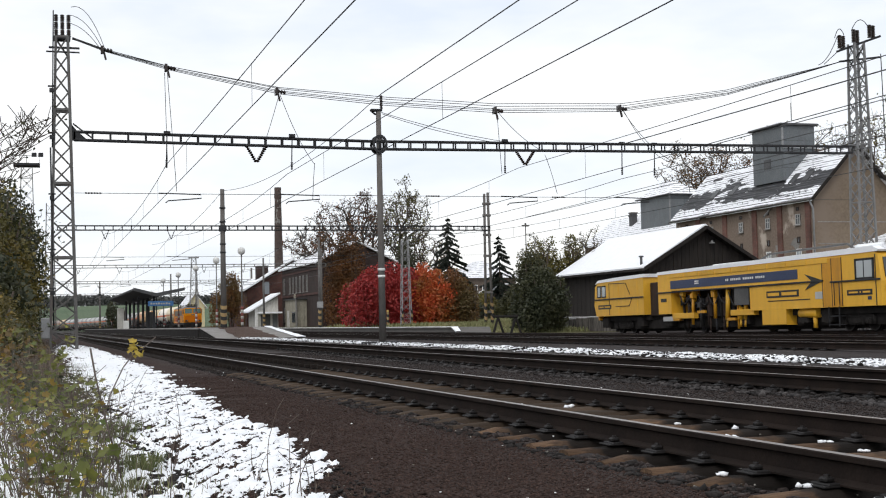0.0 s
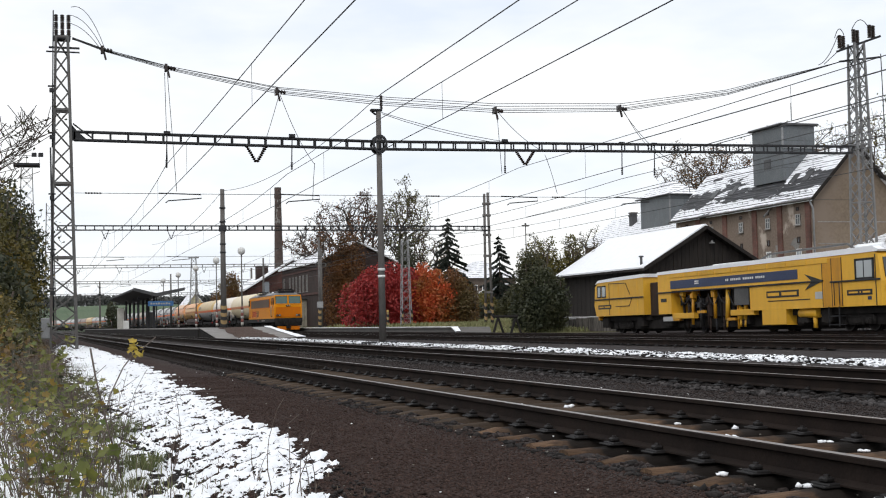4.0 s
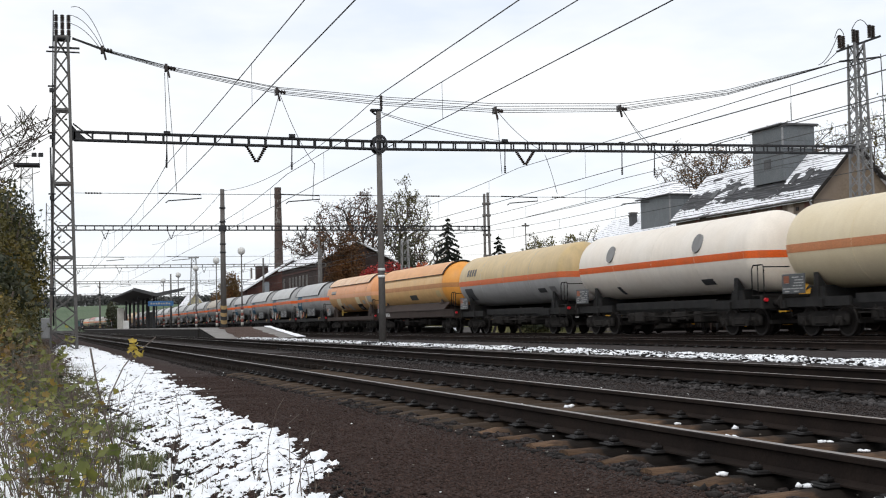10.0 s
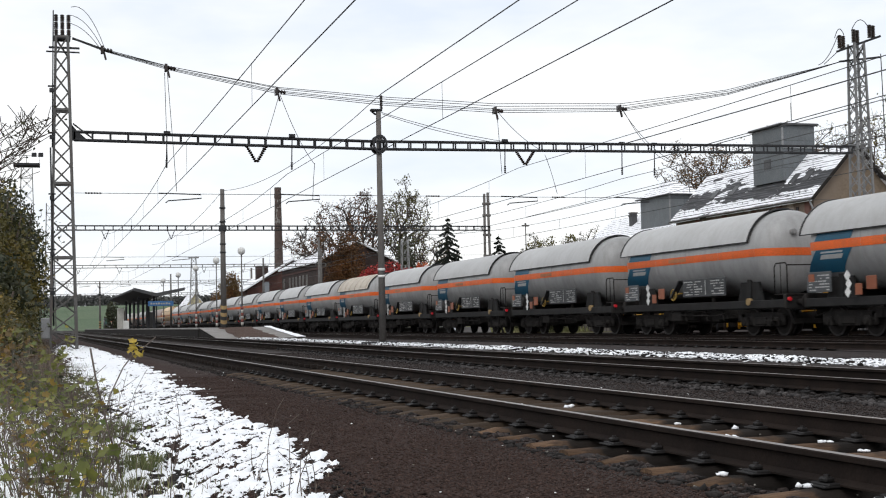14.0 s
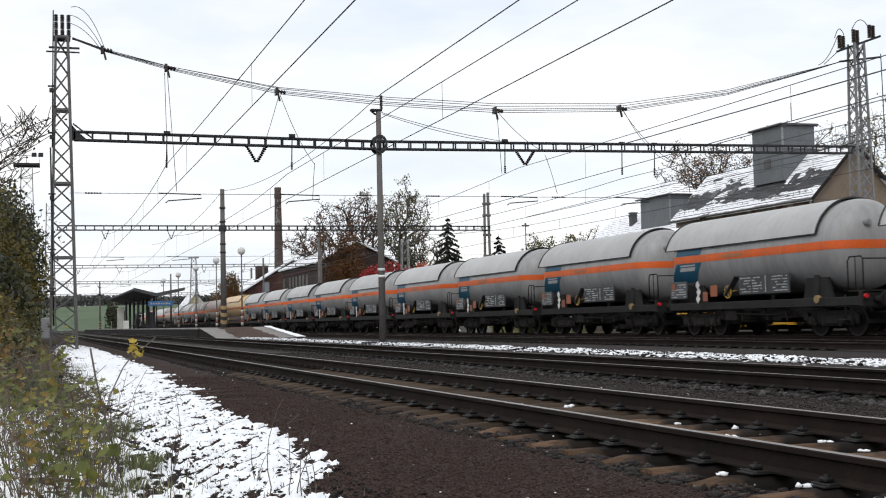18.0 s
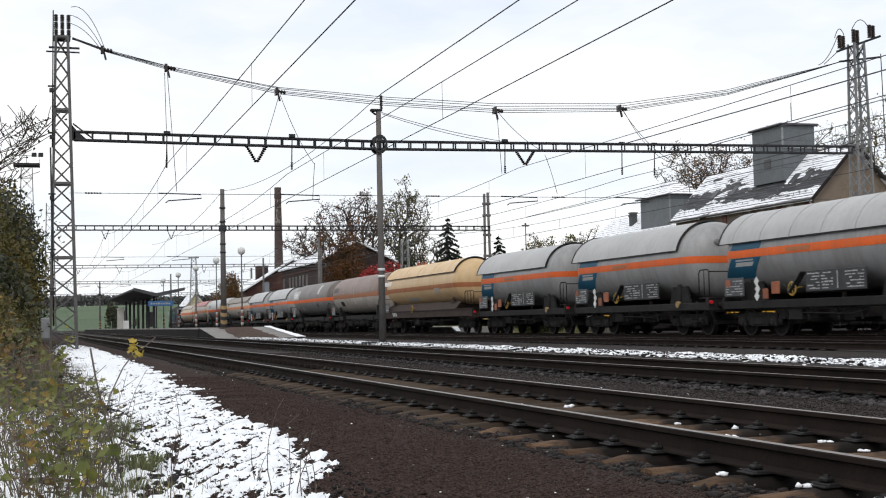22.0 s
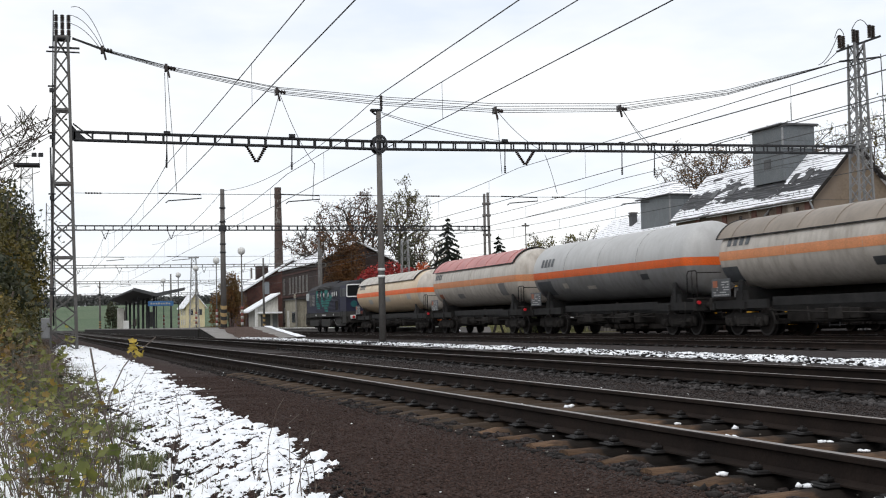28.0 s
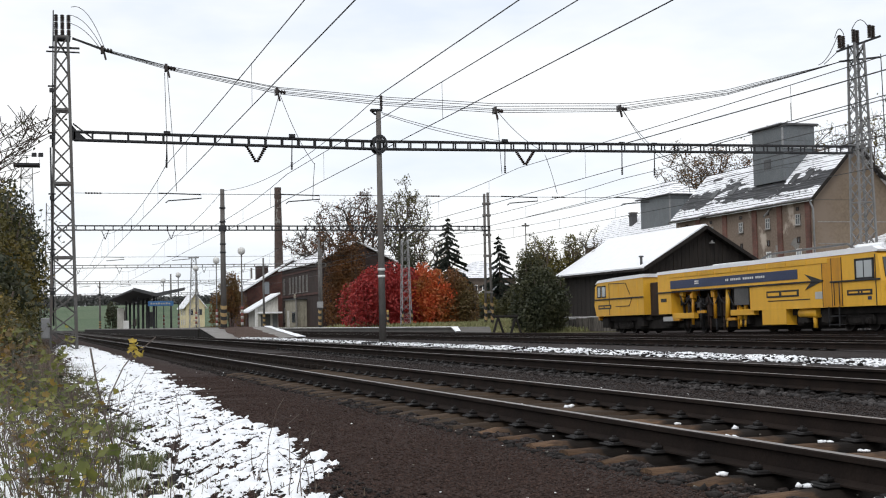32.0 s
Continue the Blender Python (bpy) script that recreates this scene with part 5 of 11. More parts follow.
M.update({
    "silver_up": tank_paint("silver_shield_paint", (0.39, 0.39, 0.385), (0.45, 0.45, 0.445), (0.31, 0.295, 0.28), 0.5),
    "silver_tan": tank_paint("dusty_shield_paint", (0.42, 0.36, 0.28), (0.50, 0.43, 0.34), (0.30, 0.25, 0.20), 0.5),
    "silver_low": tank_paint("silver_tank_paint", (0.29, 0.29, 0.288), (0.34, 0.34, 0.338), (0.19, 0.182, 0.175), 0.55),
    "cream": tank_paint("cream_tank_paint", (0.74, 0.62, 0.41), (0.79, 0.68, 0.48), (0.62, 0.49, 0.31), 0.3),
    "tan_pale": tank_paint("tan_cream_tank_paint", (0.58, 0.45, 0.30), (0.64, 0.51, 0.36), (0.42, 0.32, 0.21), 0.45),
    "tankwhite": tank_paint("white_tank_paint", (0.79, 0.71, 0.61), (0.82, 0.76, 0.68), (0.64, 0.58, 0.50), 0.35),
    "tan_up": tank_paint("tan_tank_paint", (0.58, 0.42, 0.20), (0.64, 0.48, 0.25), (0.36, 0.28, 0.17), 0.45),
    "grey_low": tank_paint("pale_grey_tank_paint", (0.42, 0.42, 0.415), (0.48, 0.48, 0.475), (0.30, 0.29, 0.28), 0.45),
    "orange_up": tank_paint("faded_orange_paint", (0.72, 0.33, 0.11), (0.76, 0.40, 0.16), (0.46, 0.22, 0.10), 0.4),
    "orange_end": tank_paint("bright_orange_end_paint", (0.78, 0.32, 0.055), (0.80, 0.37, 0.08), (0.55, 0.24, 0.07), 0.3),
    "coral_low": tank_paint("coral_tank_paint", (0.70, 0.29, 0.12), (0.74, 0.36, 0.17), (0.42, 0.20, 0.11), 0.5),
    "coral_up": tank_paint("red_orange_tank_paint", (0.70, 0.29, 0.11), (0.76, 0.36, 0.16), (0.50, 0.22, 0.10), 0.45),
    "ochre_low": tank_paint("dull_ochre_tank_paint", (0.58, 0.32, 0.13), (0.64, 0.38, 0.17), (0.40, 0.22, 0.11), 0.4),
    "stripe_salmon": tank_paint("salmon_stripe_paint", (0.78, 0.38, 0.21), (0.80, 0.43, 0.25), (0.60, 0.28, 0.15), 0.3),
    "seam_tan": tank_paint("rusty_seam_paint", (0.40, 0.23, 0.12), (0.50, 0.30, 0.17), (0.25, 0.13, 0.07), 0.5),
    "orange_low": tank_paint("ochre_tank_paint", (0.72, 0.43, 0.17), (0.76, 0.49, 0.22), (0.48, 0.29, 0.13), 0.4),
    "salmon": tank_paint("salmon_shield_paint", (0.70, 0.44, 0.26), (0.74, 0.52, 0.34), (0.50, 0.30, 0.18), 0.5),
    "yellow_tank": tank_paint("sandy_yellow_paint", (0.60, 0.41, 0.21), (0.66, 0.47, 0.27), (0.42, 0.28, 0.13), 0.45),
    "brown_up": tank_paint("sooty_brown_paint", (0.17, 0.11, 0.085), (0.24, 0.155, 0.12), (0.11, 0.08, 0.07), 0.6),
    "brown_grey": tank_paint("brown_grey_paint", (0.11, 0.095, 0.085), (0.17, 0.14, 0.125), (0.08, 0.07, 0.06), 0.6),
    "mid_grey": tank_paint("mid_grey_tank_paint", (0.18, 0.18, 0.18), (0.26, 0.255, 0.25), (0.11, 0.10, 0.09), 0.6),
    "light_dirty": tank_paint("dirty_white_tank_paint", (0.46, 0.42, 0.37), (0.54, 0.50, 0.45), (0.26, 0.22, 0.18), 0.7),
    "pink_shield": tank_paint("faded_red_shield_paint", (0.40, 0.13, 0.12), (0.48, 0.19, 0.17), (0.26, 0.10, 0.09), 0.5),
    "olive_shield": tank_paint("brown_shield_paint", (0.19, 0.155, 0.12), (0.26, 0.215, 0.17), (0.12, 0.10, 0.08), 0.5),
    "stripe": surface("orange_stripe", (0.76, 0.13, 0.016), (0.70, 0.11, 0.016), 0.5, 0, 1, 30, 0, (0.35, 0.12, 0.05), 0.35),
    "stripe_pale": surface("pale_orange_stripe", (0.66, 0.27, 0.12), (0.60, 0.23, 0.10), 0.5, 0, 1, 30, 0, (0.4, 0.2, 0.1), 0.4),
    "stripe_coral": surface("coral_stripe", (0.72, 0.17, 0.06), (0.68, 0.15, 0.05), 0.5, 0, 1, 30, 0, (0.45, 0.16, 0.07), 0.35),
    "stripe_tan": surface("faded_tan_stripe", (0.52, 0.24, 0.09), (0.46, 0.20, 0.07), 0.5, 0, 1, 30, 0, (0.36, 0.16, 0.07), 0.4),
    "stripe_brown": surface("brown_red_stripe", (0.38, 0.135, 0.05), (0.42, 0.16, 0.065), 0.5, 0, 1, 30, 0, (0.2, 0.08, 0.05), 0.4),
    "sill_brown": surface("brown_sill_paint", (0.036, 0.025, 0.021), (0.053, 0.036, 0.031), 0.75, 0, 2, 40, 0.1, (0.03, 0.024, 0.02), 0.6, spec=0.2),
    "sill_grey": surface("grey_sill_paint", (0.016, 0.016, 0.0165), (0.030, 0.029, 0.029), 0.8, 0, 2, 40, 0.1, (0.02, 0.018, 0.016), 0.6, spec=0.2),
    "frame_grey": surface("grimy_frame_paint", (0.028, 0.028, 0.026), (0.044, 0.042, 0.039), 0.75, 0, 2, 40, 0.1, (0.025, 0.022, 0.02), 0.6, spec=0.2),
    "lamp_dim": surface("brown_lamp_lens", (0.10, 0.06, 0.035), (0.16, 0.10, 0.06), 0.15, 0, 6, 60, 0),
    "lamp_mid": surface("pale_lamp_lens", (0.34, 0.32, 0.26), (0.42, 0.40, 0.34), 0.15, 0, 6, 60, 0),
    "blue_sign": surface("blue_sign_paint", (0.008, 0.075, 0.135), (0.010, 0.095, 0.165), 0.5, 0, 2, 40, 0),
    "placard": surface("orange_placard", (0.30, 0.095, 0.045), (0.24, 0.08, 0.04), 0.5, 0, 2, 40, 0),
    "dim_white": surface("grimy_white_marking", (0.36, 0.36, 0.35), (0.46, 0.46, 0.45), 0.6, 0, 3, 60, 0),
    "plate": surface("data_plate_grey", (0.034, 0.036, 0.038), (0.055, 0.057, 0.06), 0.6, 0, 3, 60, 0.05),
    "logo_dark": surface("dark_logo_paint", (0.06, 0.065, 0.07), (0.09, 0.095, 0.10), 0.5, 0, 3, 60, 0),
    "loco_orange": surface("orange_loco_paint", (0.72, 0.275, 0.005), (0.66, 0.24, 0.005), 0.38, 0, 0.8, 30, 0.03, (0.45, 0.17, 0.02), 0.35, grain=0.06, spec=0.12),
    "loco_amber": surface("deep_amber_paint", (0.60, 0.165, 0.005), (0.54, 0.14, 0.005), 0.4, 0, 0.8, 30, 0.03, (0.36, 0.12, 0.02), 0.35, grain=0.06, spec=0.12),
    "loco_roof": surface("grey_roof_paint", (0.10, 0.10, 0.105), (0.14, 0.14, 0.145), 0.6, 0, 1, 30, 0.05, (0.09, 0.085, 0.08), 0.6),
    "brown_glass": surface("brown_tinted_panel", (0.042, 0.018, 0.008), (0.085, 0.032, 0.010), 0.3, 0, 0.35, 20, 0, rnd=0, spec=0.2),
    "teal_glass": glass_mat("green_tinted_windscreen", (0.035, 0.095, 0.082)),
    "cab_dark": surface("dim_cab_glass", (0.010, 0.011, 0.012), (0.016, 0.017, 0.018), 0.25, 0, 1, 20, 0, spec=0.15),
    "dark_glass": glass_mat("dark_window_glass", (0.025, 0.03, 0.032)),
    # brightness of the sky is put into the base colour of these panes
    "bright_glass": glass_mat("sky_painted_glass", (0.42, 0.45, 0.46), 0.15),
    "logo_red": surface("red_lettering", (0.40, 0.035, 0.03), (0.34, 0.03, 0.03), 0.5, 0, 3, 50, 0),
    "logo_blue": surface("navy_lettering", (0.014, 0.022, 0.055), (0.02, 0.03, 0.07), 0.5, 0, 3, 50, 0),
    "navy": surface("navy_loco_paint", (0.011, 0.012, 0.034), (0.018, 0.019, 0.045), 0.6, 0, 0.8, 30, 0.05, (0.014, 0.013, 0.016), 0.8, grain=0.08, spec=0.22),
    "navy_roof": surface("sooty_roof_paint", (0.018, 0.018, 0.021), (0.032, 0.032, 0.036), 0.75, 0, 1, 30, 0.05, (0.02, 0.018, 0.017), 0.6, spec=0.15),
    "teal_dim": surface("dulled_teal_paint", (0.010, 0.06, 0.065), (0.012, 0.075, 0.08), 0.6, 0, 0.8, 30, 0.02, spec=0.2),
    "teal": surface("teal_graphic_paint", (0.012, 0.15, 0.13), (0.018, 0.20, 0.17), 0.6, 0, 0.8, 30, 0.02, (0.012, 0.04, 0.05), 1.0, spec=0.2),
    "machine_yellow": surface("machine_yellow_paint", (0.74, 0.41, 0.035), (0.68, 0.36, 0.028), 0.45, 0, 0.9, 30, 0.05, (0.42, 0.23, 0.04), 0.25, grain=0.08),
    "machine_amber": surface("deep_machine_yellow_paint", (0.70, 0.33, 0.012), (0.62, 0.28, 0.012), 0.45, 0, 0.9, 30, 0.05, (0.24, 0.12, 0.03), 0.5, grain=0.08),
    "machine_blue": surface("navy_sign_band", (0.022, 0.034, 0.085), (0.03, 0.045, 0.10), 0.45, 0, 1, 30, 0),
})
lamp_red = bpy.data.materials.new("red_tail_lamp")
lamp_red.use_nodes = True
lamp_red.node_tree.nodes["Principled BSDF"].inputs["Base Color"].default_value = (0.6, 0.02, 0.03, 1)
lamp_red.node_tree.nodes["Principled BSDF"].inputs["Roughness"].default_value = 0.3
M["lamp_red"] = lamp_red
lamp_clear = bpy.data.materials.new("clear_headlamp")
lamp_clear.use_nodes = True
lamp_clear.node_tree.nodes["Principled BSDF"].inputs["Base Color"].default_value = (0.7, 0.68, 0.6, 1)
lamp_clear.node_tree.nodes["Principled BSDF"].inputs["Roughness"].default_value = 0.1
lamp_clear.node_tree.nodes["Principled BSDF"].inputs["Metallic"].default_value = 0.6
M["lamp_clear"] = lamp_clear

WHEELS = []   # rolling wheelsets: object, place in its bogie, radius
VEHICLES = []  # what the train carries: object, place of its front end at the start
SHARED = {}


def shared(key, make, *mats):
    if key not in SHARED:
        sh = Shape()
        make(sh)
        SHARED[key] = mesh_of(key[0] if isinstance(key, tuple) else key, sh, [M[m] for m in mats])
    return SHARED[key]


def wheelset_shape(r):
    def make(sh):
        for s in (-1, 1):
            x = s * 0.75
            sh.cyl((x - 0.065, 0, 0), (x + 0.065, 0, 0), r, 28, mi=1)
            sh.cyl((x + s * 0.066, 0, 0), (x + s * 0.07, 0, 0), r * 0.86, 28)
            sh.cyl((x - s * 0.095, 0, 0), (x - s * 0.064, 0, 0), r + 0.028, 28)
            sh.cyl((x + s * 0.07, 0, 0), (x + s * 0.11, 0, 0), r * 0.28, 14)
            for k in range(3):
                a = 2 * math.pi * k / 3
                c = (math.cos(a) * r * 0.58, math.sin(a) * r * 0.58)
                sh.cyl((x + s * 0.06, c[0], c[1]), (x + s * 0.078, c[0], c[1]), r * 0.13, 8)
        sh.cyl((-0.75, 0, 0), (0.75, 0, 0), 0.085, 10)
    return make


def bogie(parent, y, wb, r, heavy=False):
    """Two-axle bogie at y on its vehicle: side frames, springs, axle boxes and turning wheelsets."""
    key = ("bogie_frame", wb, r, heavy)

    def make(sh):
        h = wb / 2
        for s in (-1, 1):
            x = s * 1.0
            if heavy:
                sh.prism([(-h - 0.75, r + 0.1), (-h - 0.6, r + 0.32), (h + 0.6, r + 0.32), (h + 0.75, r + 0.1), (h + 0.35, r - 0.02), (0.7, r + 0.0), (0.5, r - 0.22), (-0.5, r - 0.22), (-0.7, r + 0.0), (-h - 0.35, r - 0.02)], "x", x - 0.06, x + 0.06)
            else:
                sh.prism([(-h - 0.35, r + 0.02), (-h - 0.3, r + 0.24), (-0.55, r + 0.30), (0.55, r + 0.30), (h + 0.3, r + 0.24), (h + 0.35, r + 0.02), (h - 0.35, r + 0.02), (0.5, r - 0.14), (-0.5, r - 0.14), (-h + 0.35, r + 0.02)], "x", x - 0.05, x + 0.05)
            for a in (-h, h):
                sh.box(x - 0.12, a - 0.15, r - 0.15, x + 0.12, a + 0.15, r + 0.14, 0.03)
                sh.cyl((x, a, r), (x + s * 0.17, a, r), 0.10, 12)
                for b in (-0.3, 0.3):
                    sh.cyl((x, a + b, r - 0.12), (x, a + b, r + 0.2), 0.075, 10)
            sh.box(x - 0.1, -0.32, r - 0.1, x + 0.1, 0.32, r + 0.14, 0.03)
        sh.box(-0.95, -0.24, r - 0.06, 0.95, 0.24, r + 0.26, 0.03)
        for a in (-h - 0.55, h + 0.55):
            sh.box(-0.8, a - 0.05, r - 0.08, 0.8, a + 0.05, r + 0.05)
    b = part("bogie", shared(key, make, "underframe"), None, parent, at=(0, y, 0))
    for a in (-wb / 2, wb / 2):
        w = part("wheelset", shared(("wheelset", r), wheelset_shape(r), "wheel", "tread"), None, b, at=(0, a, r))
        WHEELS.append((w, a, r))
    return b


def buffers(parent, y_end, out, z=1.05):
    """Pair of round buffers at a vehicle's end; out is -1 at the front, 1 at the rear."""
    def make(sh):
        sh.cyl((0, 0, 0), (0, 0.32, 0), 0.10, 12)
        sh.cyl((0, 0.30, 0), (0, 0.52, 0), 0.07, 10)
        sh.cyl((0, 0.52, 0), (0, 0.56, 0), 0.24, 18, 0.21)
        sh.box(-0.16, -0.02, -0.16, 0.16, 0.03, 0.16, 0.02)
    me = shared("buffer", make, "underframe")
    for x in (-0.875, 0.875):
        part("buffer", me, None, parent, at=Matrix.Translation((x, y_end, z)) @ (pose(0, 0, 0) if out > 0 else pose(0, 0, 0, 0, 0, 180)))

    def hook(sh):
        sh.box(-0.06, 0, -0.1, 0.06, 0.3, 0.08, 0.02)
        sh.tube([(0, 0.3, 0), (0, 0.42, -0.2), (0, 0.36, -0.5)], 0.03, 6)
        sh.tube([(0.4, 0.05, -0.1), (0.42, 0.3, -0.45), (0.2, 0.4, -0.35)], 0.025, 6)
    part("coupling", shared("coupling", hook, "underframe"), None, parent, at=Matrix.Translation((0, y_end, z)) @ (pose(0, 0, 0) if out > 0 else pose(0, 0, 0, 0, 0, 180)))


def tank_shape(sh, R, zc, y0, y1, dome, ends=False, n=44):
    """Round tank lying along y with dished ends; faces above its axis take the first paint, those below the second, the ends a third if they have their own."""
    prof = [(0.0, 0.0)]
    for k in range(1, 9):
        a = math.pi / 2 * k / 8
        prof.append((R * math.sin(a) ** 0.9, dome * (1 - math.cos(a))))
    rings = [(r, y0 + h) for r, h in prof] + [(R, y0 + dome + (y1 - y0 - 2 * dome) * k / 6) for k in range(1, 6)] + [(r, y1 - h) for r, h in reversed(prof)]
    v = []
    for r, y in rings:
        for i in range(n):
            a = 2 * math.pi * i / n
            v.append((r * math.cos(a), y, zc + r * math.sin(a)))
    for k in range(len(rings) - 1):
        for i in range(n):
            j = (i + 1) % n
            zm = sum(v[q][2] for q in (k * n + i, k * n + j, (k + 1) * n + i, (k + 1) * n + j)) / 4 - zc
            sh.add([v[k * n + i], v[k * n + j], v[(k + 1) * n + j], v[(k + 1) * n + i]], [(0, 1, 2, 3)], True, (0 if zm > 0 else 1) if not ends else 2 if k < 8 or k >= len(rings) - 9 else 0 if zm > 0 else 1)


def stripe_shape(sh, R, zc, y0, y1, dome, zlo, zhi, off=0.006):
    """Painted band round the tank between two heights above its axis."""
    Ro = R + off
    for s in (-1, 1):
        zs = [zlo + (zhi - zlo) * k / 3 for k in range(4)]
        col = [(s * math.sqrt(max(Ro * Ro - z * z, 0.01)), z) for z in zs]
        for k in range(3):
            sh.face([(col[k][0], y0 + dome, zc + col[k][1]), (col[k + 1][0], y0 + dome, zc + col[k + 1][1]), (col[k + 1][0], y1 - dome, zc + col[k + 1][1]), (col[k][0], y1 - dome, zc + col[k][1])], True)
    for y, sg in ((y0 + dome, -1), (y1 - dome, 1)):
        m = 18
        rows = []
        for z in (zlo, (zlo + zhi) / 2, zhi):
            row = []
            xm = math.sqrt(Ro * Ro - z * z)
            for i in range(m + 1):
                x = -xm * math.cos(math.pi * i / m)
                q = min(math.sqrt(x * x + z * z) / Ro, 1.0)
                a = math.asin(min(q ** (1 / 0.9), 1.0))
                row.append((x, y + sg * (dome * math.cos(a) + off), zc + z))
            rows.append(row)
        for a, b in zip(rows, rows[1:]):
            for i in range(m):
                sh.face([a[i], a[i + 1], b[i + 1], b[i]], True)


def shield_shape(sh, R, zc, y0, y1, zlo, ribs=0, n=20):
    """Thin sun shield over the top of a tank, with rolled edges."""
    a0 = math.asin(zlo / R)
    arc = [(R * math.cos(a0 + (math.pi - 2 * a0) * k / n), R * math.sin(a0 + (math.pi - 2 * a0) * k / n)) for k in range(n + 1)]
    ys = [y0 + (y1 - y0) * k / 8 for k in range(9)]
    for a, b in zip(ys, ys[1:]):
        for p, q in zip(arc, arc[1:]):
            sh.face([(p[0], a, zc + p[1]), (q[0], a, zc + q[1]), (q[0], b, zc + q[1]), (p[0], b, zc + p[1])], True)
    for k in range(ribs):
        y = y0 + (y1 - y0) * (k + 0.5) / ribs
        for p, q in zip(arc, arc[1:]):
            sh.bar((p[0], y, zc + p[1]), (q[0], y, zc + q[1]), 0.05, 0.03)
    return arc


def rim_shape(sh, R, zc, y0, y1, zlo, n=20, w=0.05):
    a0 = math.asin(zlo / R)
    arc = [(R * math.cos(a0 + (math.pi - 2 * a0) * k / n), R * math.sin(a0 + (math.pi - 2 * a0) * k / n)) for k in range(n + 1)]
    for y in (y0, y1):
        for p, q in zip(arc, arc[1:]):
            sh.bar((p[0], y, zc + p[1]), (q[0], y, zc + q[1]), w, w)
    for s in (0, -1):
        sh.bar((arc[s][0], y0, zc + arc[s][1]), (arc[s][0], y1, zc + arc[s][1]), w * 0.6, w * 0.6)


def on_tank(R, zc, y, z, w, h, off=0.012, slant=0.0):
    """A patch of paint or foil on the near flank of a tank: corners along the curve; slant: how far its foot is set back."""
    out = []
    for k in range(5):
        zz = z + h * k / 4 - zc
        x = -math.sqrt(max((R + off) ** 2 - zz * zz, 0.02))
        out.append((x, zz + zc, y + slant * (1 - k / 4)))
    sh = Shape()
    for (xa, za, ya), (xb, zb, yb) in zip(out, out[1:]):
        sh.face([(xa, ya, za), (xa, ya + w, za), (xb, yb + w, zb), (xb, yb, zb)], True)
    return sh


def letter_bars(sh, R, zc, y, z, w, h, n, off=0.014, gap=0.35):
    """Writing as plain upright bars on a tank's flank."""
    step = w / n
    for i in range(n):
        s2 = on_tank(R, zc, y + i * step, z, step * (1 - gap), h, off)
        sh.add(s2.v, s2.f)


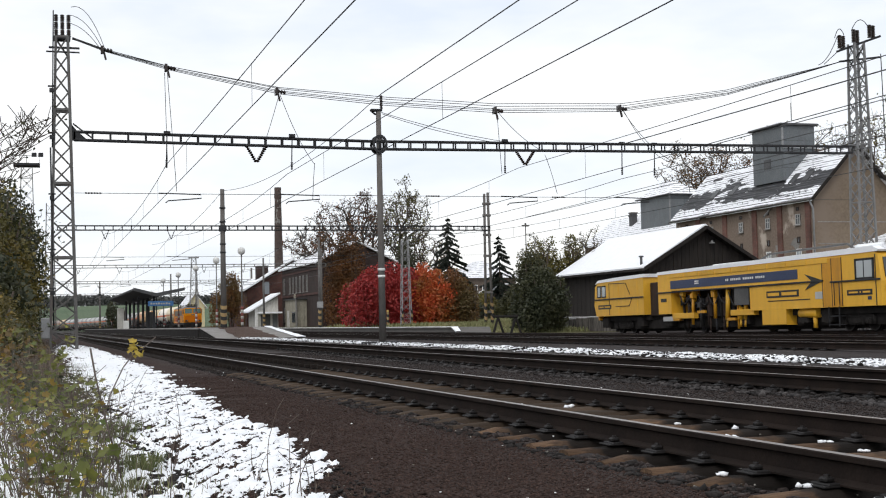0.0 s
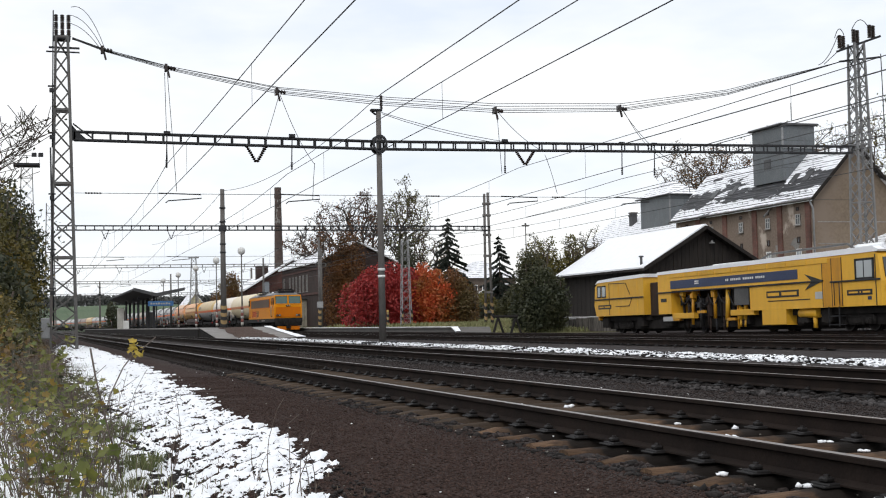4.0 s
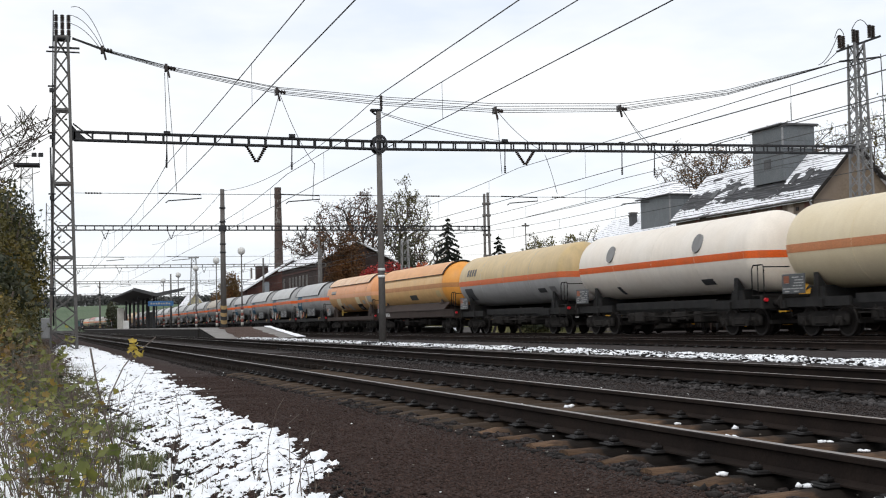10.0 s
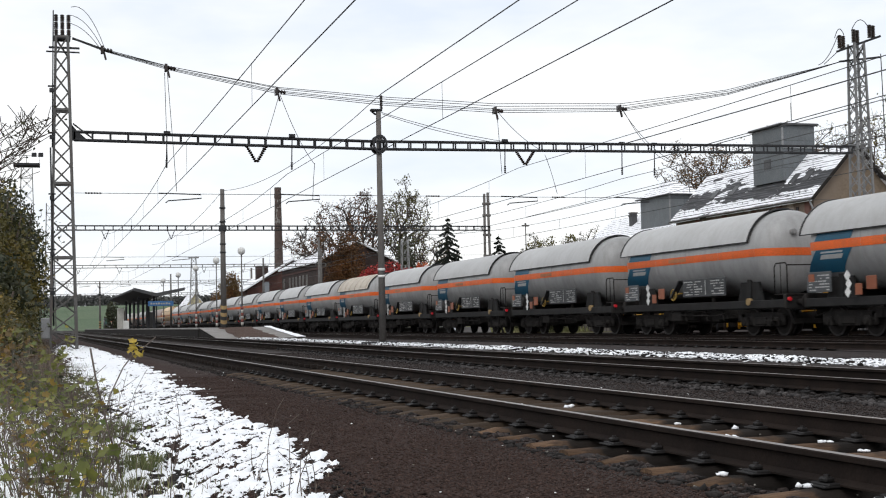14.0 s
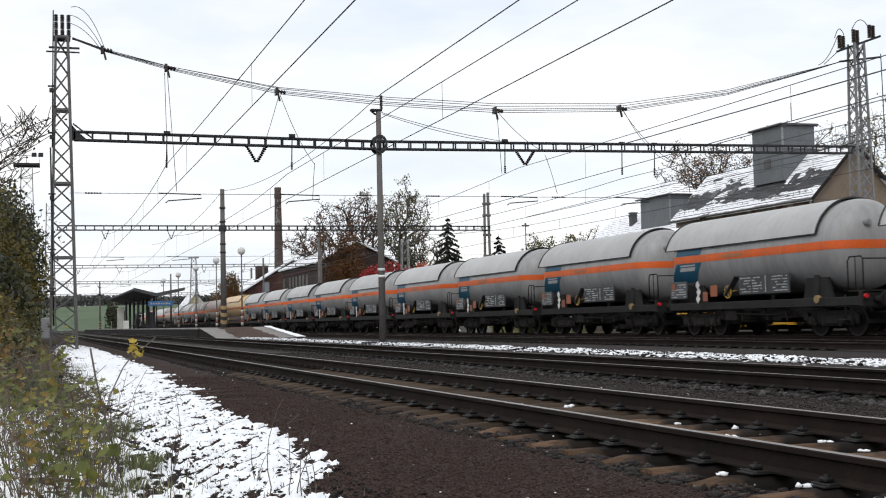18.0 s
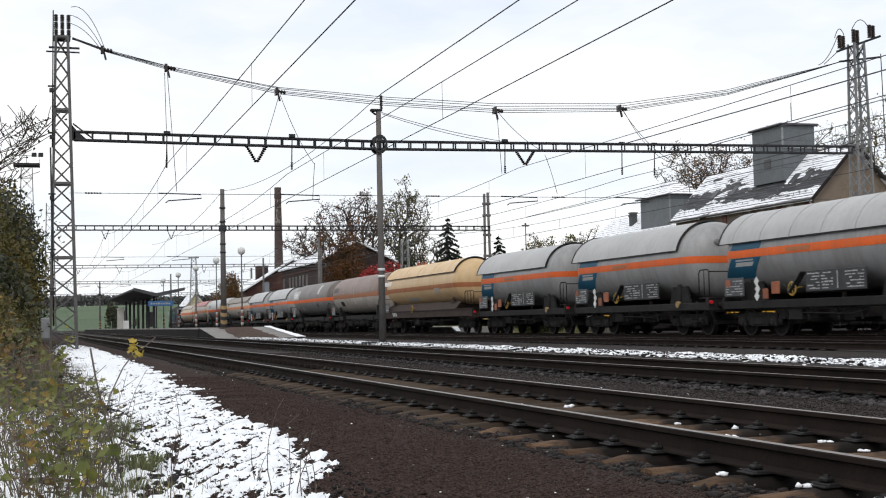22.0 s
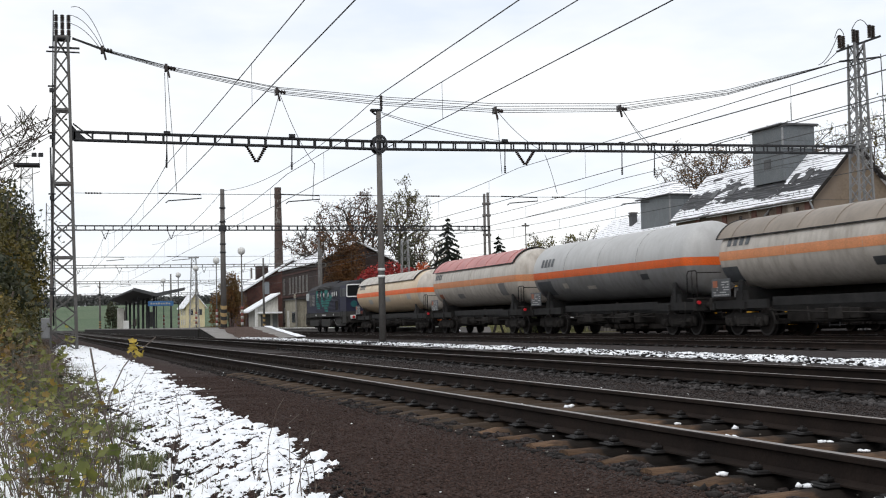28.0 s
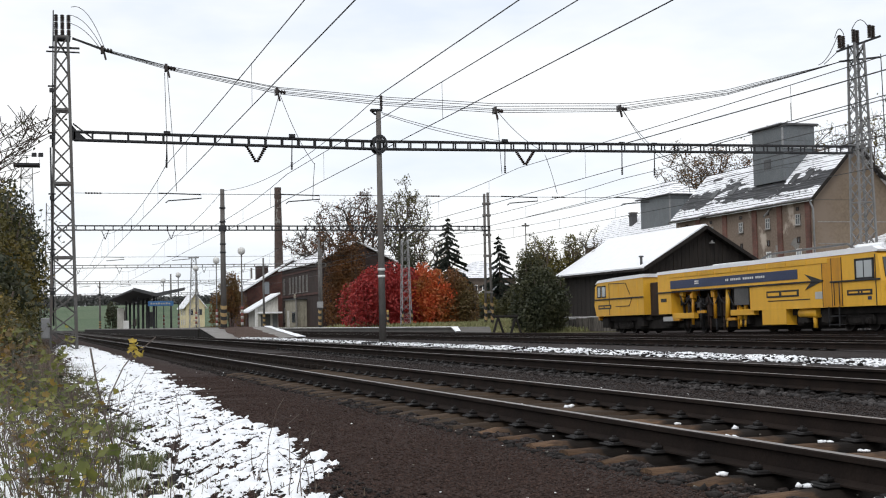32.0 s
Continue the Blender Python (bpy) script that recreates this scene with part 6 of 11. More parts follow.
def tank_wagon(sp):
    """One gas tank wagon. Local y runs from its front end to its rear end."""
    L, R = sp["L"], sp.get("R", 1.42)
    zc = sp.get("zc", 2.72)
    w = empty("tank_wagon", (0, 0, 0), sp["label"], "tank wagon", "tank wagons of the freight train")
    a, b = sp.get("ends", (1.05, 0.55))
    y0, y1, dome = a, L - b, sp.get("dome", 0.62)
    sh = Shape()
    tank_shape(sh, R, zc, y0, y1, dome, bool(sp.get("end")))
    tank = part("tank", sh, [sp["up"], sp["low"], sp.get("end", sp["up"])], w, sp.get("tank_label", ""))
    sz = sp.get("stripe_z", (2.55, 2.80))
    sh = Shape()
    stripe_shape(sh, R, zc, y0, y1, dome, sz[0] - zc, sz[1] - zc)
    part("stripe", sh, sp.get("stripe", "stripe"), tank, "painted warning stripe")
    # weld seams, one ring each
    for y in sp.get("seams", [y0 + dome + (y1 - y0 - 2 * dome) * k / 4 for k in (1, 2, 3)]):
        sh = Shape()
        pts = [(-(R + 0.003) * math.cos(t), y, zc + (R + 0.003) * math.sin(t)) for t in [(-1.2 + 2.9 * i / 16) for i in range(17)]]
        for p, q in zip(pts, pts[1:]):
            sh.bar(p, q, 0.016, 0.008)
        part("weld_seam", sh, sp.get("seam", sp["low"]), tank)
    if sp.get("shield"):
        zl = sp.get("shield_z", 2.95) - zc
        ya, yb = sp.get("shield_y", (y0 + 1.35, y1 - 0.15))
        sh = Shape()
        shield_shape(sh, R + 0.07, zc, ya, yb, zl, sp.get("ribs", 0))
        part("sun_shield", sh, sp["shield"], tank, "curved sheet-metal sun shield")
        # black rim; its wider end arches take in the dark shadow beside them
        sh = Shape()
        rim_shape(sh, R + 0.075, zc, ya, yb, zl)
        part("shield_rim", sh, "black", tank)
    # added dark backing that closes the see-through gap below the tank
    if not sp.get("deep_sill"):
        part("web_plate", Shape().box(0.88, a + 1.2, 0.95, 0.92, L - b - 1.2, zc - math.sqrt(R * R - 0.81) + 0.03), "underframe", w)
    # saddles under the tank
    for y in (y0 + 1.6, y1 - 1.6):
        sh = Shape()
        small = sp.get("frameless")
        hw, hz = (0.42, 1.5) if small else (0.75, 1.75)
        for s in (-1, 1):
            sh.prism([(y - hw, 1.12), (y + hw, 1.12), (y + hw * 0.7, hz), (y - hw * 0.7, hz)], "x", s * 1.0 - 0.04, s * 1.0 + 0.04)
        sh.prism([(-1.1, 1.12), (1.1, 1.12), (1.05, zc - 0.85), (0.8, zc - R + 0.1), (-0.8, zc - R + 0.1), (-1.05, zc - 0.85)], "y", y - 0.12, y + 0.12)
        part("saddle", sh, sp.get("sill", "sill_grey"), w)
    # frame
    sill = sp.get("sill", "sill_grey")
    sh = Shape()
    for s in (-1, 1):
        if sp.get("deep_sill"):
            sh.box(s * 1.30 - 0.05, 0.6, 0.92, s * 1.30 + 0.05, L - 0.6, 1.36, 0.02)
            sh.box(s * 1.30 - 0.09, 0.6, 1.32, s * 1.30 + 0.09, L - 0.6, 1.36)
            # added sloping plate fills the gap where only shadow lies
            sh.prism([(s * 1.24, 1.36), (s * 1.30, 1.36), (s * 0.95, 1.78), (s * 0.89, 1.78)], "y", a + 0.5, L - 1.0)
        elif sp.get("frameless"):
            for ya, yb in ((0.6, 3.9), (L - 3.9, L - 0.6)):
                sh.prism([(ya, 0.9), (yb, 0.9), (yb, 1.18), (ya, 1.18)], "x", s * 1.2 - 0.05, s * 1.2 + 0.05)
            sh.box(s * 1.0 - 0.04, 3.9, 0.96, s * 1.0 + 0.04, L - 3.9, 1.24, 0.01)
        else:
            sh.box(s * 1.30 - 0.05, 0.6, 0.88, s * 1.30 + 0.05, L - 0.6, 1.14, 0.02)
    sh.box(-0.3, 0.6, 0.80, 0.3, L - 0.6, 1.12, 0.02)
    for y in ((0.55, 2.6, L - 2.6, L - 0.65) if sp.get("frameless") else (0.55, 2.6, L / 2, L - 2.6, L - 0.65)):
        sh.box(-1.32, y - 0.08, 0.86, 1.32, y + 0.08, 1.12, 0.01)
    part("underframe", sh, sill, w)
    if sp.get("deep_sill"):
        for k in range(3):
            y = L - 3.7 + k * 0.34
            q = [(-1.362, y, 1.04), (-1.362, y + 0.2, 1.04), (-1.362, y + 0.42, 1.27), (-1.362, y + 0.22, 1.27)]
            part("chevron", Shape().add(q + [(-1.345, p[1], p[2]) for p in q], [(0, 1, 2, 3), (0, 1, 5, 4), (1, 2, 6, 5), (2, 3, 7, 6), (3, 0, 4, 7)]), "dim_white", w)
    # pipes and levers hanging under the sill
    sh = Shape()
    sh.tube([(-1.22, 4.0, 0.8), (-1.22, L * 0.4, 0.66), (-1.22, L * 0.6, 0.72), (-1.22, L - 4.0, 0.82)], 0.025, 5)
    for q in (0.36, 0.45, 0.57, 0.66):
        sh.bar((-1.2, L * q, 0.5), (-1.2, L * q + 0.1, 0.9), 0.05, 0.04)
    part("brake_rigging", sh, "underframe", w)
    for y in (0.5, L - 0.62):
        part("headstock", Shape().box(-1.35, y, 0.85, 1.35, y + 0.12, 1.28, 0.02), "underframe", w)
    # brake gear below, with a long centre box added to close the gap
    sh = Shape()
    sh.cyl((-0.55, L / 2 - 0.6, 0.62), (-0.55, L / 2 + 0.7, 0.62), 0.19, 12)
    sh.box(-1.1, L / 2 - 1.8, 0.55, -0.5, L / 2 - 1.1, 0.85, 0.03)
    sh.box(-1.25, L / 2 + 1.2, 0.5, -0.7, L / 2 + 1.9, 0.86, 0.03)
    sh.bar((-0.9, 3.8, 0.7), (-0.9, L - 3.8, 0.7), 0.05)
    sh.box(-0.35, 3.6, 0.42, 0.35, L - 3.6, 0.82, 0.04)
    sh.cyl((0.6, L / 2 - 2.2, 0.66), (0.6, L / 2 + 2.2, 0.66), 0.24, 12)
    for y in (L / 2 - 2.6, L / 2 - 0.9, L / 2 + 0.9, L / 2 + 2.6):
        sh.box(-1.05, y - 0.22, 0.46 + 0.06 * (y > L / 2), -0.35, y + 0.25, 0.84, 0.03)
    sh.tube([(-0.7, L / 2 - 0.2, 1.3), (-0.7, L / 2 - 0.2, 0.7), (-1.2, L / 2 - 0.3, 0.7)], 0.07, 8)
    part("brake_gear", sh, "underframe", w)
    bogie(w, 2.35, 1.8, 0.46)
    bogie(w, L - 2.25, 1.8, 0.46)
    buffers(w, 0.52, -1)
    buffers(w, L - 0.52, 1)
    # front end platform with rails and steps, as long as the room before the tank
    pl = max(1.15, a - 1.1)
    sh = Shape()
    sh.box(-1.3, 0.45, 1.28, 1.3, pl, 1.32)
    for x in (-1.25, 1.25):
        sh.tube([(x, 0.5, 1.3), (x, 0.5, 2.2), (x, 0.58, 2.27), (x, pl - 0.05, 2.27), (x, pl + 0.05, 2.15), (x, pl + 0.05, 1.3)], 0.022, 6)
        for k in range(1, int(pl / 0.55)):
            y = 0.5 + (pl - 0.45) * k / int(pl / 0.55)
            sh.tube([(x, y, 1.3), (x, y, 2.25)], 0.016, 6)
    sh.tube([(-1.25, 0.5, 2.2), (-0.3, 0.5, 2.2)], 0.02, 6)
    sh.tube([(-1.33, pl + 0.1, 0.5), (-1.33, pl + 0.1, 1.2)], 0.02, 6)
    sh.box(-1.45, pl, 0.48, -1.2, pl + 0.4, 0.52)
    part("end_platform", sh, sp.get("rail_mat", "underframe"), w)
    # rear tag board and tail things
    sh = Shape()
    sh.box(-1.40, L - 1.95, 1.30, -1.36, L - 0.75, 1.90, 0.01)
    board = part("data_board", sh, "logo_dark", w, "dark board with white data lines")
    sh = Shape()
    rs = random.Random(int(L * 10))
    for r in range(6):
        q = L - 1.88
        while q < L - 0.92:
            step = rs.uniform(0.08, 0.26)
            if rs.random() < 0.7 and not (r > 3 and q > L - 1.3):
                sh.box(-1.407, q, 1.35 + r * 0.085, -1.401, q + step - 0.03, 1.385 + r * 0.085)
            q += step
    tagged(part("data_marking", sh, "dim_white", board), kind="stuff")
    sh = Shape()
    sh.box(-1.42, L - 1.15, 1.62, -1.402, L - 0.88, 1.84)
    part("hazard_placard", sh, "placard", board, "orange hazard placard")
    sh = Shape()
    sh.cyl((-1.25, 0.45, 1.15), (-1.25, 0.36, 1.15), 0.065, 10)
    part("tail_lamp", sh, "lamp_red", w, "red end disc")
    for y, mt, wd, ht, z, *slant in sp.get("patches", ()):
        part("paint_patch", on_tank(R, zc, y, z, wd, ht, 0.020 if len(slant) > 1 else 0.016 if slant and mt != "blue_sign" else 0.012, *slant[:1]), mt, tank)
    for y, mt, wd, ht, z, nb in sp.get("letters", ()):
        sh = Shape()
        letter_bars(sh, R, zc, y, z, wd, ht, nb)
        part("lettering", sh, mt, tank, "maker's lettering as plain bars")
    if sp.get("valves", True):
        sh = Shape()
        n = 14
        yv = L * 0.62
        pts = [(-1.36, yv + 0.2 * math.cos(2 * math.pi * i / n), 1.45 + 0.2 * math.sin(2 * math.pi * i / n)) for i in range(n + 1)]
        sh.tube(pts, 0.028, 6)
        for i in (0, 3, 7, 10):
            sh.cyl((-1.36, yv, 1.45), pts[i], 0.02, 5)
        sh.cyl((-1.36, yv, 1.45), (-1.0, yv, 1.5), 0.03, 6)
        part("brake_handwheel", sh, "yellow", w, "yellow brake handwheel")
    if sp.get("manhole"):
        sh = Shape()
        sh.cyl((-0.35, y0 - 0.02, zc + 0.6), (-0.35, y0 + 0.25, zc + 0.6), 0.10, 16)
        sh.cyl((-0.35, y0 - 0.05, zc + 0.6), (-0.35, y0 - 0.01, zc + 0.6), 0.07, 16)
        part("manhole", sh, "mid_grey", tank)
    return w


def silver_spec(**kw):
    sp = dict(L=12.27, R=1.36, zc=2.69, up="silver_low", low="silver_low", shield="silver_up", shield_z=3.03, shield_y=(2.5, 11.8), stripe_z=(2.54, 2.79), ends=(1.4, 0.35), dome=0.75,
              label="silver gas tank wagon with orange stripe and curved sun shield", manhole=True,
              patches=((9.3, "blue_sign", 1.75, 0.66, 1.87, 0.75), (9.25, "blue_sign", 1.75, 0.22, 2.80, 0.1), (9.75, "dim_white", 1.05, 0.05, 2.43, 0.05), (9.75, "dim_white", 1.05, 0.13, 2.26, 0.14), (6.6, "stripe_brown", 1.3, 0.13, 2.60)))
    sp.update(kw)
    return sp


def silver_wagon(**kw):
    w = tank_wagon(silver_spec(**kw))
    L = 12.27
    # plates along the sill with rows of data
    for y, wd, z, ht, mt in ((3.9, 2.9, 1.34, 0.62, "plate"),):
        sh = Shape()
        sh.box(-1.42, y, z, -1.38, y + wd, z + ht, 0.01)
        pl = part("data_plate", sh, mt, w, "grey plate with white data lines")
        sh, rs = Shape(), random.Random(21)
        for k in range(6):
            for c0, c1 in ((0.10, 0.95), (1.55, 2.1), (2.2, 2.8)):
                q = y + c0
                while q < y + c1 - 0.08:
                    step = rs.uniform(0.07, 0.22)
                    if rs.random() < 0.72:
                        sh.box(-1.428, q, z + 0.07 + k * 0.088, -1.421, min(q + step - 0.03, y + c1), z + 0.07 + k * 0.088 + rs.uniform(0.025, 0.045))
                    q += step
        sh.box(-1.428, y + 1.3, z + 0.06, -1.421, y + 1.335, z + 0.57)
        tagged(part("data_marking", sh, "dim_white", pl), kind="stuff")
    sh = Shape()
    for k, (y, z) in enumerate(((9.5, 1.74), (9.45, 1.50), (9.5, 1.27))):
        c = [(-1.43, y - 0.14, z), (-1.43, y, z - 0.16), (-1.43, y + 0.14, z), (-1.43, y, z + 0.16)]
        sh.add(c + [(-1.41, p[1], p[2]) for p in c], [(0, 1, 2, 3), (4, 5, 6, 7), (0, 1, 5, 4), (2, 3, 7, 6)])
    part("hazard_diamond", sh, "white", w, "white hazard diamonds")
    sh = Shape()
    sh.box(-1.43, 8.2, 1.32, -1.40, 8.65, 1.7, 0.01)
    part("wagon_placard", sh, "placard", w, "dull orange placard")
    sh = Shape()
    sh.box(-1.432, 8.85, 1.18, -1.40, 9.15, 1.5, 0.01)
    part("hazard_placard", sh, "placard", w, "orange hazard placard")
    sh = Shape()
    sh.bar((-1.36, 7.0, 1.95), (-1.36, 7.7, 1.35), 0.22, 0.05)
    part("lever_plate", sh, "plate", w)
    for vy, vz, vr in ((2.6, 1.1, 0.12),):
        part("valve_cover", Shape().cyl((-1.38, vy, vz), (-1.25, vy, vz), vr, 12), "dim_yellow", w, "dull yellow valve cover")
    return w


FRONT = {}


def place(ob, front):
    VEHICLES.append((ob, front))
    ob.matrix_basis = pose(T4, front, 0)


def build_wagons():
    logo = lambda y, z=3.0, m="logo_dark": ((y, m, 1.5, 0.36, z, 4),)
    specs = [
        (213.1, dict(L=15.0, R=1.34, zc=2.77, up="cream", low="cream", stripe="stripe_pale", stripe_z=(2.54, 2.80), frameless=True, ends=(0.7, 0.45), label="cream gas tank wagon with faded orange stripe", valves=False,
                     patches=((7.5, "plate", 0.4, 0.16, 1.75), (5.5, "plate", 0.9, 0.10, 1.72)))),
        (228.1, dict(L=15.6, R=1.34, zc=2.77, up="tankwhite", low="tankwhite", stripe_z=(2.52, 2.76), frameless=True, ends=(0.9, 0.45), label="white gas tank wagon with two dark round vents and orange stripe", valves=False, vents=True,
                     patches=((4.0, "plate", 0.8, 0.2, 1.75), (11.3, "plate", 0.3, 0.3, 1.6)))),
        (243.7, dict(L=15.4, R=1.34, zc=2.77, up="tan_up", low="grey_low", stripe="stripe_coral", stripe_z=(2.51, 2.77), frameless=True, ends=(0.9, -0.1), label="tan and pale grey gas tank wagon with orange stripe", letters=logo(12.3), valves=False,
                     patches=((13.0, "logo_dark", 1.2, 0.62, 1.75), (3.2, "plate", 0.9, 0.2, 1.9), (2.0, "mid_grey", 0.7, 0.25, 1.9)))),
        (259.1, dict(L=17.4, R=1.28, zc=2.80, dome=0.9, up="orange_low", low="orange_low", end="orange_end", shield="orange_up", shield_z=3.36, shield_y=(2.8, 16.6), stripe="stripe_tan", stripe_z=(2.60, 2.86), ends=(2.0, 0.45), sill="sill_brown", deep_sill=True, valves=False,
                     label="ochre gas tank wagon with orange sun shield and brown stripe", patches=((15.3, "tankwhite", 1.0, 0.18, 3.2), (8.2, "plate", 1.5, 0.3, 2.0), (3.4, "tan_up", 0.8, 0.36, 2.1)))),
        (276.5, dict(L=15.4, R=1.29, zc=2.82, up="coral_up", low="ochre_low", shield="salmon", ribs=7, shield_z=3.5, shield_y=(2.2, 14.7), stripe="stripe_salmon", stripe_z=(2.56, 2.82), ends=(0.9, 0.45), sill="sill_brown", seams=(2.7, 6.02, 9.02, 11.97), seam="seam_tan",
                     label="patched orange and ochre gas tank wagon with salmon sun shield", patches=((12.0, "dim_white", 1.5, 0.14, 2.98), (12.0, "logo_dark", 1.5, 0.09, 2.88), (14.0, "coral_low", 1.0, 0.55, 2.83), (10.62, "cream", 1.25, 0.82, 1.72, 0.38), (10.72, "sill_brown", 0.72, 0.24, 1.78, 0.25, 1), (9.95, "dim_white", 0.34, 0.32, 1.86, 0.1), (9.55, "mid_grey", 0.42, 0.16, 1.80, 0.1), (8.1, "grey_low", 0.95, 0.42, 1.64, 0.3), (4.93, "cream", 1.15, 0.50, 2.04), (4.76, "sill_grey", 1.36, 0.42, 1.62, 0.42), (5.3, "mid_grey", 0.6, 0.18, 1.68, 0.3, 1), (3.6, "dim_white", 0.7, 0.26, 2.02, 0.1), (2.75, "cream", 0.35, 0.86, 1.70, 0.3), (1.6, "dim_white", 1.05, 0.40, 2.14)))),
        (488.2, dict(L=18.8, R=1.28, zc=2.88, dome=0.85, up="yellow_tank", low="yellow_tank", shield="yellow_tank", ribs=5, shield_z=3.42, shield_y=(3.75, 18.0), stripe="stripe_brown", stripe_z=(2.54, 2.80), ends=(3.0, 0.45), sill="sill_brown", deep_sill=True,
                     label="long sandy-yellow gas tank wagon with brown stripe", patches=((16.6, "tankwhite", 1.7, 0.26, 3.02), (11.3, "grey_low", 2.0, 0.2, 1.95), (6.5, "light_dirty", 1.0, 0.3, 2.3)))),
        (507.0, dict(L=15.5, R=1.34, zc=2.77, up="brown_up", low="light_dirty", stripe="stripe_brown", stripe_z=(2.50, 2.80), frameless=True, ends=(0.7, 0.45), label="brown-topped dirty white gas tank wagon with dark stripe", letters=logo(12.8), valves=False,
                     patches=((11.2, "sill_grey", 1.0, 0.35, 1.95), (10.0, "light_dirty", 0.7, 0.35, 1.9)))),
        (522.5, dict(L=15.5, R=1.34, zc=2.77, up="brown_grey", low="mid_grey", stripe_z=(2.50, 2.76), frameless=True, ends=(0.7, 0.45), label="sooty grey gas tank wagon with orange stripe and white squares", letters=logo(13.0, 2.95, "white"), valves=False,
                     patches=((12.3, "grey_low", 2.4, 0.75, 2.8), (4.2, "grey_low", 0.75, 0.72, 3.1), (11.0, "light_dirty", 0.6, 0.25, 1.85), (4.8, "plate", 0.5, 0.26, 2.05)))),
        (562.6, dict(L=18.0, R=1.18, zc=2.70, up="light_dirty", low="light_dirty", shield="olive_shield", ribs=8, shield_z=3.26, shield_y=(2.0, 17.3), stripe="stripe_pale", stripe_z=(2.52, 2.82), frameless=True, valves=False, ends=(0.9, 0.45), label="dirty white gas tank wagon with brown sun shield", letters=logo(15.2, 2.98),
                     patches=((16.0, "logo_dark", 1.0, 0.5, 1.8), (8.0, "plate", 0.9, 0.24, 2.0), (4.3, "mid_grey", 0.6, 0.3, 2.0)))),
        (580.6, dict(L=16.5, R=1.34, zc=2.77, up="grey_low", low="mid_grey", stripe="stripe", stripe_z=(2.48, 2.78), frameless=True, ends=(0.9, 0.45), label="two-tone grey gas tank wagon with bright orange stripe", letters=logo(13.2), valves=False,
                     patches=((13.6, "logo_dark", 1.6, 0.62, 1.75), (11.9, "light_dirty", 0.5, 0.22, 2.0), (9.2, "light_dirty", 0.8, 0.14, 1.9), (4.2, "plate", 0.6, 0.22, 2.1)))),
        (597.1, dict(L=15.5, R=1.33, zc=2.79, up="light_dirty", low="light_dirty", shield="pink_shield", ribs=8, shield_z=3.45, shield_y=(1.9, 14.8), stripe="stripe_pale", stripe_z=(2.52, 2.84), frameless=True, valves=False, ends=(0.9, 0.45), label="dirty white gas tank wagon with faded red sun shield", letters=((13.0, "logo_dark", 1.2, 0.3, 3.02, 4),),
                     patches=((13.2, "placard", 0.6, 0.25, 1.95), (12.2, "light_dirty", 0.5, 0.3, 1.95), (9.6, "mid_grey", 1.0, 0.25, 1.9), (3.0, "mid_grey", 0.9, 0.6, 1.9)))),
        (612.6, dict(L=18.2, R=1.25, zc=2.62, up="tan_pale", low="tan_pale", end="light_dirty", shield="light_dirty", ribs=10, shield_z=3.30, shield_y=(3.6, 17.6), stripe="stripe", stripe_z=(2.45, 2.75), frameless=True, valves=False, ends=(2.0, 0.0), label="cream gas tank wagon with ribbed pale sun shield and orange stripe", letters=logo(15.6, 3.0),
                     patches=((13.6, "grey_low", 0.9, 0.3, 1.95), (11.2, "light_dirty", 0.7, 0.25, 2.0), (9.0, "grey_low", 1.2, 0.3, 2.05), (4.2, "grey_low", 0.8, 0.35, 2.1)))),
    ]
    for front, sp in specs:
        w = tank_wagon(sp)
        if sp.get("vents"):
            tank = [c for c in w.children if c.name.startswith("tank")][0]
            for y in (4.6, 11.6):
                sh = Shape()
                x = -math.sqrt(1.35 ** 2 - 0.45 ** 2)
                sh.cyl((x + 0.04, y, 3.22 - 0.02), (x - 0.02, y, 3.22), 0.34, 20)
                part("round_vent", sh, "mid_grey", tank, "dark round vent cover")
        place(w, front)
    fronts = [291.9 + 12.27 * k for k in range(16)] + [538.0, 550.35]
    proto = silver_wagon()
    tan = silver_wagon(shield="silver_tan", ribs=6, label="silver gas tank wagon with dusty tan sun shield and orange stripe")
    ribbed = silver_wagon(ribs=6, shield_y=(1.9, 11.8), label="silver gas tank wagon with ribbed sun shield and orange stripe")
    for k, f in enumerate(fronts):
        src = {5: tan, 13: ribbed}.get(k, proto)
        ob = src if k in (0, 5, 13) else copy_thing(src, pose(T4, f, 0))
        place(ob, f)


build_wagons()


# ---- orange electric locomotive at the head ----
def pantograph(parent, y, name="pantograph"):
    p = part(name, Shape().box(-0.75, y - 0.75, 3.83, 0.75, y + 0.75, 3.92, 0.02), "underframe", parent)
    sh = Shape()
    for x in (-0.6, 0.6):
        for yy in (y - 0.65, y + 0.65):
            insulator(sh, (x, yy, 3.62), (x, yy, 3.86), 0.08, 3)
    part("insulator_set", sh, "porcelain", p)
    sh = Shape()
    for s in (-1, 1):
        sh.tube([(s * 0.55, y - 0.5, 3.95), (s * 0.5, y + 0.95, 4.2), (s * 0.45, y - 0.1, 4.07)], 0.03, 6)
        sh.tube([(s * 0.55, y + 0.5, 3.95), (s * 0.5, y - 0.95, 4.2), (s * 0.45, y + 0.1, 4.07)], 0.03, 6)
    for yy in (y - 0.16, y + 0.16):
        sh.tube([(-0.95, yy, 3.94), (-0.7, yy, 4.09), (0.7, yy, 4.09), (0.95, yy, 3.94)], 0.035, 6)
    part("arm", sh, "underframe", p)


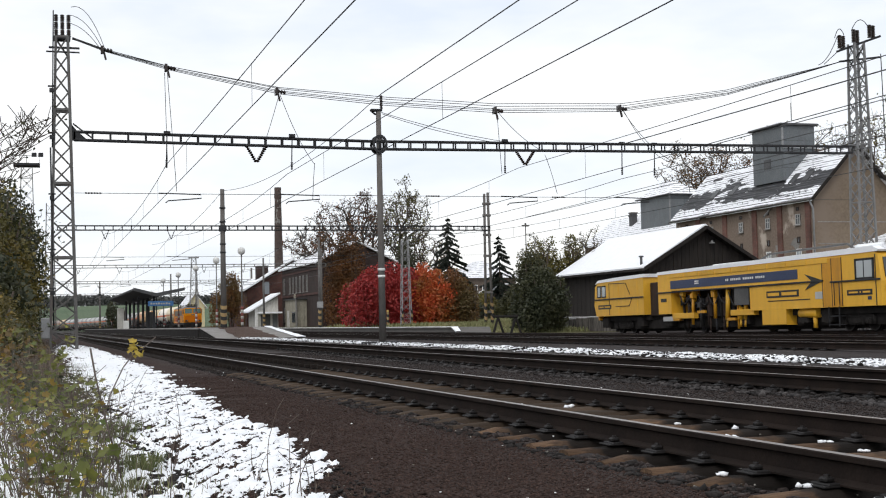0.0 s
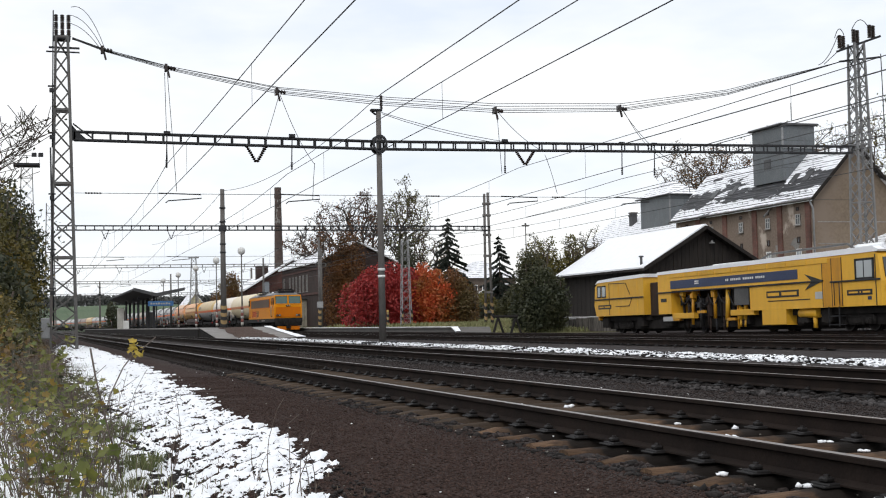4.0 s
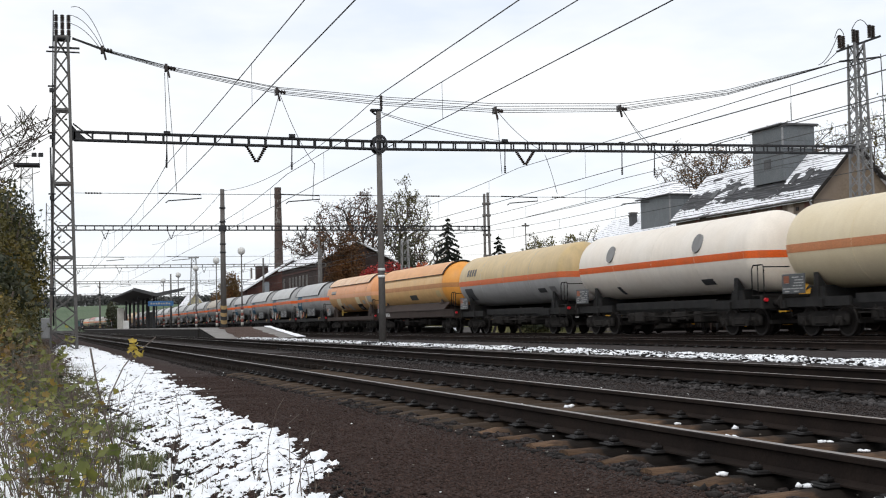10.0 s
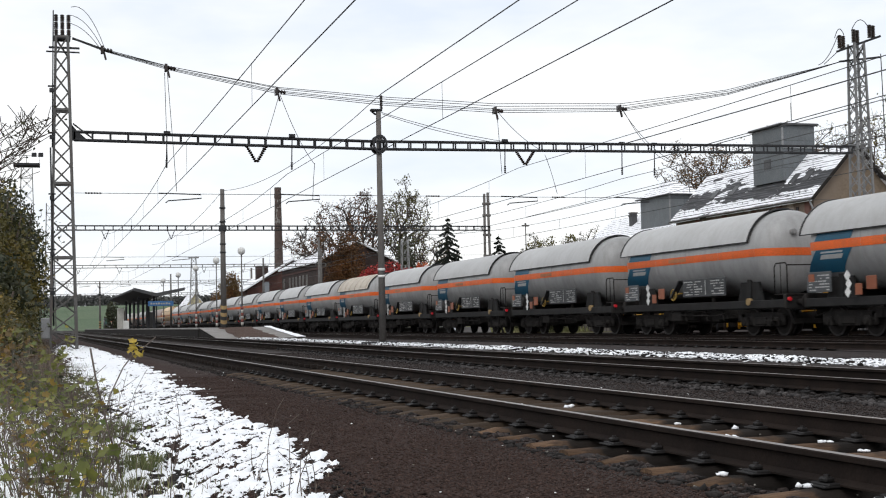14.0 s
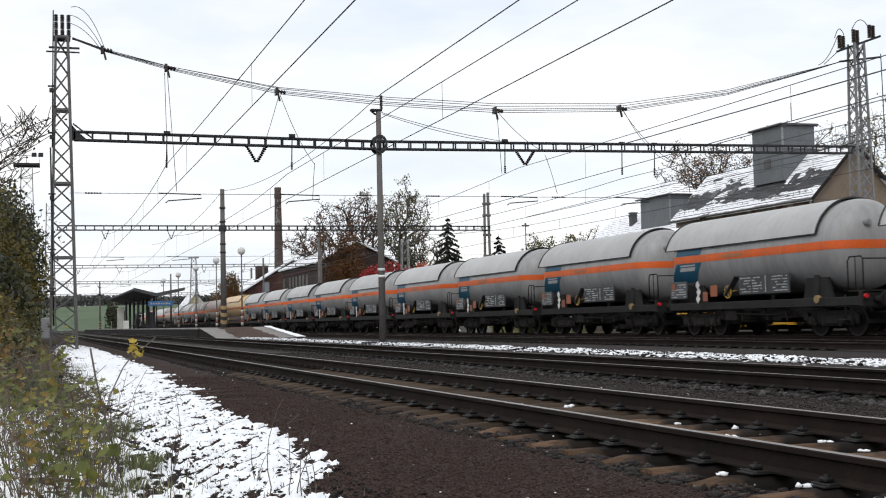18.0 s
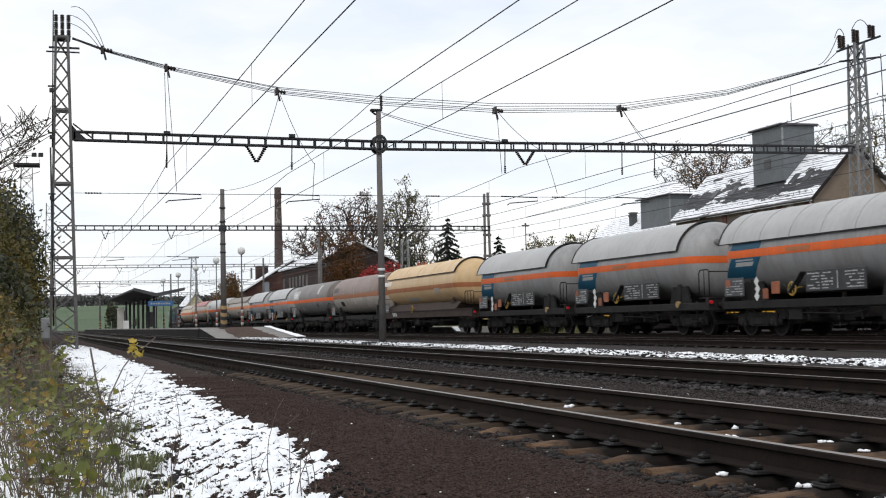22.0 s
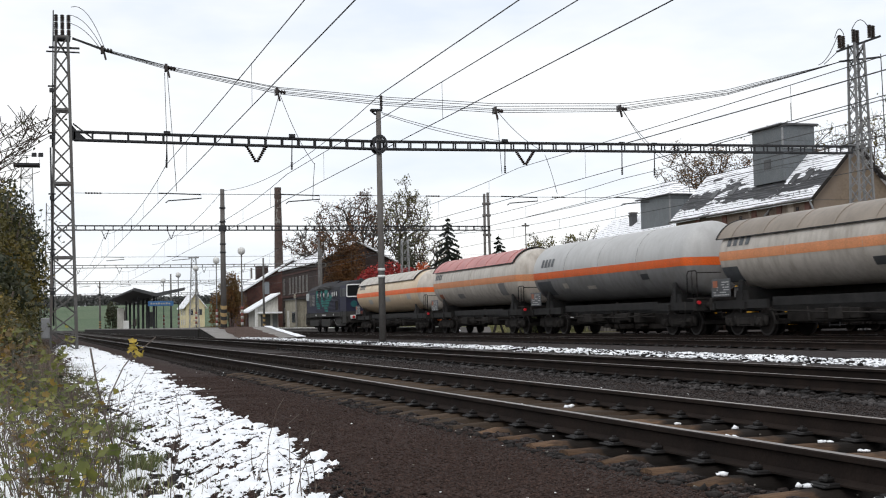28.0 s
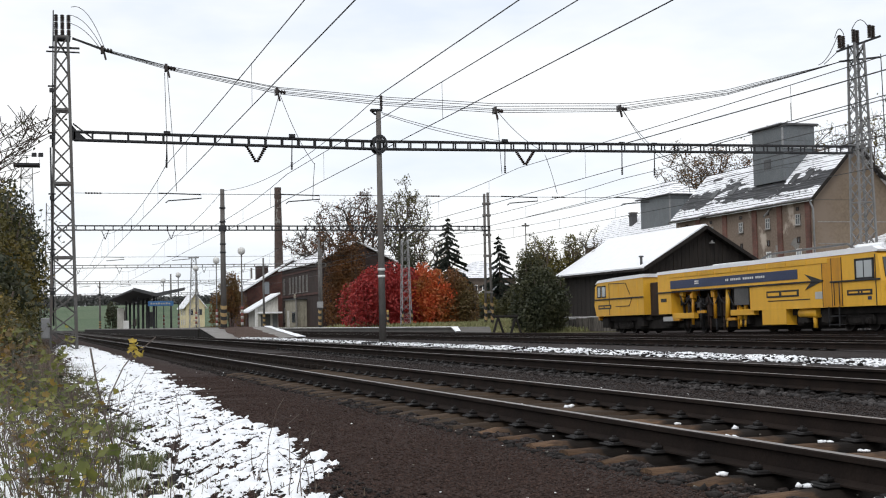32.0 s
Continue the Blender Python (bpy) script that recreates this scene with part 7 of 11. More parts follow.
def electric_loco():
    lo = empty("electric_locomotive", (0, 0, 0), "orange electric locomotive with grey roof and dark window band", "locomotive")
    W, L = 1.45, 15.25
    # body shell: side profile drawn out across, with raked cab ends
    prof = [(0.05, 1.28), (-0.02, 1.75), (-0.04, 2.45), (0.10, 3.52), (L - 0.10, 3.52), (L + 0.04, 2.45), (L + 0.02, 1.75), (L - 0.05, 1.28)]
    sh = Shape()
    for s in (-1, 1):
        v = [(s * (W if z < 2.9 else W - 0.06), y, z) for y, z in prof]
        sh.add(v, [tuple(range(len(v)))])
    n = len(prof)
    for i in range(n):
        a, b = prof[i], prof[(i + 1) % n]
        wa, wb = [W if q[1] < 2.9 else W - 0.06 for q in (a, b)]
        sh.face([(-wa, a[0], a[1]), (wa, a[0], a[1]), (wb, b[0], b[1]), (-wb, b[0], b[1])])
    body = part("body", sh, "loco_orange", lo, "orange painted body shell")
    # ribbed flank
    sh = Shape()
    for k in range(9):
        z = 1.40 + k * 0.105
        sh.prism([(-W - 0.03, z), (-W - 0.03, z + 0.055), (-W + 0.01, z + 0.085), (-W + 0.01, z - 0.01)], "y", 2.75, 13.5)
        sh.prism([(-W - 0.03, z), (-W - 0.03, z + 0.055), (-W + 0.01, z + 0.085), (-W + 0.01, z - 0.01)], "y", 0.12, 0.85)
        sh.prism([(-W - 0.03, z), (-W - 0.03, z + 0.055), (-W + 0.01, z + 0.085), (-W + 0.01, z - 0.01)], "y", 14.75, L - 0.1)
    part("flank_ribs", sh, "loco_orange", body)
    sh = Shape()
    sh.box(-W - 0.035, 2.55, 2.40, -W + 0.0, 13.4, 3.18, 0.01)
    part("window_band", sh, "brown_glass", body, "long brown-tinted window band")
    sh = Shape()
    for a, b in (((2.5, 2.36), (13.45, 2.40)), ((2.5, 3.18), (13.45, 3.22))):
        sh.box(-W - 0.045, a[0], a[1], -W, b[0], b[1], 0.005)
    for y in (2.46, 13.4):
        sh.box(-W - 0.045, y, 2.36, -W, y + 0.05, 3.22, 0.005)
    part("band_frame", sh, "loco_amber", body)
    for y0 in (1.0, 13.98):
        d = part("cab_door", Shape().box(-W - 0.03, y0, 1.42, -W + 0.02, y0 + 0.68, 3.38, 0.015), "loco_orange", body)
        part("door_window", Shape().box(-W - 0.04, y0 + 0.14, 2.62, -W - 0.028, y0 + 0.54, 3.28, 0.01), "dark_glass", d)
        for g in (y0 - 0.06, y0 + 0.74):
            part("grab_rail", Shape().tube([(-W - 0.08, g, 1.5), (-W - 0.08, g, 2.5)], 0.02, 6), "steel_light", d)
        part("door_step", Shape().box(-W - 0.05, y0 + 0.1, 1.44, -W - 0.028, y0 + 0.55, 1.54, 0.005), "underframe", d)
    for y0, y1 in ((0.25, 0.72), (14.78, 15.02)):
        part("cab_side_window", Shape().prism([(y0, 2.62), (y1, 2.62), (y1, 3.28), (y0 + (0.12 if y0 < 1 else 0), 3.28)], "x", -W - 0.03, -W + 0.01), "dark_glass", body)
    # front: windscreens, amber apron, lamps
    rake = (0.10 + 0.04) / (3.52 - 2.45)

    def fy(z):
        return -0.04 + max(0, z - 2.45) * rake
    for x0, x1 in ((-1.28, -0.11), (0.11, 1.28)):
        sh = Shape()
        sh.box(x0 - 0.03, fy(3.0) - 0.035, 2.67, x1 + 0.03, fy(3.0) + 0.04, 2.70, 0.008).box(x0 - 0.03, fy(3.38) - 0.03, 3.38, x1 + 0.03, fy(3.38) + 0.02, 3.41, 0.008)
        for xx in (x0 - 0.03, x1):
            sh.bar((xx + 0.015, fy(2.68) - 0.005, 2.68), (xx + 0.015, fy(3.4) - 0.005, 3.4), 0.03, 0.05)
        part("screen_gasket", sh, "steel_dark", body)
        sh = Shape()
        v = [(x0, fy(2.70) - 0.012, 2.70), (x1, fy(2.70) - 0.012, 2.70), (x1 * 0.985, fy(3.38) - 0.012, 3.38), (x0 * 0.985, fy(3.38) - 0.012, 3.38)]
        sh.add(v + [(p[0], p[1] + 0.05, p[2]) for p in v], [(0, 1, 2, 3), (4, 5, 6, 7), (0, 1, 5, 4), (1, 2, 6, 5), (2, 3, 7, 6), (3, 0, 4, 7)])
        ws = part("windscreen", sh, "teal_glass", body, "green-tinted windscreen pane")
        part("wiper", Shape().bar(((x0 + x1) / 2 - 0.05, fy(2.68) - 0.03, 2.66), ((x0 + x1) / 2 + 0.2, fy(3.15) - 0.03, 3.12), 0.02, 0.015), "black", ws)
    sh = Shape()
    v = [(-1.30, -0.035, 2.36), (1.30, -0.035, 2.36), (1.32, 0.0, 1.38), (-1.32, 0.0, 1.38)]
    sh.add([(p[0], p[1] - 0.012, p[2]) for p in v] + v, [(0, 1, 2, 3), (0, 1, 5, 4), (1, 2, 6, 5), (3, 0, 4, 7)])
    part("front_apron", sh, "loco_amber", body, "darker amber front apron")
    part("centre_lamp", Shape().box(-0.24, -0.10, 2.40, 0.24, -0.03, 2.58, 0.03), "black", body)
    part("centre_lens", Shape().cyl((-0.1, -0.11, 2.49), (-0.1, -0.09, 2.49), 0.06, 12).cyl((0.1, -0.11, 2.49), (0.1, -0.09, 2.49), 0.06, 12), "lamp_mid", body)
    for s in (-1, 1):
        for dx in (0.90, 1.14):
            r = part("lamp_ring", Shape().cyl((s * dx, -0.09, 1.58), (s * dx, 0.02, 1.58), 0.115, 18), "black", body)
            part("lamp_lens", Shape().cyl((s * dx, -0.10, 1.58), (s * dx, -0.088, 1.58), 0.07, 16), "lamp_mid" if dx < 1 else "lamp_dim", r)
    part("handrail", Shape().tube([(-1.2, -0.1, 2.66), (-1.2, -0.12, 2.62), (-0.3, -0.12, 2.62)], 0.016, 6).tube([(0.3, -0.12, 2.62), (1.2, -0.12, 2.62)], 0.016, 6), "loco_amber", body)
    # dark band, buffer beam and plough
    sh = Shape()
    sh.box(-W - 0.02, -0.10, 0.90, W + 0.02, L + 0.1, 1.29, 0.03)
    band = part("frame_band", sh, "sill_grey", lo, "dark grey frame band")
    sh = Shape()
    sh.box(-W - 0.026, 9.1, 1.03, -W - 0.02, 9.35, 1.2)
    part("red_badge", sh, "logo_red", band)
    sh = Shape()
    for k in range(12):
        sh.box(-W - 0.028, 5.2 + k * 0.16, 1.06, -W - 0.021, 5.2 + k * 0.16 + 0.11, 1.13)
    part("number_bars", sh, "dim_white", band)
    sh = Shape()
    for a, b in ((-1.22, -0.22), (0.22, 1.22)):
        sh.prism([(a, 0.52), (b, 0.52), (b * 0.9 if b > 1 else b, 0.17), (a * 0.9 if a < -1 else a, 0.17)], "y", -0.20, -0.12)
    sh.prism([(-0.10, 0.19), (-0.02, 0.25), (-0.02, 0.30), (-0.14, 0.30)], "x", -1.10, 1.10)
    part("snow_plough", sh, "loco_amber", lo, "orange snow plough under the buffers")
    sh = Shape()
    sh.box(-0.28, -0.30, 0.30, 0.22, -0.2, 0.75, 0.03)
    sh.box(-1.4, -0.16, 0.58, 1.4, -0.09, 1.30, 0.02)
    sh.box(-1.2, -0.2, 0.56, 1.2, 0.3, 0.92, 0.02)
    part("buffer_beam", sh, "underframe", lo)
    buffers(lo, -0.1, -1, 1.06)
    buffers(lo, L + 0.1, 1, 1.06)
    # roof
    sh = Shape()
    ze, zt = 3.50, 3.80
    sec = [(-W + 0.02, ze), (-W + 0.10, 3.58), (-0.95, zt), (0.95, zt), (W - 0.10, 3.58), (W - 0.02, ze)]
    ys = [(0.36, 0.18), (0.75, 0.72), (1.3, 1.0), (L - 1.3, 1.0), (L - 0.75, 0.72), (L - 0.36, 0.18)]
    rows = [[(x, y, ze + (z - ze) * k) for x, z in sec] for y, k in ys]
    for a, b in zip(rows, rows[1:]):
        for i in range(len(sec) - 1):
            sh.face([a[i], a[i + 1], b[i + 1], b[i]])
    sh.face(rows[0])
    sh.face(rows[-1])
    roof = part("roof", sh, "loco_roof", lo, "grey sloping roof with hatches")

    def slope(y0, y1, t0, t1, lift):
        p = lambda t: (-W + 0.10 + (W - 0.10 - 0.95) * t - lift * 0.55, 3.58 + (zt - 3.58) * t + lift)
        (xa, za), (xb, zb) = p(t0), p(t1)
        return [(xa, y0, za), (xa, y1, za), (xb, y1, zb), (xb, y0, zb)]
    for y0, y1 in ((2.6, 3.6), (4.0, 5.0), (11.0, 11.9), (12.4, 13.3)):
        sh = Shape()
        v = slope(y0, y1, 0.15, 0.8, 0.015)
        sh.add(v + slope(y0, y1, 0.15, 0.8, -0.02), [(0, 1, 2, 3), (0, 1, 5, 4), (1, 2, 6, 5), (2, 3, 7, 6), (3, 0, 4, 7)])
        part("roof_hatch", sh, "steel_light", roof)
    frame_sh = Shape()
    v = [(-1.42, 5.3, 3.60), (-1.42, 9.4, 3.60), (-0.90, 9.4, 3.93), (-0.90, 5.3, 3.93)]
    frame_sh.add(v + [(p[0] + 0.25, p[1], p[2] - 0.2) for p in v], [(0, 1, 2, 3), (0, 1, 5, 4), (1, 2, 6, 5), (2, 3, 7, 6), (3, 0, 4, 7)])
    lv = part("louvre_housing", frame_sh, "steel_light", roof, "pale louvre housing")
    for k in range(4):
        y = 5.5 + k * 0.98
        sh = Shape()
        q = [(-1.38, y, 3.625), (-1.38, y + 0.78, 3.625), (-0.94, y + 0.78, 3.905), (-0.94, y, 3.905)]
        sh.add([(p[0] - 0.016, p[1], p[2] + 0.016) for p in q], [(0, 1, 2, 3)])
        part("louvre", sh, "underframe", lv)
    pantograph(roof, 1.5)
    pantograph(roof, 12.6)
    part("horn_box", Shape().box(-0.8, 0.75, 3.66, 0.8, 1.7, 3.93, 0.03), "navy_roof", roof)
    part("roof_lamp", Shape().lathe((-0.80, 3.9, 3.80), [(0.11, 0), (0.11, 0.06), (0.08, 0.11), (0.0, 0.13)], 14), "white", roof)
    sh = Shape()
    for y in (3.2, 5.2, 10.0, 11.3):
        insulator(sh, (0.2, y, 3.78), (0.2, y, 4.05), 0.09, 3)
    sh.tube([(0.2, 2.2, 4.05), (0.2, 11.8, 4.05)], 0.02, 6)
    part("roof_busbar", sh, "porcelain", roof)
    # side logo as plain coloured bars
    x = -W - 0.034
    for k, (y, wd, m) in enumerate([(13.0, 0.12, "logo_red"), (12.75, 0.12, "logo_red")] + [(12.32 - i * 0.43, 0.34, "logo_red") for i in range(5)] + [(10.02 - i * 0.42, 0.30, "logo_blue") for i in range(3)]):
        lean = 0.06
        z0, z1 = (1.40, 2.12) if k < 2 or m == "logo_blue" and k == 7 else (1.5, 2.08)
        sh = Shape()
        cells = [(y, 0.075)] if k < 2 else [(y, 0.085), (y - wd + 0.085, 0.085)]
        for ya, wb in cells:
            v = [(x, ya, z0), (x, ya - wb, z0), (x, ya - wb - lean, z1), (x, ya - lean, z1)]
            sh.add(v + [(x + 0.03, p[1], p[2]) for p in v], [(0, 1, 2, 3), (0, 1, 5, 4), (1, 2, 6, 5), (2, 3, 7, 6), (3, 0, 4, 7)])
        if k >= 2:
            ztop = z1 - 0.08
            v = [(x, y - lean * 0.9, ztop), (x, y - wd - lean * 0.9, ztop), (x, y - wd - lean, z1), (x, y - lean, z1)]
            sh.add(v + [(x + 0.03, p[1], p[2]) for p in v], [(0, 1, 2, 3), (0, 1, 5, 4), (1, 2, 6, 5), (2, 3, 7, 6), (3, 0, 4, 7)])
        part("logo_bar", sh, m, body)
    # running gear
    bogie(lo, 3.4, 3.2, 0.61, True)
    bogie(lo, 11.85, 3.2, 0.61, True)
    sh = Shape()
    sh.box(-1.2, 6.3, 0.35, 1.2, 9.0, 0.92, 0.05)
    sh.cyl((-1.1, 5.5, 0.6), (-1.1, 6.2, 0.6), 0.2, 12)
    sh.box(-0.7, 0.8, 0.45, 0.7, L - 0.8, 1.0, 0.05)
    part("underbody", sh, "underframe", lo)
    for y in (1.1, 14.0):
        part("foot_steps", Shape().box(-W, y, 0.82, -W + 0.2, y + 0.5, 0.85).box(-W, y, 0.45, -W + 0.2, y + 0.5, 0.48).bar((-W + 0.02, y, 0.42), (-W + 0.02, y, 0.95), 0.03).bar((-W + 0.02, y + 0.5, 0.42), (-W + 0.02, y + 0.5, 0.95), 0.03), "frame_grey", lo)
    # the body is narrower than the platform's loading gauge and sits a little to the near side
    for ob in lo.children_recursive:
        if ob.name.startswith(("bogie", "wheelset")):
            continue
        if ob.name.startswith(("buffer.", "coupling")) or ob.name == "buffer":
            ob.matrix_basis.translation = (ob.matrix_basis.translation.x * 0.93 - 0.10, ob.matrix_basis.translation.y, ob.matrix_basis.translation.z)
            continue
        for q in ob.data.vertices:
            q.co.x = q.co.x * 0.93 - 0.10
    place(lo, 198.0)


electric_loco()


# ---- dark diesel locomotive at the tail ----
def diesel_loco():
    lo = empty("diesel_locomotive", (0, 0, 0), "weathered dark blue diesel locomotive with teal graphic", "locomotive")
    L, W = 16.9, 1.42
    plan = [(-W, 4.0), (-W, 2.12), (-0.22, 1.12), (0.22, 1.12), (W, 2.12), (W, 4.0)]  # wedge-shaped nose
    sh = Shape()
    sh.box(-W, 4.0, 1.18, W, L - 0.2, 1.56, 0.04)
    sh.prism(plan, "z", 1.18, 1.56)
    sh.box(-W, 2.2, 0.66, -W + 0.3, 3.3, 1.2, 0.04)
    sh.box(-W, L - 0.4, 0.62, W, L - 0.1, 1.2, 0.04)
    frame_ob = part("frame", sh, "frame_grey", lo, "grimy grey frame with steps")
    # body section: curved roof drawn along y
    sec = [(-W, 1.56), (-W, 3.2), (-W + 0.10, 3.46), (-W + 0.42, 3.76), (-0.55, 3.92), (0.55, 3.92), (W - 0.42, 3.76), (W - 0.10, 3.46), (W, 3.2), (W, 1.56)]
    sh = Shape()
    for i in range(len(sec) - 1):
        a, b = sec[i], sec[i + 1]
        mi = 1 if min(a[1], b[1]) >= 3.2 else 0
        sh.face([(a[0], 3.9, a[1]), (b[0], 3.9, b[1]), (b[0], 14.6, b[1]), (a[0], 14.6, a[1])], False, mi)
    body = part("engine_body", sh, ["navy", "navy_roof"], lo, "dark blue engine body")

    def cab(y_in, y_out, sgn, name):
        sh = Shape()
        k = 0.45
        rows = [(y_in, 1.0, 0.0), (y_out - sgn * k, 0.985, -0.10), (y_out, 0.9, -0.42)]
        low = [(-W, 1.56), (-W, 2.55)]
        # side walls and rounded nose
        ring = lambda y, s, d: [(x * s, y, 1.56 if z <= 1.56 else (z if z < 2.6 else z + d * (z - 2.5) / 1.5)) for x, z in sec]
        rr = [ring(*q) for q in rows]
        for a, b in zip(rr, rr[1:]):
            for i in range(len(sec) - 1):
                sh.face([a[i], a[i + 1], b[i + 1], b[i]], False, 1 if min(sec[i][1], sec[i + 1][1]) >= 3.2 else 0)
        sh.face(rr[-1])
        return part(name, sh, ["navy", "navy_roof"], lo, "dark blue rounded cab")
    def nose(pull, narrow, z):
        return [(x * narrow, min(y + pull, 3.95) if y < 3.9 else y, z) for x, y in plan]
    sh = Shape()
    levels = [nose(0.0, 1.0, 1.56), nose(-0.02, 1.0, 2.2), nose(-0.10, 1.0, 3.2), nose(-0.06, 0.97, 3.52), nose(0.16, 0.80, 3.74), nose(0.55, 0.42, 3.88), nose(1.2, 0.05, 3.915)]
    for a, b in zip(levels, levels[1:]):
        for k in range(len(plan) - 1):
            sh.face([a[k], a[k + 1], b[k + 1], b[k]], False, 1 if a[k][2] >= 3.5 else 0)
    c1 = part("front_cab", sh, ["navy", "navy_roof"], lo, "dark blue wedge-nosed cab")
    c2 = cab(14.6, 16.75, 1, "rear_cab")
    # two big windscreens in white surrounds, angled back on either side of the nose
    for sg in (-1, 1):
        def on(u, z):
            return Vector((sg * (1.40 - 1.14 * u), 2.06 - 0.95 * u - 0.085 - 0.08 * (z - 2.2), z))
        rim = [on(0.0, 2.70), on(0.0, 3.46), on(0.06, 3.52), on(0.94, 3.52), on(1.0, 3.46), on(1.0, 2.70), on(0.94, 2.64), on(0.06, 2.64)]
        sh = Shape()
        for p, q in zip(rim, rim[1:] + rim[:1]):
            sh.bar(p, q, 0.075, 0.085)
        part("window_frame", sh, "white", c1, "white window surround")
        back = Vector((sg * 0.02, 0.06, 0))
        pane = [on(0.02, 2.67), on(0.98, 2.67), on(0.98, 3.49), on(0.02, 3.49)]
        part("windscreen", Shape().add(pane + [p + back for p in pane], [(0, 1, 2, 3), (4, 5, 6, 7), (0, 1, 5, 4), (1, 2, 6, 5), (2, 3, 7, 6), (3, 0, 4, 7)]), "cab_dark", c1, "dark windscreen")
    for y0, y1 in ((2.30, 3.20), (3.44, 4.00)):
        part("cab_side_window", Shape().box(-W - 0.02, y0, 2.66, -W + 0.02, y1, 3.28, 0.02), "plate", c1)
    for k in range(3):
        part("rear_window", Shape().box(-W - 0.015 + (0.02 if k else 0), 15.35 + k * 0.42, 2.62, -W + 0.03, 15.68 + k * 0.42, 3.22, 0.02), "bright_glass", c2, "rear cab window with the bright sky painted in")
    sh = Shape()
    for dx in (-0.35, 0.35):
        sh.cyl((dx, 1.28, 3.76), (dx, 1.75, 3.82), 0.17, 16)
    part("roof_headlamp", sh, "navy_roof", c1)
    part("lamp_lens", Shape().cyl((-0.35, 1.265, 3.76), (-0.35, 1.282, 3.76), 0.14, 16).cyl((0.35, 1.265, 3.76), (0.35, 1.282, 3.76), 0.14, 16), "plate", c1)
    for s in (-1, 1):
        part("tail_lamp", Shape().box(s * 1.18 - 0.2, 0.80, 1.0, s * 1.18 + 0.2, 0.98, 1.28, 0.02), "white", lo)
        part("tail_lens", Shape().cyl((s * 1.18, 0.775, 1.14), (s * 1.18, 0.802, 1.14), 0.1, 14), "lamp_red", lo, "red tail lamp")
    part("number_bars", Shape().box(-0.95, 0.90, 1.36, -0.25, 0.99, 1.56), "dim_red", lo)
    part("buffer_beam", Shape().box(-1.38, 0.98, 0.70, 1.38, 1.22, 1.32, 0.03).prism([(-1.3, 1.2), (1.3, 1.2), (1.3, 2.2), (-1.3, 2.2)], "z", 0.8, 1.18), "underframe", lo)
    # roof radiator with long louvre
    sh = Shape()
    sh.prism([(-1.2, 3.58), (-0.72, 3.99), (0.72, 3.99), (1.2, 3.58)], "y", 7.1, 12.7)
    rd = part("radiator_housing", sh, "navy_roof", body)
    for k in range(3):
        z = 3.36 + k * 0.11
        part("louvre_slat", Shape().box(-W - 0.05, 7.1, z, -W + 0.12, 12.6, z + 0.035), "steel", body)
    for y in (8.2, 9.4, 10.6):
        part("roof_vent", Shape().cyl((-0.5, y, 3.97), (-0.5, y, 4.07), 0.06, 8), "navy_roof", rd)
    part("exhaust", Shape().box(-0.3, 13.2, 3.85, 0.3, 13.6, 4.06, 0.03), "navy_roof", body)
    # grilles on the flank
    for y0 in (13.0, 14.1):
        g = part("grille_frame", Shape().box(-W - 0.02, y0, 2.12, -W + 0.01, y0 + 0.95, 3.08, 0.01), "black", body)
        for k in range(8):
            part("grille_slat", Shape().box(-W - 0.05, y0 + 0.04, 2.16 + k * 0.115, -W - 0.015, y0 + 0.91, 2.20 + k * 0.115), "steel_light" if y0 < 13.5 else "steel", g)
    for k in range(11):
        z = 1.7 + k * 0.1
        part("flank_rib", Shape().prism([(-W - 0.025, z), (-W - 0.025, z + 0.03), (-W, z + 0.05), (-W, z - 0.02)], "y", 4.2, 12.8), "navy", body)
    # round windows
    for y in (5.0, 5.75, 6.45, 7.9, 9.45, 10.65, 11.65):
        rw = part("round_window", Shape().cyl((-W - 0.045, y, 2.92), (-W + 0.01, y, 2.92), 0.25, 20), "frame_grey", body)
        part("porthole_glass", Shape().cyl((-W - 0.05, y, 2.92), (-W - 0.044, y, 2.92), 0.20, 20), "dark_glass", rw)
    part("air_grille", Shape().box(-W - 0.04, 4.62, 1.71, -W + 0.01, 5.5, 2.4, 0.02), "underframe", body)
    # teal graphic: painted on the ribs row by row, so that dark lines stay between
    def in_graphic(y, z):
        def ell(cy, cz, ry, rz):
            return ((y - cy) / ry) ** 2 + ((z - cz) / rz) ** 2 < 1
        if ell(11.45, 2.75, 1.05, 0.95) and not ell(11.05, 2.98, 0.85, 0.72) and z > 1.88 and y > 11.0:
            return True
        if ell(9.05, 2.72, 1.62, 0.92) and not ell(9.35, 2.98, 0.95, 0.50) and 1.95 < z < 2.95:
            return True
        if ell(10.2, 3.0, 0.62, 0.40) and not ell(9.85, 3.0, 0.42, 0.34) and y > 9.8:
            return True
        if ell(8.7, 3.0, 0.95, 0.34) and not ell(8.35, 2.78, 0.62, 0.22) and y < 9.4:
            return True
        if 1.62 < z < 1.98 and 8.2 + (z - 1.6) * 0.5 < y < 9.15 + (z - 1.6) * 0.9:
            return True
        return abs(z - 2.62 - 0.22 * (7.4 - y)) < 0.10 + 0.10 * (y - 6.3) and 6.4 < y < 7.6 and z < 2.9

    for k in range(34):
        z0 = 1.62 + k * 0.05
        sh, start = Shape(), None
        if k % 4 == 3 and z0 < 2.7:
            continue
        for i in range(241):
            y = 6.3 + i * 0.03
            inside = i < 240 and in_graphic(y, z0 + 0.025)
            if inside and start is None:
                start = y
            if not inside and start is not None:
                sh.box(-W - 0.032, start, z0, -W - 0.005, y, z0 + 0.0505)
                start = None
        if sh.v:
            part("graphic_stroke", sh, "teal", body, "teal painted brush strokes")
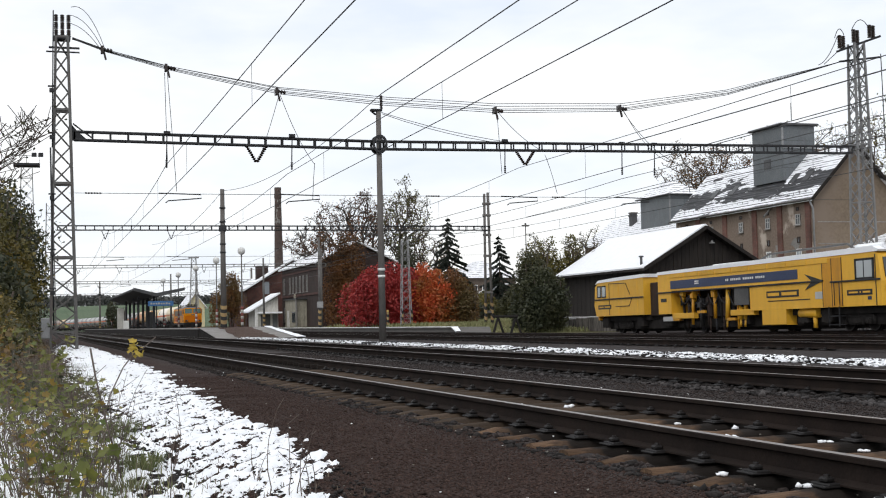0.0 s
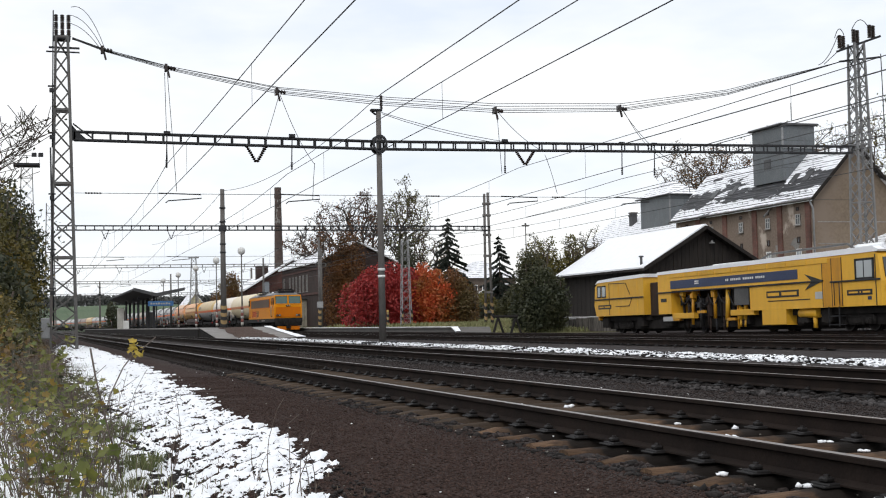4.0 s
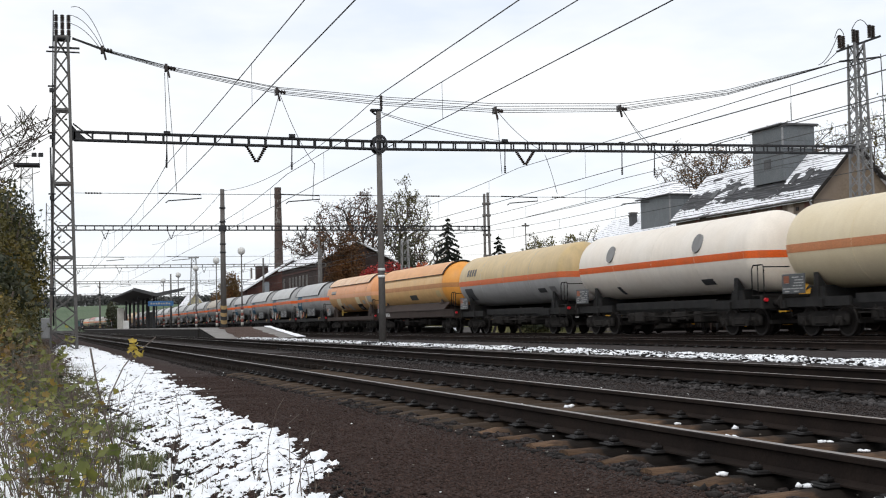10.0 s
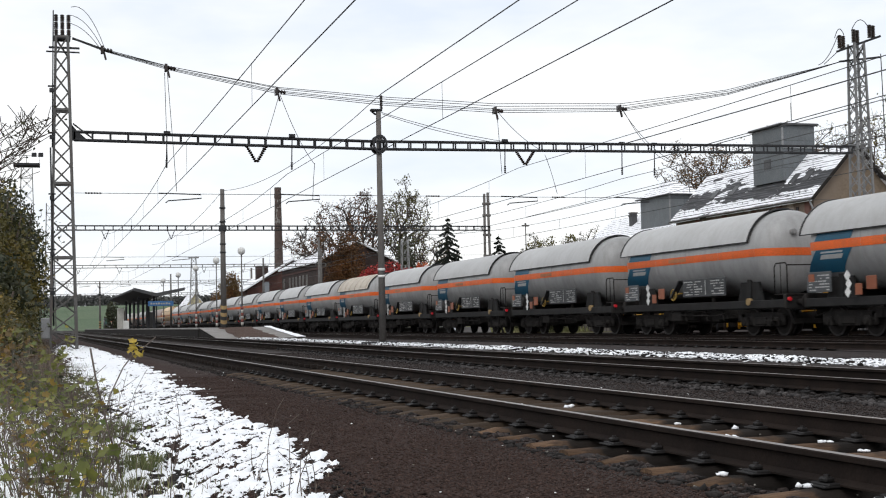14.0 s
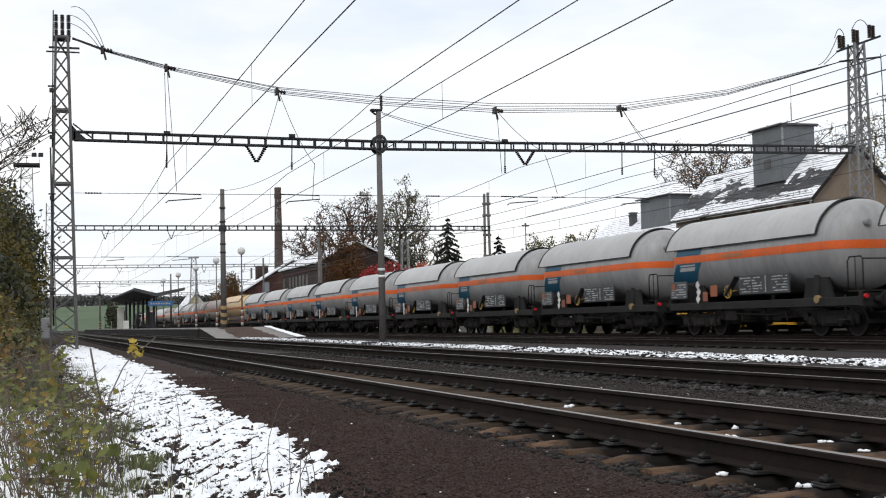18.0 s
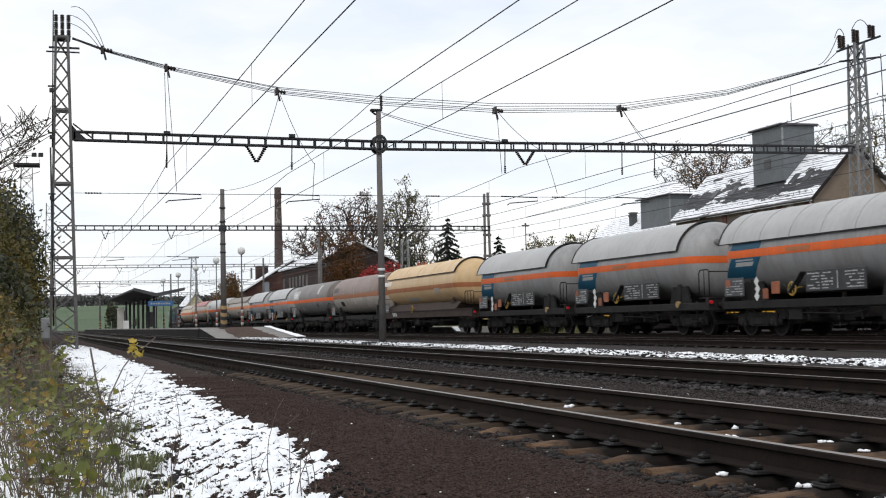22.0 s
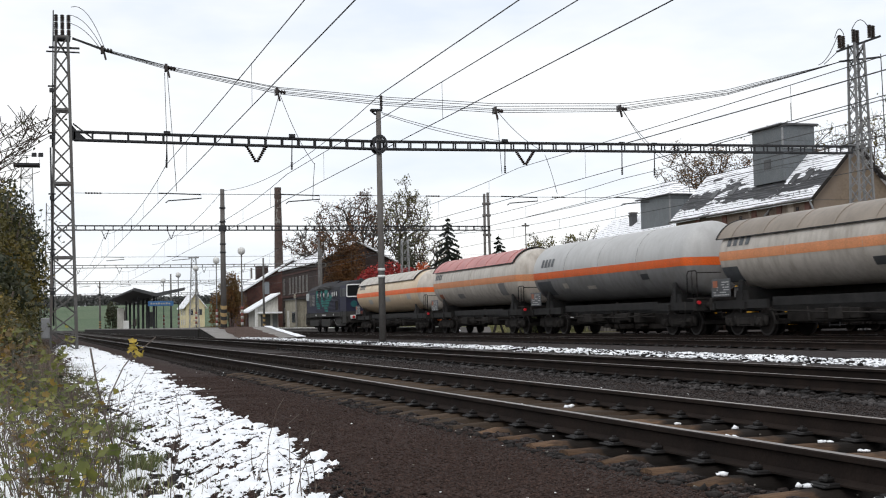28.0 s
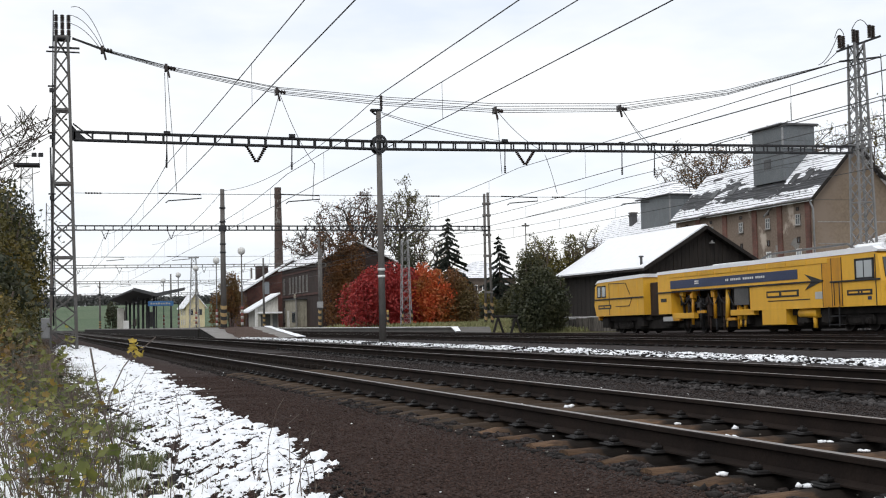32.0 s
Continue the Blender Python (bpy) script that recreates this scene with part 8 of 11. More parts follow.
    part("emblem", Shape().cyl((-0.96, 1.60, 2.1), (-0.90, 1.70, 2.1), 0.24, 18), "teal_dim", c1)
    for k in range(4):
        x = -0.60 + k * 0.12
        part("lettering_bar", Shape().bar((x, 1.335 - k * 0.1, 2.08), (x, 1.335 - k * 0.1, 2.26), 0.06, 0.06), "dim_white", c1)
    # gear
    bogie(lo, 3.6, 2.4, 0.5, True)
    bogie(lo, 13.4, 2.4, 0.5, True)
    part("fuel_tank", Shape().box(-1.35, 7.9, 0.42, 1.35, 11.0, 1.05, 0.06), "frame_grey", lo, "grey fuel tank")
    part("air_tank", Shape().cyl((-1.15, 11.1, 0.75), (-1.15, 12.0, 0.75), 0.24, 14), "underframe", lo)
    part("air_tank", Shape().cyl((-1.15, 6.9, 0.75), (-1.15, 7.7, 0.75), 0.22, 14), "underframe", lo)
    part("underbody", Shape().box(-0.75, 1.4, 0.4, 0.75, L - 0.8, 1.25, 0.05).box(-1.2, 5.2, 0.6, -0.7, 7.0, 1.2, 0.03).box(-1.3, 2.0, 0.75, -1.0, 6.2, 1.2, 0.05).box(-1.3, 10.9, 0.75, -1.0, 15.9, 1.2, 0.05), "underframe", lo)
    for ya, yb in ((2.3, 5.9), (11.9, 15.6)):
        part("bogie_side", Shape().prism([(ya, 0.98), (ya + 0.25, 0.52), (yb - 0.3, 0.46), (yb, 0.7), (yb, 0.98)], "x", -1.34, -1.22), "frame_grey", lo, "grimy grey bogie side frame")
    part("brake_pipe", Shape().tube([(-1.38, 6.3, 1.0), (-1.38, 5.6, 0.62), (-1.38, 4.6, 0.55), (-1.38, 3.8, 0.9)], 0.02, 6), "steel", lo)
    for y in (3.3, 15.4):
        part("foot_steps", Shape().box(-W - 0.02, y, 0.5, -W + 0.2, y + 0.5, 0.54).box(-W - 0.02, y, 0.85, -W + 0.2, y + 0.5, 0.89).bar((-W, y, 0.48), (-W, y, 1.6), 0.04).bar((-W, y + 0.5, 0.48), (-W, y + 0.5, 1.6), 0.04), "frame_grey", lo)
    part("data_bars", Shape().box(-W - 0.01, 9.0, 1.3, -W, 10.4, 1.4).box(-W - 0.01, 6.2, 1.3, -W, 6.5, 1.42).box(-W - 0.01, 12.4, 1.3, -W, 12.9, 1.42), "dim_white", frame_ob)
    buffers(lo, 1.0, -1, 1.06)
    buffers(lo, L - 0.2, 1, 1.06)
    place(lo, 630.8)


diesel_loco()


# ---- station side: buildings ----
M.update({
    "brick_dark": brick_mat("sooty_brick", (0.075, 0.036, 0.028), (0.045, 0.024, 0.020), (0.035, 0.028, 0.025)),
    "brick_red": brick_mat("red_brick", (0.17, 0.055, 0.040), (0.12, 0.040, 0.032), (0.10, 0.08, 0.07)),
    "brick_chimney": brick_mat("chimney_brick", (0.13, 0.075, 0.060), (0.095, 0.060, 0.050), (0.13, 0.115, 0.105)),
    "brick_pier": brick_mat("pier_brick", (0.26, 0.10, 0.075), (0.20, 0.08, 0.06), (0.16, 0.12, 0.10)),
    "slab_weathered": two_tone("weathered_slab_concrete", (0.21, 0.19, 0.17), (0.045, 0.040, 0.036), 1.6, 0.42, 0.60, 0.9, (2.5, 2.5, 0.5)),
    "plaster_brown": two_tone("peeling_brown_plaster", (0.27, 0.205, 0.16), (0.46, 0.39, 0.33), 0.45, 0.56, 0.63, 0.9, (1, 1, 0.7), 0.4, 6.0),
    "plaster_gable": two_tone("ochre_gable_plaster", (0.25, 0.19, 0.135), (0.20, 0.155, 0.12), 0.35, 0.45, 0.6, 0.9, (1, 1, 1), 0.3, 5.0),
    "plaster_yellow": surface("pale_yellow_plaster", (0.52, 0.45, 0.27), (0.58, 0.52, 0.34), 0.9, 0, 0.6, 8, 0.1),
    "plaster_white": surface("whitewashed_plaster", (0.52, 0.51, 0.47), (0.62, 0.61, 0.57), 0.9, 0, 0.7, 8, 0.1, (0.32, 0.29, 0.25), 0.5),
    "plaster_cream": surface("cream_plaster", (0.26, 0.24, 0.19), (0.33, 0.31, 0.25), 0.9, 0, 0.7, 8, 0.1, (0.13, 0.11, 0.085), 0.7),
    "plaster_stained": surface("stained_brown_plaster", (0.10, 0.078, 0.062), (0.16, 0.128, 0.105), 0.9, 0, 0.5, 8, 0.1),
    "plaster_grey": surface("grey_plaster", (0.20, 0.19, 0.18), (0.27, 0.26, 0.24), 0.9, 0, 0.7, 8, 0.1),
    "slate_snow": mill_slates("slates_under_melting_snow"),
    "snow_lines": snowy_tiles("snowy_slates", 0.8, 0.24, 0.30, (1.0, 0.3, 2.0), 0.26),
    "dark_wood": surface("tarred_boards", (0.010, 0.008, 0.007), (0.020, 0.015, 0.012), 0.85, 0, 1.2, 30, 0.4, stretch=(6, 6, 0.4)),
    "tin": surface("blue_grey_sheet_metal", (0.125, 0.14, 0.15), (0.165, 0.18, 0.19), 0.5, 0.25, 0.8, 12, 0.06, (0.12, 0.12, 0.12), 0.5),
    "tin_dark": surface("dark_sheet_metal", (0.06, 0.062, 0.065), (0.09, 0.09, 0.092), 0.5, 0.3, 0.8, 12, 0.06),
    "window_dark": glass_mat("dim_window_glass", (0.035, 0.04, 0.045), 0.12),
    # pale twin of the dim glass: the sky's reflection is in its base colour
    "window_pale": glass_mat("pale_reflecting_glass", (0.30, 0.33, 0.36), 0.2),
    "globe": surface("opal_globe", (0.62, 0.62, 0.60), (0.70, 0.70, 0.68), 0.3, 0, 2, 20, 0, rnd=0),
    "bark": surface("tree_bark", (0.050, 0.038, 0.030), (0.085, 0.066, 0.052), 0.9, 0, 3, 25, 0.5, stretch=(1, 1, 0.3)),
    "twig": surface("twig_bark", (0.085, 0.066, 0.056), (0.15, 0.122, 0.104), 0.9, 0, 5, 40, 0.2),
    "signblue": surface("station_sign_blue", (0.03, 0.10, 0.24), (0.035, 0.12, 0.27), 0.4, 0, 2, 20, 0),
    "station_grey": surface("shelter_panel_grey", (0.06, 0.06, 0.06), (0.10, 0.097, 0.094), 0.7, 0, 1, 20, 0.05),
})


def roof_slabs(name, parent, x0, x1, xr, ze0, ze1, zr, y0, y1, mat, over=0.35, thick=0.16, names=("roof_slope", "roof_slope")):
    """Two roof slopes with thickness, ridge along y."""
    for nm, (xe, ze) in zip(names, ((x0 - over, ze0 - over * (zr - ze0) / (xr - x0)), (x1 + over, ze1 - over * (zr - ze1) / (x1 - xr)))):
        sh = Shape()
        v = [(xe, y0 - over, ze), (xe, y1 + over, ze), (xr, y1 + over, zr), (xr, y0 - over, zr)]
        w = [(p[0], p[1], p[2] - thick) for p in v]
        sh.add(v + w, [(0, 1, 2, 3), (7, 6, 5, 4), (0, 4, 5, 1), (1, 5, 6, 2), (2, 6, 7, 3), (3, 7, 4, 0)])
        part(nm, sh, mat, parent)


def gable_walls(parent, x0, x1, xr, zb, ze0, ze1, zr, y0, y1, side_mat, gable_mat):
    part("side_wall", Shape().box(x0, y0, zb, x0 + 0.35, y1, ze0), side_mat, parent)
    part("side_wall", Shape().box(x1 - 0.35, y0, zb, x1, y1, ze1), side_mat, parent)
    for y in (y0, y1 - 0.35):
        part("gable_wall", Shape().prism([(x0 + 0.003, zb), (x1 - 0.003, zb), (x1 - 0.003, ze1), (xr, zr - 0.08), (x0 + 0.003, ze0)], "y", y - 0.004, y + 0.35), gable_mat, parent)


def side_window(parent, x, y, z, w, h, frame="white", glass="window_dark", bars=1, sill=True):
    """A framed window in a wall that faces the tracks (towards lower x)."""
    win = part("window", Shape().box(x - 0.03, y - w / 2, z, x + 0.02, y + w / 2, z + h), glass, parent)
    sh = Shape()
    t = 0.07
    for a in (y - w / 2, y + w / 2 - t):
        sh.box(x - 0.07, a, z, x, a + t, z + h)
    for b in (z, z + h - t):
        sh.box(x - 0.066, y - w / 2, b, x, y + w / 2, b + t)
    for k in range(bars):
        c = y - w / 2 + w * (k + 1) / (bars + 1)
        sh.box(x - 0.06, c - 0.025, z, x, c + 0.025, z + h)
    sh.box(x - 0.058, y - w / 2, z + h * 0.6, x, y + w / 2, z + h * 0.6 + 0.05)
    part("window_frame", sh, frame, win)
    if sill:
        part("window_sill", Shape().box(x - 0.16, y - w / 2 - 0.08, z - 0.08, x + 0.02, y + w / 2 + 0.08, z), "concrete", win)
    return win


def mill():
    m = empty("grain_mill", (0, 0, 0), "old brown plastered mill with snow-patched slate roof", "building")
    x0, x1, xr, y0, y1 = 61.0, 69.0, 64.95, 89.3, 112.8
    gable_walls(m, x0, x1, xr, -0.2, 10.45, 10.4, 14.5, y0, y1, "plaster_brown", "plaster_gable")
    roof_slabs("roof", m, x0, x1, xr, 10.55, 10.5, 14.65, y0, y1, "slate_snow", 0.5, 0.2)
    # brick piers between the window bays
    for y in (90.1, 94.3, 98.3, 103.4, 108.4):
        part("brick_pier", Shape().box(x0 - 0.12, y - 0.35, -0.2, x0 + 0.02, y + 0.35, 10.25), "brick_pier", m)
    part("cornice", Shape().box(x0 - 0.2, y0, 9.95, x0 + 0.01, y1, 10.4), "brick_dark", m)
    for y in (91.6, 96.2, 100.6, 105.9, 110.6):
        side_window(m, x0, y, 8.05, 0.70, 0.92, "dim_white", "window_dark", 1)
        side_window(m, x0, y, 6.55, 0.4, 0.5, "sill_brown", "window_dark", 0, False)
        side_window(m, x0, y, 4.6, 0.75, 1.45, "white", "window_pale", 1)
        rs = random.Random(int(y * 10))
        for _ in range(3):  # flaked patches of pale render
            a, c, w, h = y + rs.uniform(-1.3, 1.3), rs.uniform(3.6, 6.6), rs.uniform(0.3, 0.8), rs.uniform(0.3, 0.9)
            poly = [(a + w * q * math.cos(k * 0.785), c + h * q * math.sin(k * 0.785)) for k, q in enumerate([rs.uniform(0.35, 1.0) for _ in range(8)])]
            part("flaked_patch", Shape().prism(poly, "x", x0 - 0.008, x0 + 0.01), "plaster_grey", m)
        side_window(m, x0, y, 9.25, 0.4, 0.32, "sill_brown", "window_dark", 0, False)
    for xe, ze in ((60.5, 9.98), (69.5, 9.93)):
        part("barge_board", Shape().bar((xe, y0 - 0.52, ze - 0.05), (xr, y0 - 0.52, 14.55), 0.08, 0.26), "dark_wood", m)
    # rainwater goods
    part("gutter", Shape().cyl((x0 - 0.58, y0 - 0.5, 10.0), (x0 - 0.58, y1 + 0.4, 10.0), 0.09, 8), "steel", m)
    part("downpipe", Shape().tube([(x0 - 0.56, y0 - 0.2, 9.95), (x0 - 0.15, y0 - 0.1, 9.2), (x0 - 0.15, y0 - 0.1, 0)], 0.08, 8), "steel_light", m)
    # sheet-metal elevator tower on the ridge
    sh = Shape()
    sh.box(62.4, 95.7, 12.3, 65.7, 100.5, 17.15)
    t = part("elevator_tower", sh, "tin", m, "blue-grey sheet-metal elevator tower")
    part("tower_roof", Shape().box(62.1, 95.4, 17.15, 66.0, 100.8, 17.32, 0.03), "tin_dark", t)
    part("tower_roof_snow", Shape().box(62.15, 95.45, 17.32, 65.95, 100.75, 17.38, 0.02), "snow", t)
    part("tower_ledge", Shape().box(62.42, 95.35, 15.15, 65.9, 95.69, 15.27, 0.02), "snow", t)
    part("corner_strip", Shape().box(62.36, 95.62, 15.2, 62.5, 95.76, 17.15), "steel_light", t)
    for z in (13.4, 14.6, 15.8):
        part("sheet_seam", Shape().box(62.385, 95.7, z, 62.42, 100.5, z + 0.03).box(62.4, 95.685, z, 65.7, 95.72, z + 0.03), "tin_dark", t)
    part("tower_window", Shape().box(62.37, 97.6, 13.5, 62.41, 98.7, 14.4), "tin_dark", t)
    part("lightning_rod", Shape().cyl((63.6, 96, 17.3), (63.6, 96, 19.2), 0.025, 6), "steel", t)
    # brown stair head behind the tower, and a snow guard above the eave
    part("stair_head", Shape().box(65.72, 95.72, 12.6, 68.0, 99.8, 15.1), "plaster_gable", m)
    for k in range(26):
        y = y0 + 0.2 + k * 0.9
        part("snow_guard", Shape().bar((61.05, y, 10.66), (61.0, y, 10.84), 0.03, 0.03).bar((61.02, y, 10.8), (61.02, y + 0.86, 10.8), 0.025, 0.025), "tin_dark", m)
    for y in (92.0, 94.0, 104.0, 107.5):
        sh = Shape()
        k = (14.65 - 10.55) / (64.95 - 61.0)
        xa = 62.3
        za = 10.55 + (xa - 61) * k
        v = [(xa, y, za + 0.06), (xa, y + 0.9, za + 0.06), (xa + 0.8, y + 0.9, za + 0.06 + 0.8 * k), (xa + 0.8, y, za + 0.06 + 0.8 * k)]
        sh.add(v + [(p[0], p[1], p[2] - 0.1) for p in v], [(0, 1, 2, 3), (0, 1, 5, 4), (1, 2, 6, 5), (2, 3, 7, 6), (3, 0, 4, 7)])
        part("skylight", sh, "tin_dark", m)
    part("conveyor_pipe", Shape().cyl((60.8, 95.5, 9.7), (58.9, 93.5, 8.9), 0.09, 8), "steel", m)
    for z in (6.3, 8.1):
        part("gable_band", Shape().box(x0 + 0.3, y0 - 0.03, z, x1 - 0.3, y0 + 0.01, z + 0.07), "plaster_grey", m)
    part("gable_lean_to", Shape().prism([(61.4, 3.2), (69.0, 3.2), (69.0, 7.4), (61.4, 4.9)], "y", y0 - 2.2, y0 - 0.02), "plaster_grey", m)
    part("lean_to_roof", Shape().prism([(61.2, 4.85), (69.2, 7.45), (69.2, 7.6), (61.2, 5.0)], "y", y0 - 2.5, y0 - 0.01), "snow_lines", m)
    # lower range behind with its pointed turret
    b = empty("mill_annex", (0, 0, 0), "lower mill range with snowy roof and pointed sheet-metal turret", "building")
    gable_walls(b, 61.5, 69, 65.2, -0.2, 9.2, 9.2, 12.0, 113.6, 136, "plaster_brown", "plaster_gable")
    roof_slabs("roof", b, 61.5, 69, 65.2, 9.2, 9.2, 12.1, 113.6, 136, "snow_lines", 0.3, 0.2)
    tt = part("turret", Shape().box(62.6, 117.0, 9.5, 66.2, 123.6, 13.3), "tin", b, "blue-grey sheet-metal turret")
    sh = Shape()
    v = [(62.2, 116.6, 13.3), (66.6, 116.6, 13.3), (66.6, 124.0, 13.3), (62.2, 124.0, 13.3), (64.4, 119.6, 15.0), (64.4, 121.0, 15.0)]
    sh.add(v, [(0, 1, 4), (1, 2, 5, 4), (2, 3, 5), (3, 0, 4, 5), (3, 2, 1, 0)])
    part("turret_roof", sh, "snow_lines", tt)
    part("turret_eave", Shape().box(62.15, 116.55, 13.2, 66.65, 124.05, 13.29), "tin_dark", tt)
    part("turret_corner", Shape().box(62.55, 116.94, 9.6, 62.68, 117.06, 13.2), "steel_light", tt)
    part("finial", Shape().cyl((64.4, 119.6, 15), (64.4, 119.6, 15.4), 0.05, 6).cyl((64.4, 121.0, 15), (64.4, 121.0, 15.4), 0.05, 6), "tin_dark", tt)
    c = part("chimney", Shape().box(63.5, 127.5, 10.5, 64.1, 128.3, 12.2), "tin_dark", b)
    part("chimney_rim", Shape().box(63.44, 127.44, 11.85, 64.16, 128.36, 11.97), "plate", c)
    part("chimney_cap", Shape().box(63.42, 127.42, 12.2, 64.18, 128.38, 12.32), "concrete", c)


mill()


def goods_shed():
    s = empty("goods_shed", (0, 0, 0), "dark tarred wooden goods shed with thick snow on its roof", "shed")
    x0, x1, xr, y0, y1 = 37.4, 45.2, 41.4, 73.0, 86.6
    part("plinth", Shape().box(x0 - 0.1, y0 + 0.05, -0.5, x1, y1, 0.8), "concrete", s)
    n = 26
    for k in range(n):
        xa = x0 + (x1 - x0) * k / n
        xb = x0 + (x1 - x0) * (k + 1) / n - 0.02
        zt = lambda x: 6.25 - abs(x - xr) * (2.4 / 4.0)
        part("gable_board", Shape().prism([(xa, 0.8), (xb, 0.8), (xb, zt(xb)), (xa, zt(xa))], "y", y0 + 0.012 * (k % 2), y0 + 0.08), "dark_wood", s)
    for k in range(36):
        ya = y0 + 0.1 + (y1 - y0 - 0.1) * k / 36
        part("wall_board", Shape().box(x0 + 0.012 * (k % 2), ya, 0.8, x0 + 0.07, ya + (y1 - y0) / 36 - 0.02, 3.95), "dark_wood", s)
    part("back_wall", Shape().box(x1 - 0.1, y0, 0.8, x1, y1, 4.2), "dark_wood", s)
    part("far_gable", Shape().prism([(x0, 0.8), (x1, 0.8), (x1, 4.0), (xr, 6.2), (x0, 4.0)], "y", y1 - 0.1, y1), "dark_wood", s)
    roof_slabs("roof", s, x0, x1, xr, 4.05, 4.1, 6.45, y0, y1, "dark_wood", 0.55, 0.12)
    roof_slabs("roof_snow", s, x0, x1, xr, 4.17, 4.22, 6.60, y0 + 0.12, y1, "snow", 0.5, 0.10, ("roof_snow", "roof_snow"))
    part("barge_board", Shape().bar((x0 - 0.55, y0 - 0.56, 3.72), (xr, y0 - 0.56, 6.38), 0.05, 0.22).bar((x1 + 0.5, y0 - 0.56, 3.80), (xr, y0 - 0.56, 6.38), 0.05, 0.22), "dark_wood", s)
    part("shed_lamp", Shape().lathe((41.9, y0 - 0.25, 5.3), [(0.04, 0.24), (0.06, 0.16), (0.19, 0.06), (0.19, 0.02), (0.0, 0.0)], 14), "steel_mid", s, "small grey lamp under the gable")
    part("roof_vent", Shape().cyl((37.2, 73.6, 3.9), (37.2, 73.6, 4.55), 0.09, 8).box(37.08, 73.48, 4.5, 37.32, 73.72, 4.6), "tin_dark", s)
    for k in range(9):
        part("ramp_slab", Shape().box(35.2, 71.0 + k * 1.75, -0.5, 37.2, 72.72 + k * 1.75, 0.72 - 0.05 * (k % 3), 0.03), "slab_weathered", s, "weathered, streaked loading ramp slab")
        part("ramp_snow", Shape().box(35.3, 71.1 + k * 1.75, 0.72 - 0.05 * (k % 3), 37.1, 72.5 + k * 1.75, 0.75 - 0.05 * (k % 3), 0.01), "snow", s)


goods_shed()


def depot():
    d = empty("brick_depot", (0, 0, 0), "two-storey sooty brick station depot with snowy roof", "building")
    x0, x1, xr, y0, y1 = 33.9, 43.6, 38.8, 155.5, 180.5
    gable_walls(d, x0, x1, xr, 0, 8.55, 8.5, 10.95, y0, y1, "brick_dark", "brick_dark")
    roof_slabs("roof", d, x0, x1, xr, 8.7, 8.65, 11.1, y0, y1, "snow_lines", 0.5, 0.2)
    for k in range(6):
        y = 162.9 + k * 2.31
        side_window(d, x0, y, 4.9, 0.95, 2.2, "plaster_grey", "window_dark", 1)
    side_window(d, x0, 178.6, 4.9, 0.9, 2.2, "plaster_grey", "window_dark", 1)
    side_window(d, x0, 174.5, 1.0, 1.0, 2.0, "plaster_grey", "window_dark", 1)
    side_window(d, x0, 178.4, 1.0, 1.0, 2.0, "plaster_grey", "window_dark", 1)
    part("string_course", Shape().box(x0 - 0.12, y0, 4.4, x0, y1, 4.65).box(x0 - 0.12, y0, 7.5, x0, y1, 7.7), "brick_red", d)
    part("wall_plaque", Shape().cyl((x0 - 0.2, 170.6, 4.25), (x0 - 0.02, 170.6, 4.25), 0.55, 16), "plaster_cream", d)
    k = empty("track_kiosk", (0, 0, 0), "small cream plastered kiosk against the brick depot", "kiosk")
    part("kiosk_wall", Shape().box(32.6, 163.4, 0.2, 33.9, 171.6, 3.9), "plaster_cream", k)
    part("kiosk_roof", Shape().box(32.4, 163.1, 3.9, 33.9, 171.9, 4.05), "tin_dark", k)
    part("kiosk_window", Shape().box(32.54, 164.6, 0.9, 32.62, 166.6, 2.3), "window_dark", k)
    part("kiosk_door", Shape().box(32.54, 168.6, 0.3, 32.62, 170.2, 2.5), "plaster_white", k)
    part("kiosk_post", Shape().box(32.4, 163.2, 0.2, 32.6, 163.5, 3.9), "plaster_grey", k)
    # red brick house behind
    r = empty("brick_house", (0, 0, 0), "red brick house with snow-covered gable roof", "house")
    gable_walls(r, 29.7, 44, 36.6, 0, 6.1, 6.1, 10.2, 186, 204, "brick_red", "brick_red")
    roof_slabs("roof", r, 29.7, 44, 36.6, 6.2, 6.2, 10.4, 186, 204, "snow", 0.5, 0.22)
    part("gable_window", Shape().box(32.0, 185.94, 5.2, 33.0, 186.0, 7.0), "window_pale", r)
    part("chimney", Shape().box(31.8, 190, 7.5, 33.6, 191, 9.6), "brick_dark", r)
    # white lean-to with a snowy roof
    w = empty("white_lean_to", (0, 0, 0), "whitewashed lean-to with steep snowy roof", "shed")
    part("walls", Shape().prism([(28.6, 0.2), (31.7, 0.2), (31.7, 4.5), (28.6, 2.9)], "y", 172, 178), "plaster_white", w)
    part("roof", Shape().prism([(27.5, 2.35), (31.9, 4.85), (31.9, 5.05), (27.5, 2.55)], "y", 171.4, 178.5), "snow", w)
    part("porch_roof", Shape().box(28.9, 170.5, 2.2, 32.0, 172, 2.42), "snow", w)
    part("garage_door", Shape().box(29.3, 171.94, 0.25, 30.6, 172.0, 2.1), "station_grey", w)
    part("shed_door", Shape().box(30.9, 171.94, 0.25, 31.6, 172.0, 2.1), "tin", w)
    part("corner_post", Shape().box(28.5, 171.8, 0.2, 28.85, 172.02, 2.9), "white", w)
    # chimney stack
    c = empty("factory_chimney", (34.95, 188.5, 0), "tall round brick factory chimney, weathered at the top", "chimney")
    part("stack", Shape().lathe((0, 0, 0), [(0.82, 0), (0.50, 19.6), (0.56, 19.8), (0.56, 20.3), (0.50, 20.5), (0.52, 21.3), (0.36, 21.3), (0.36, 20.6)], 20, smooth=False), "brick_chimney", c)
    rs = random.Random(12)
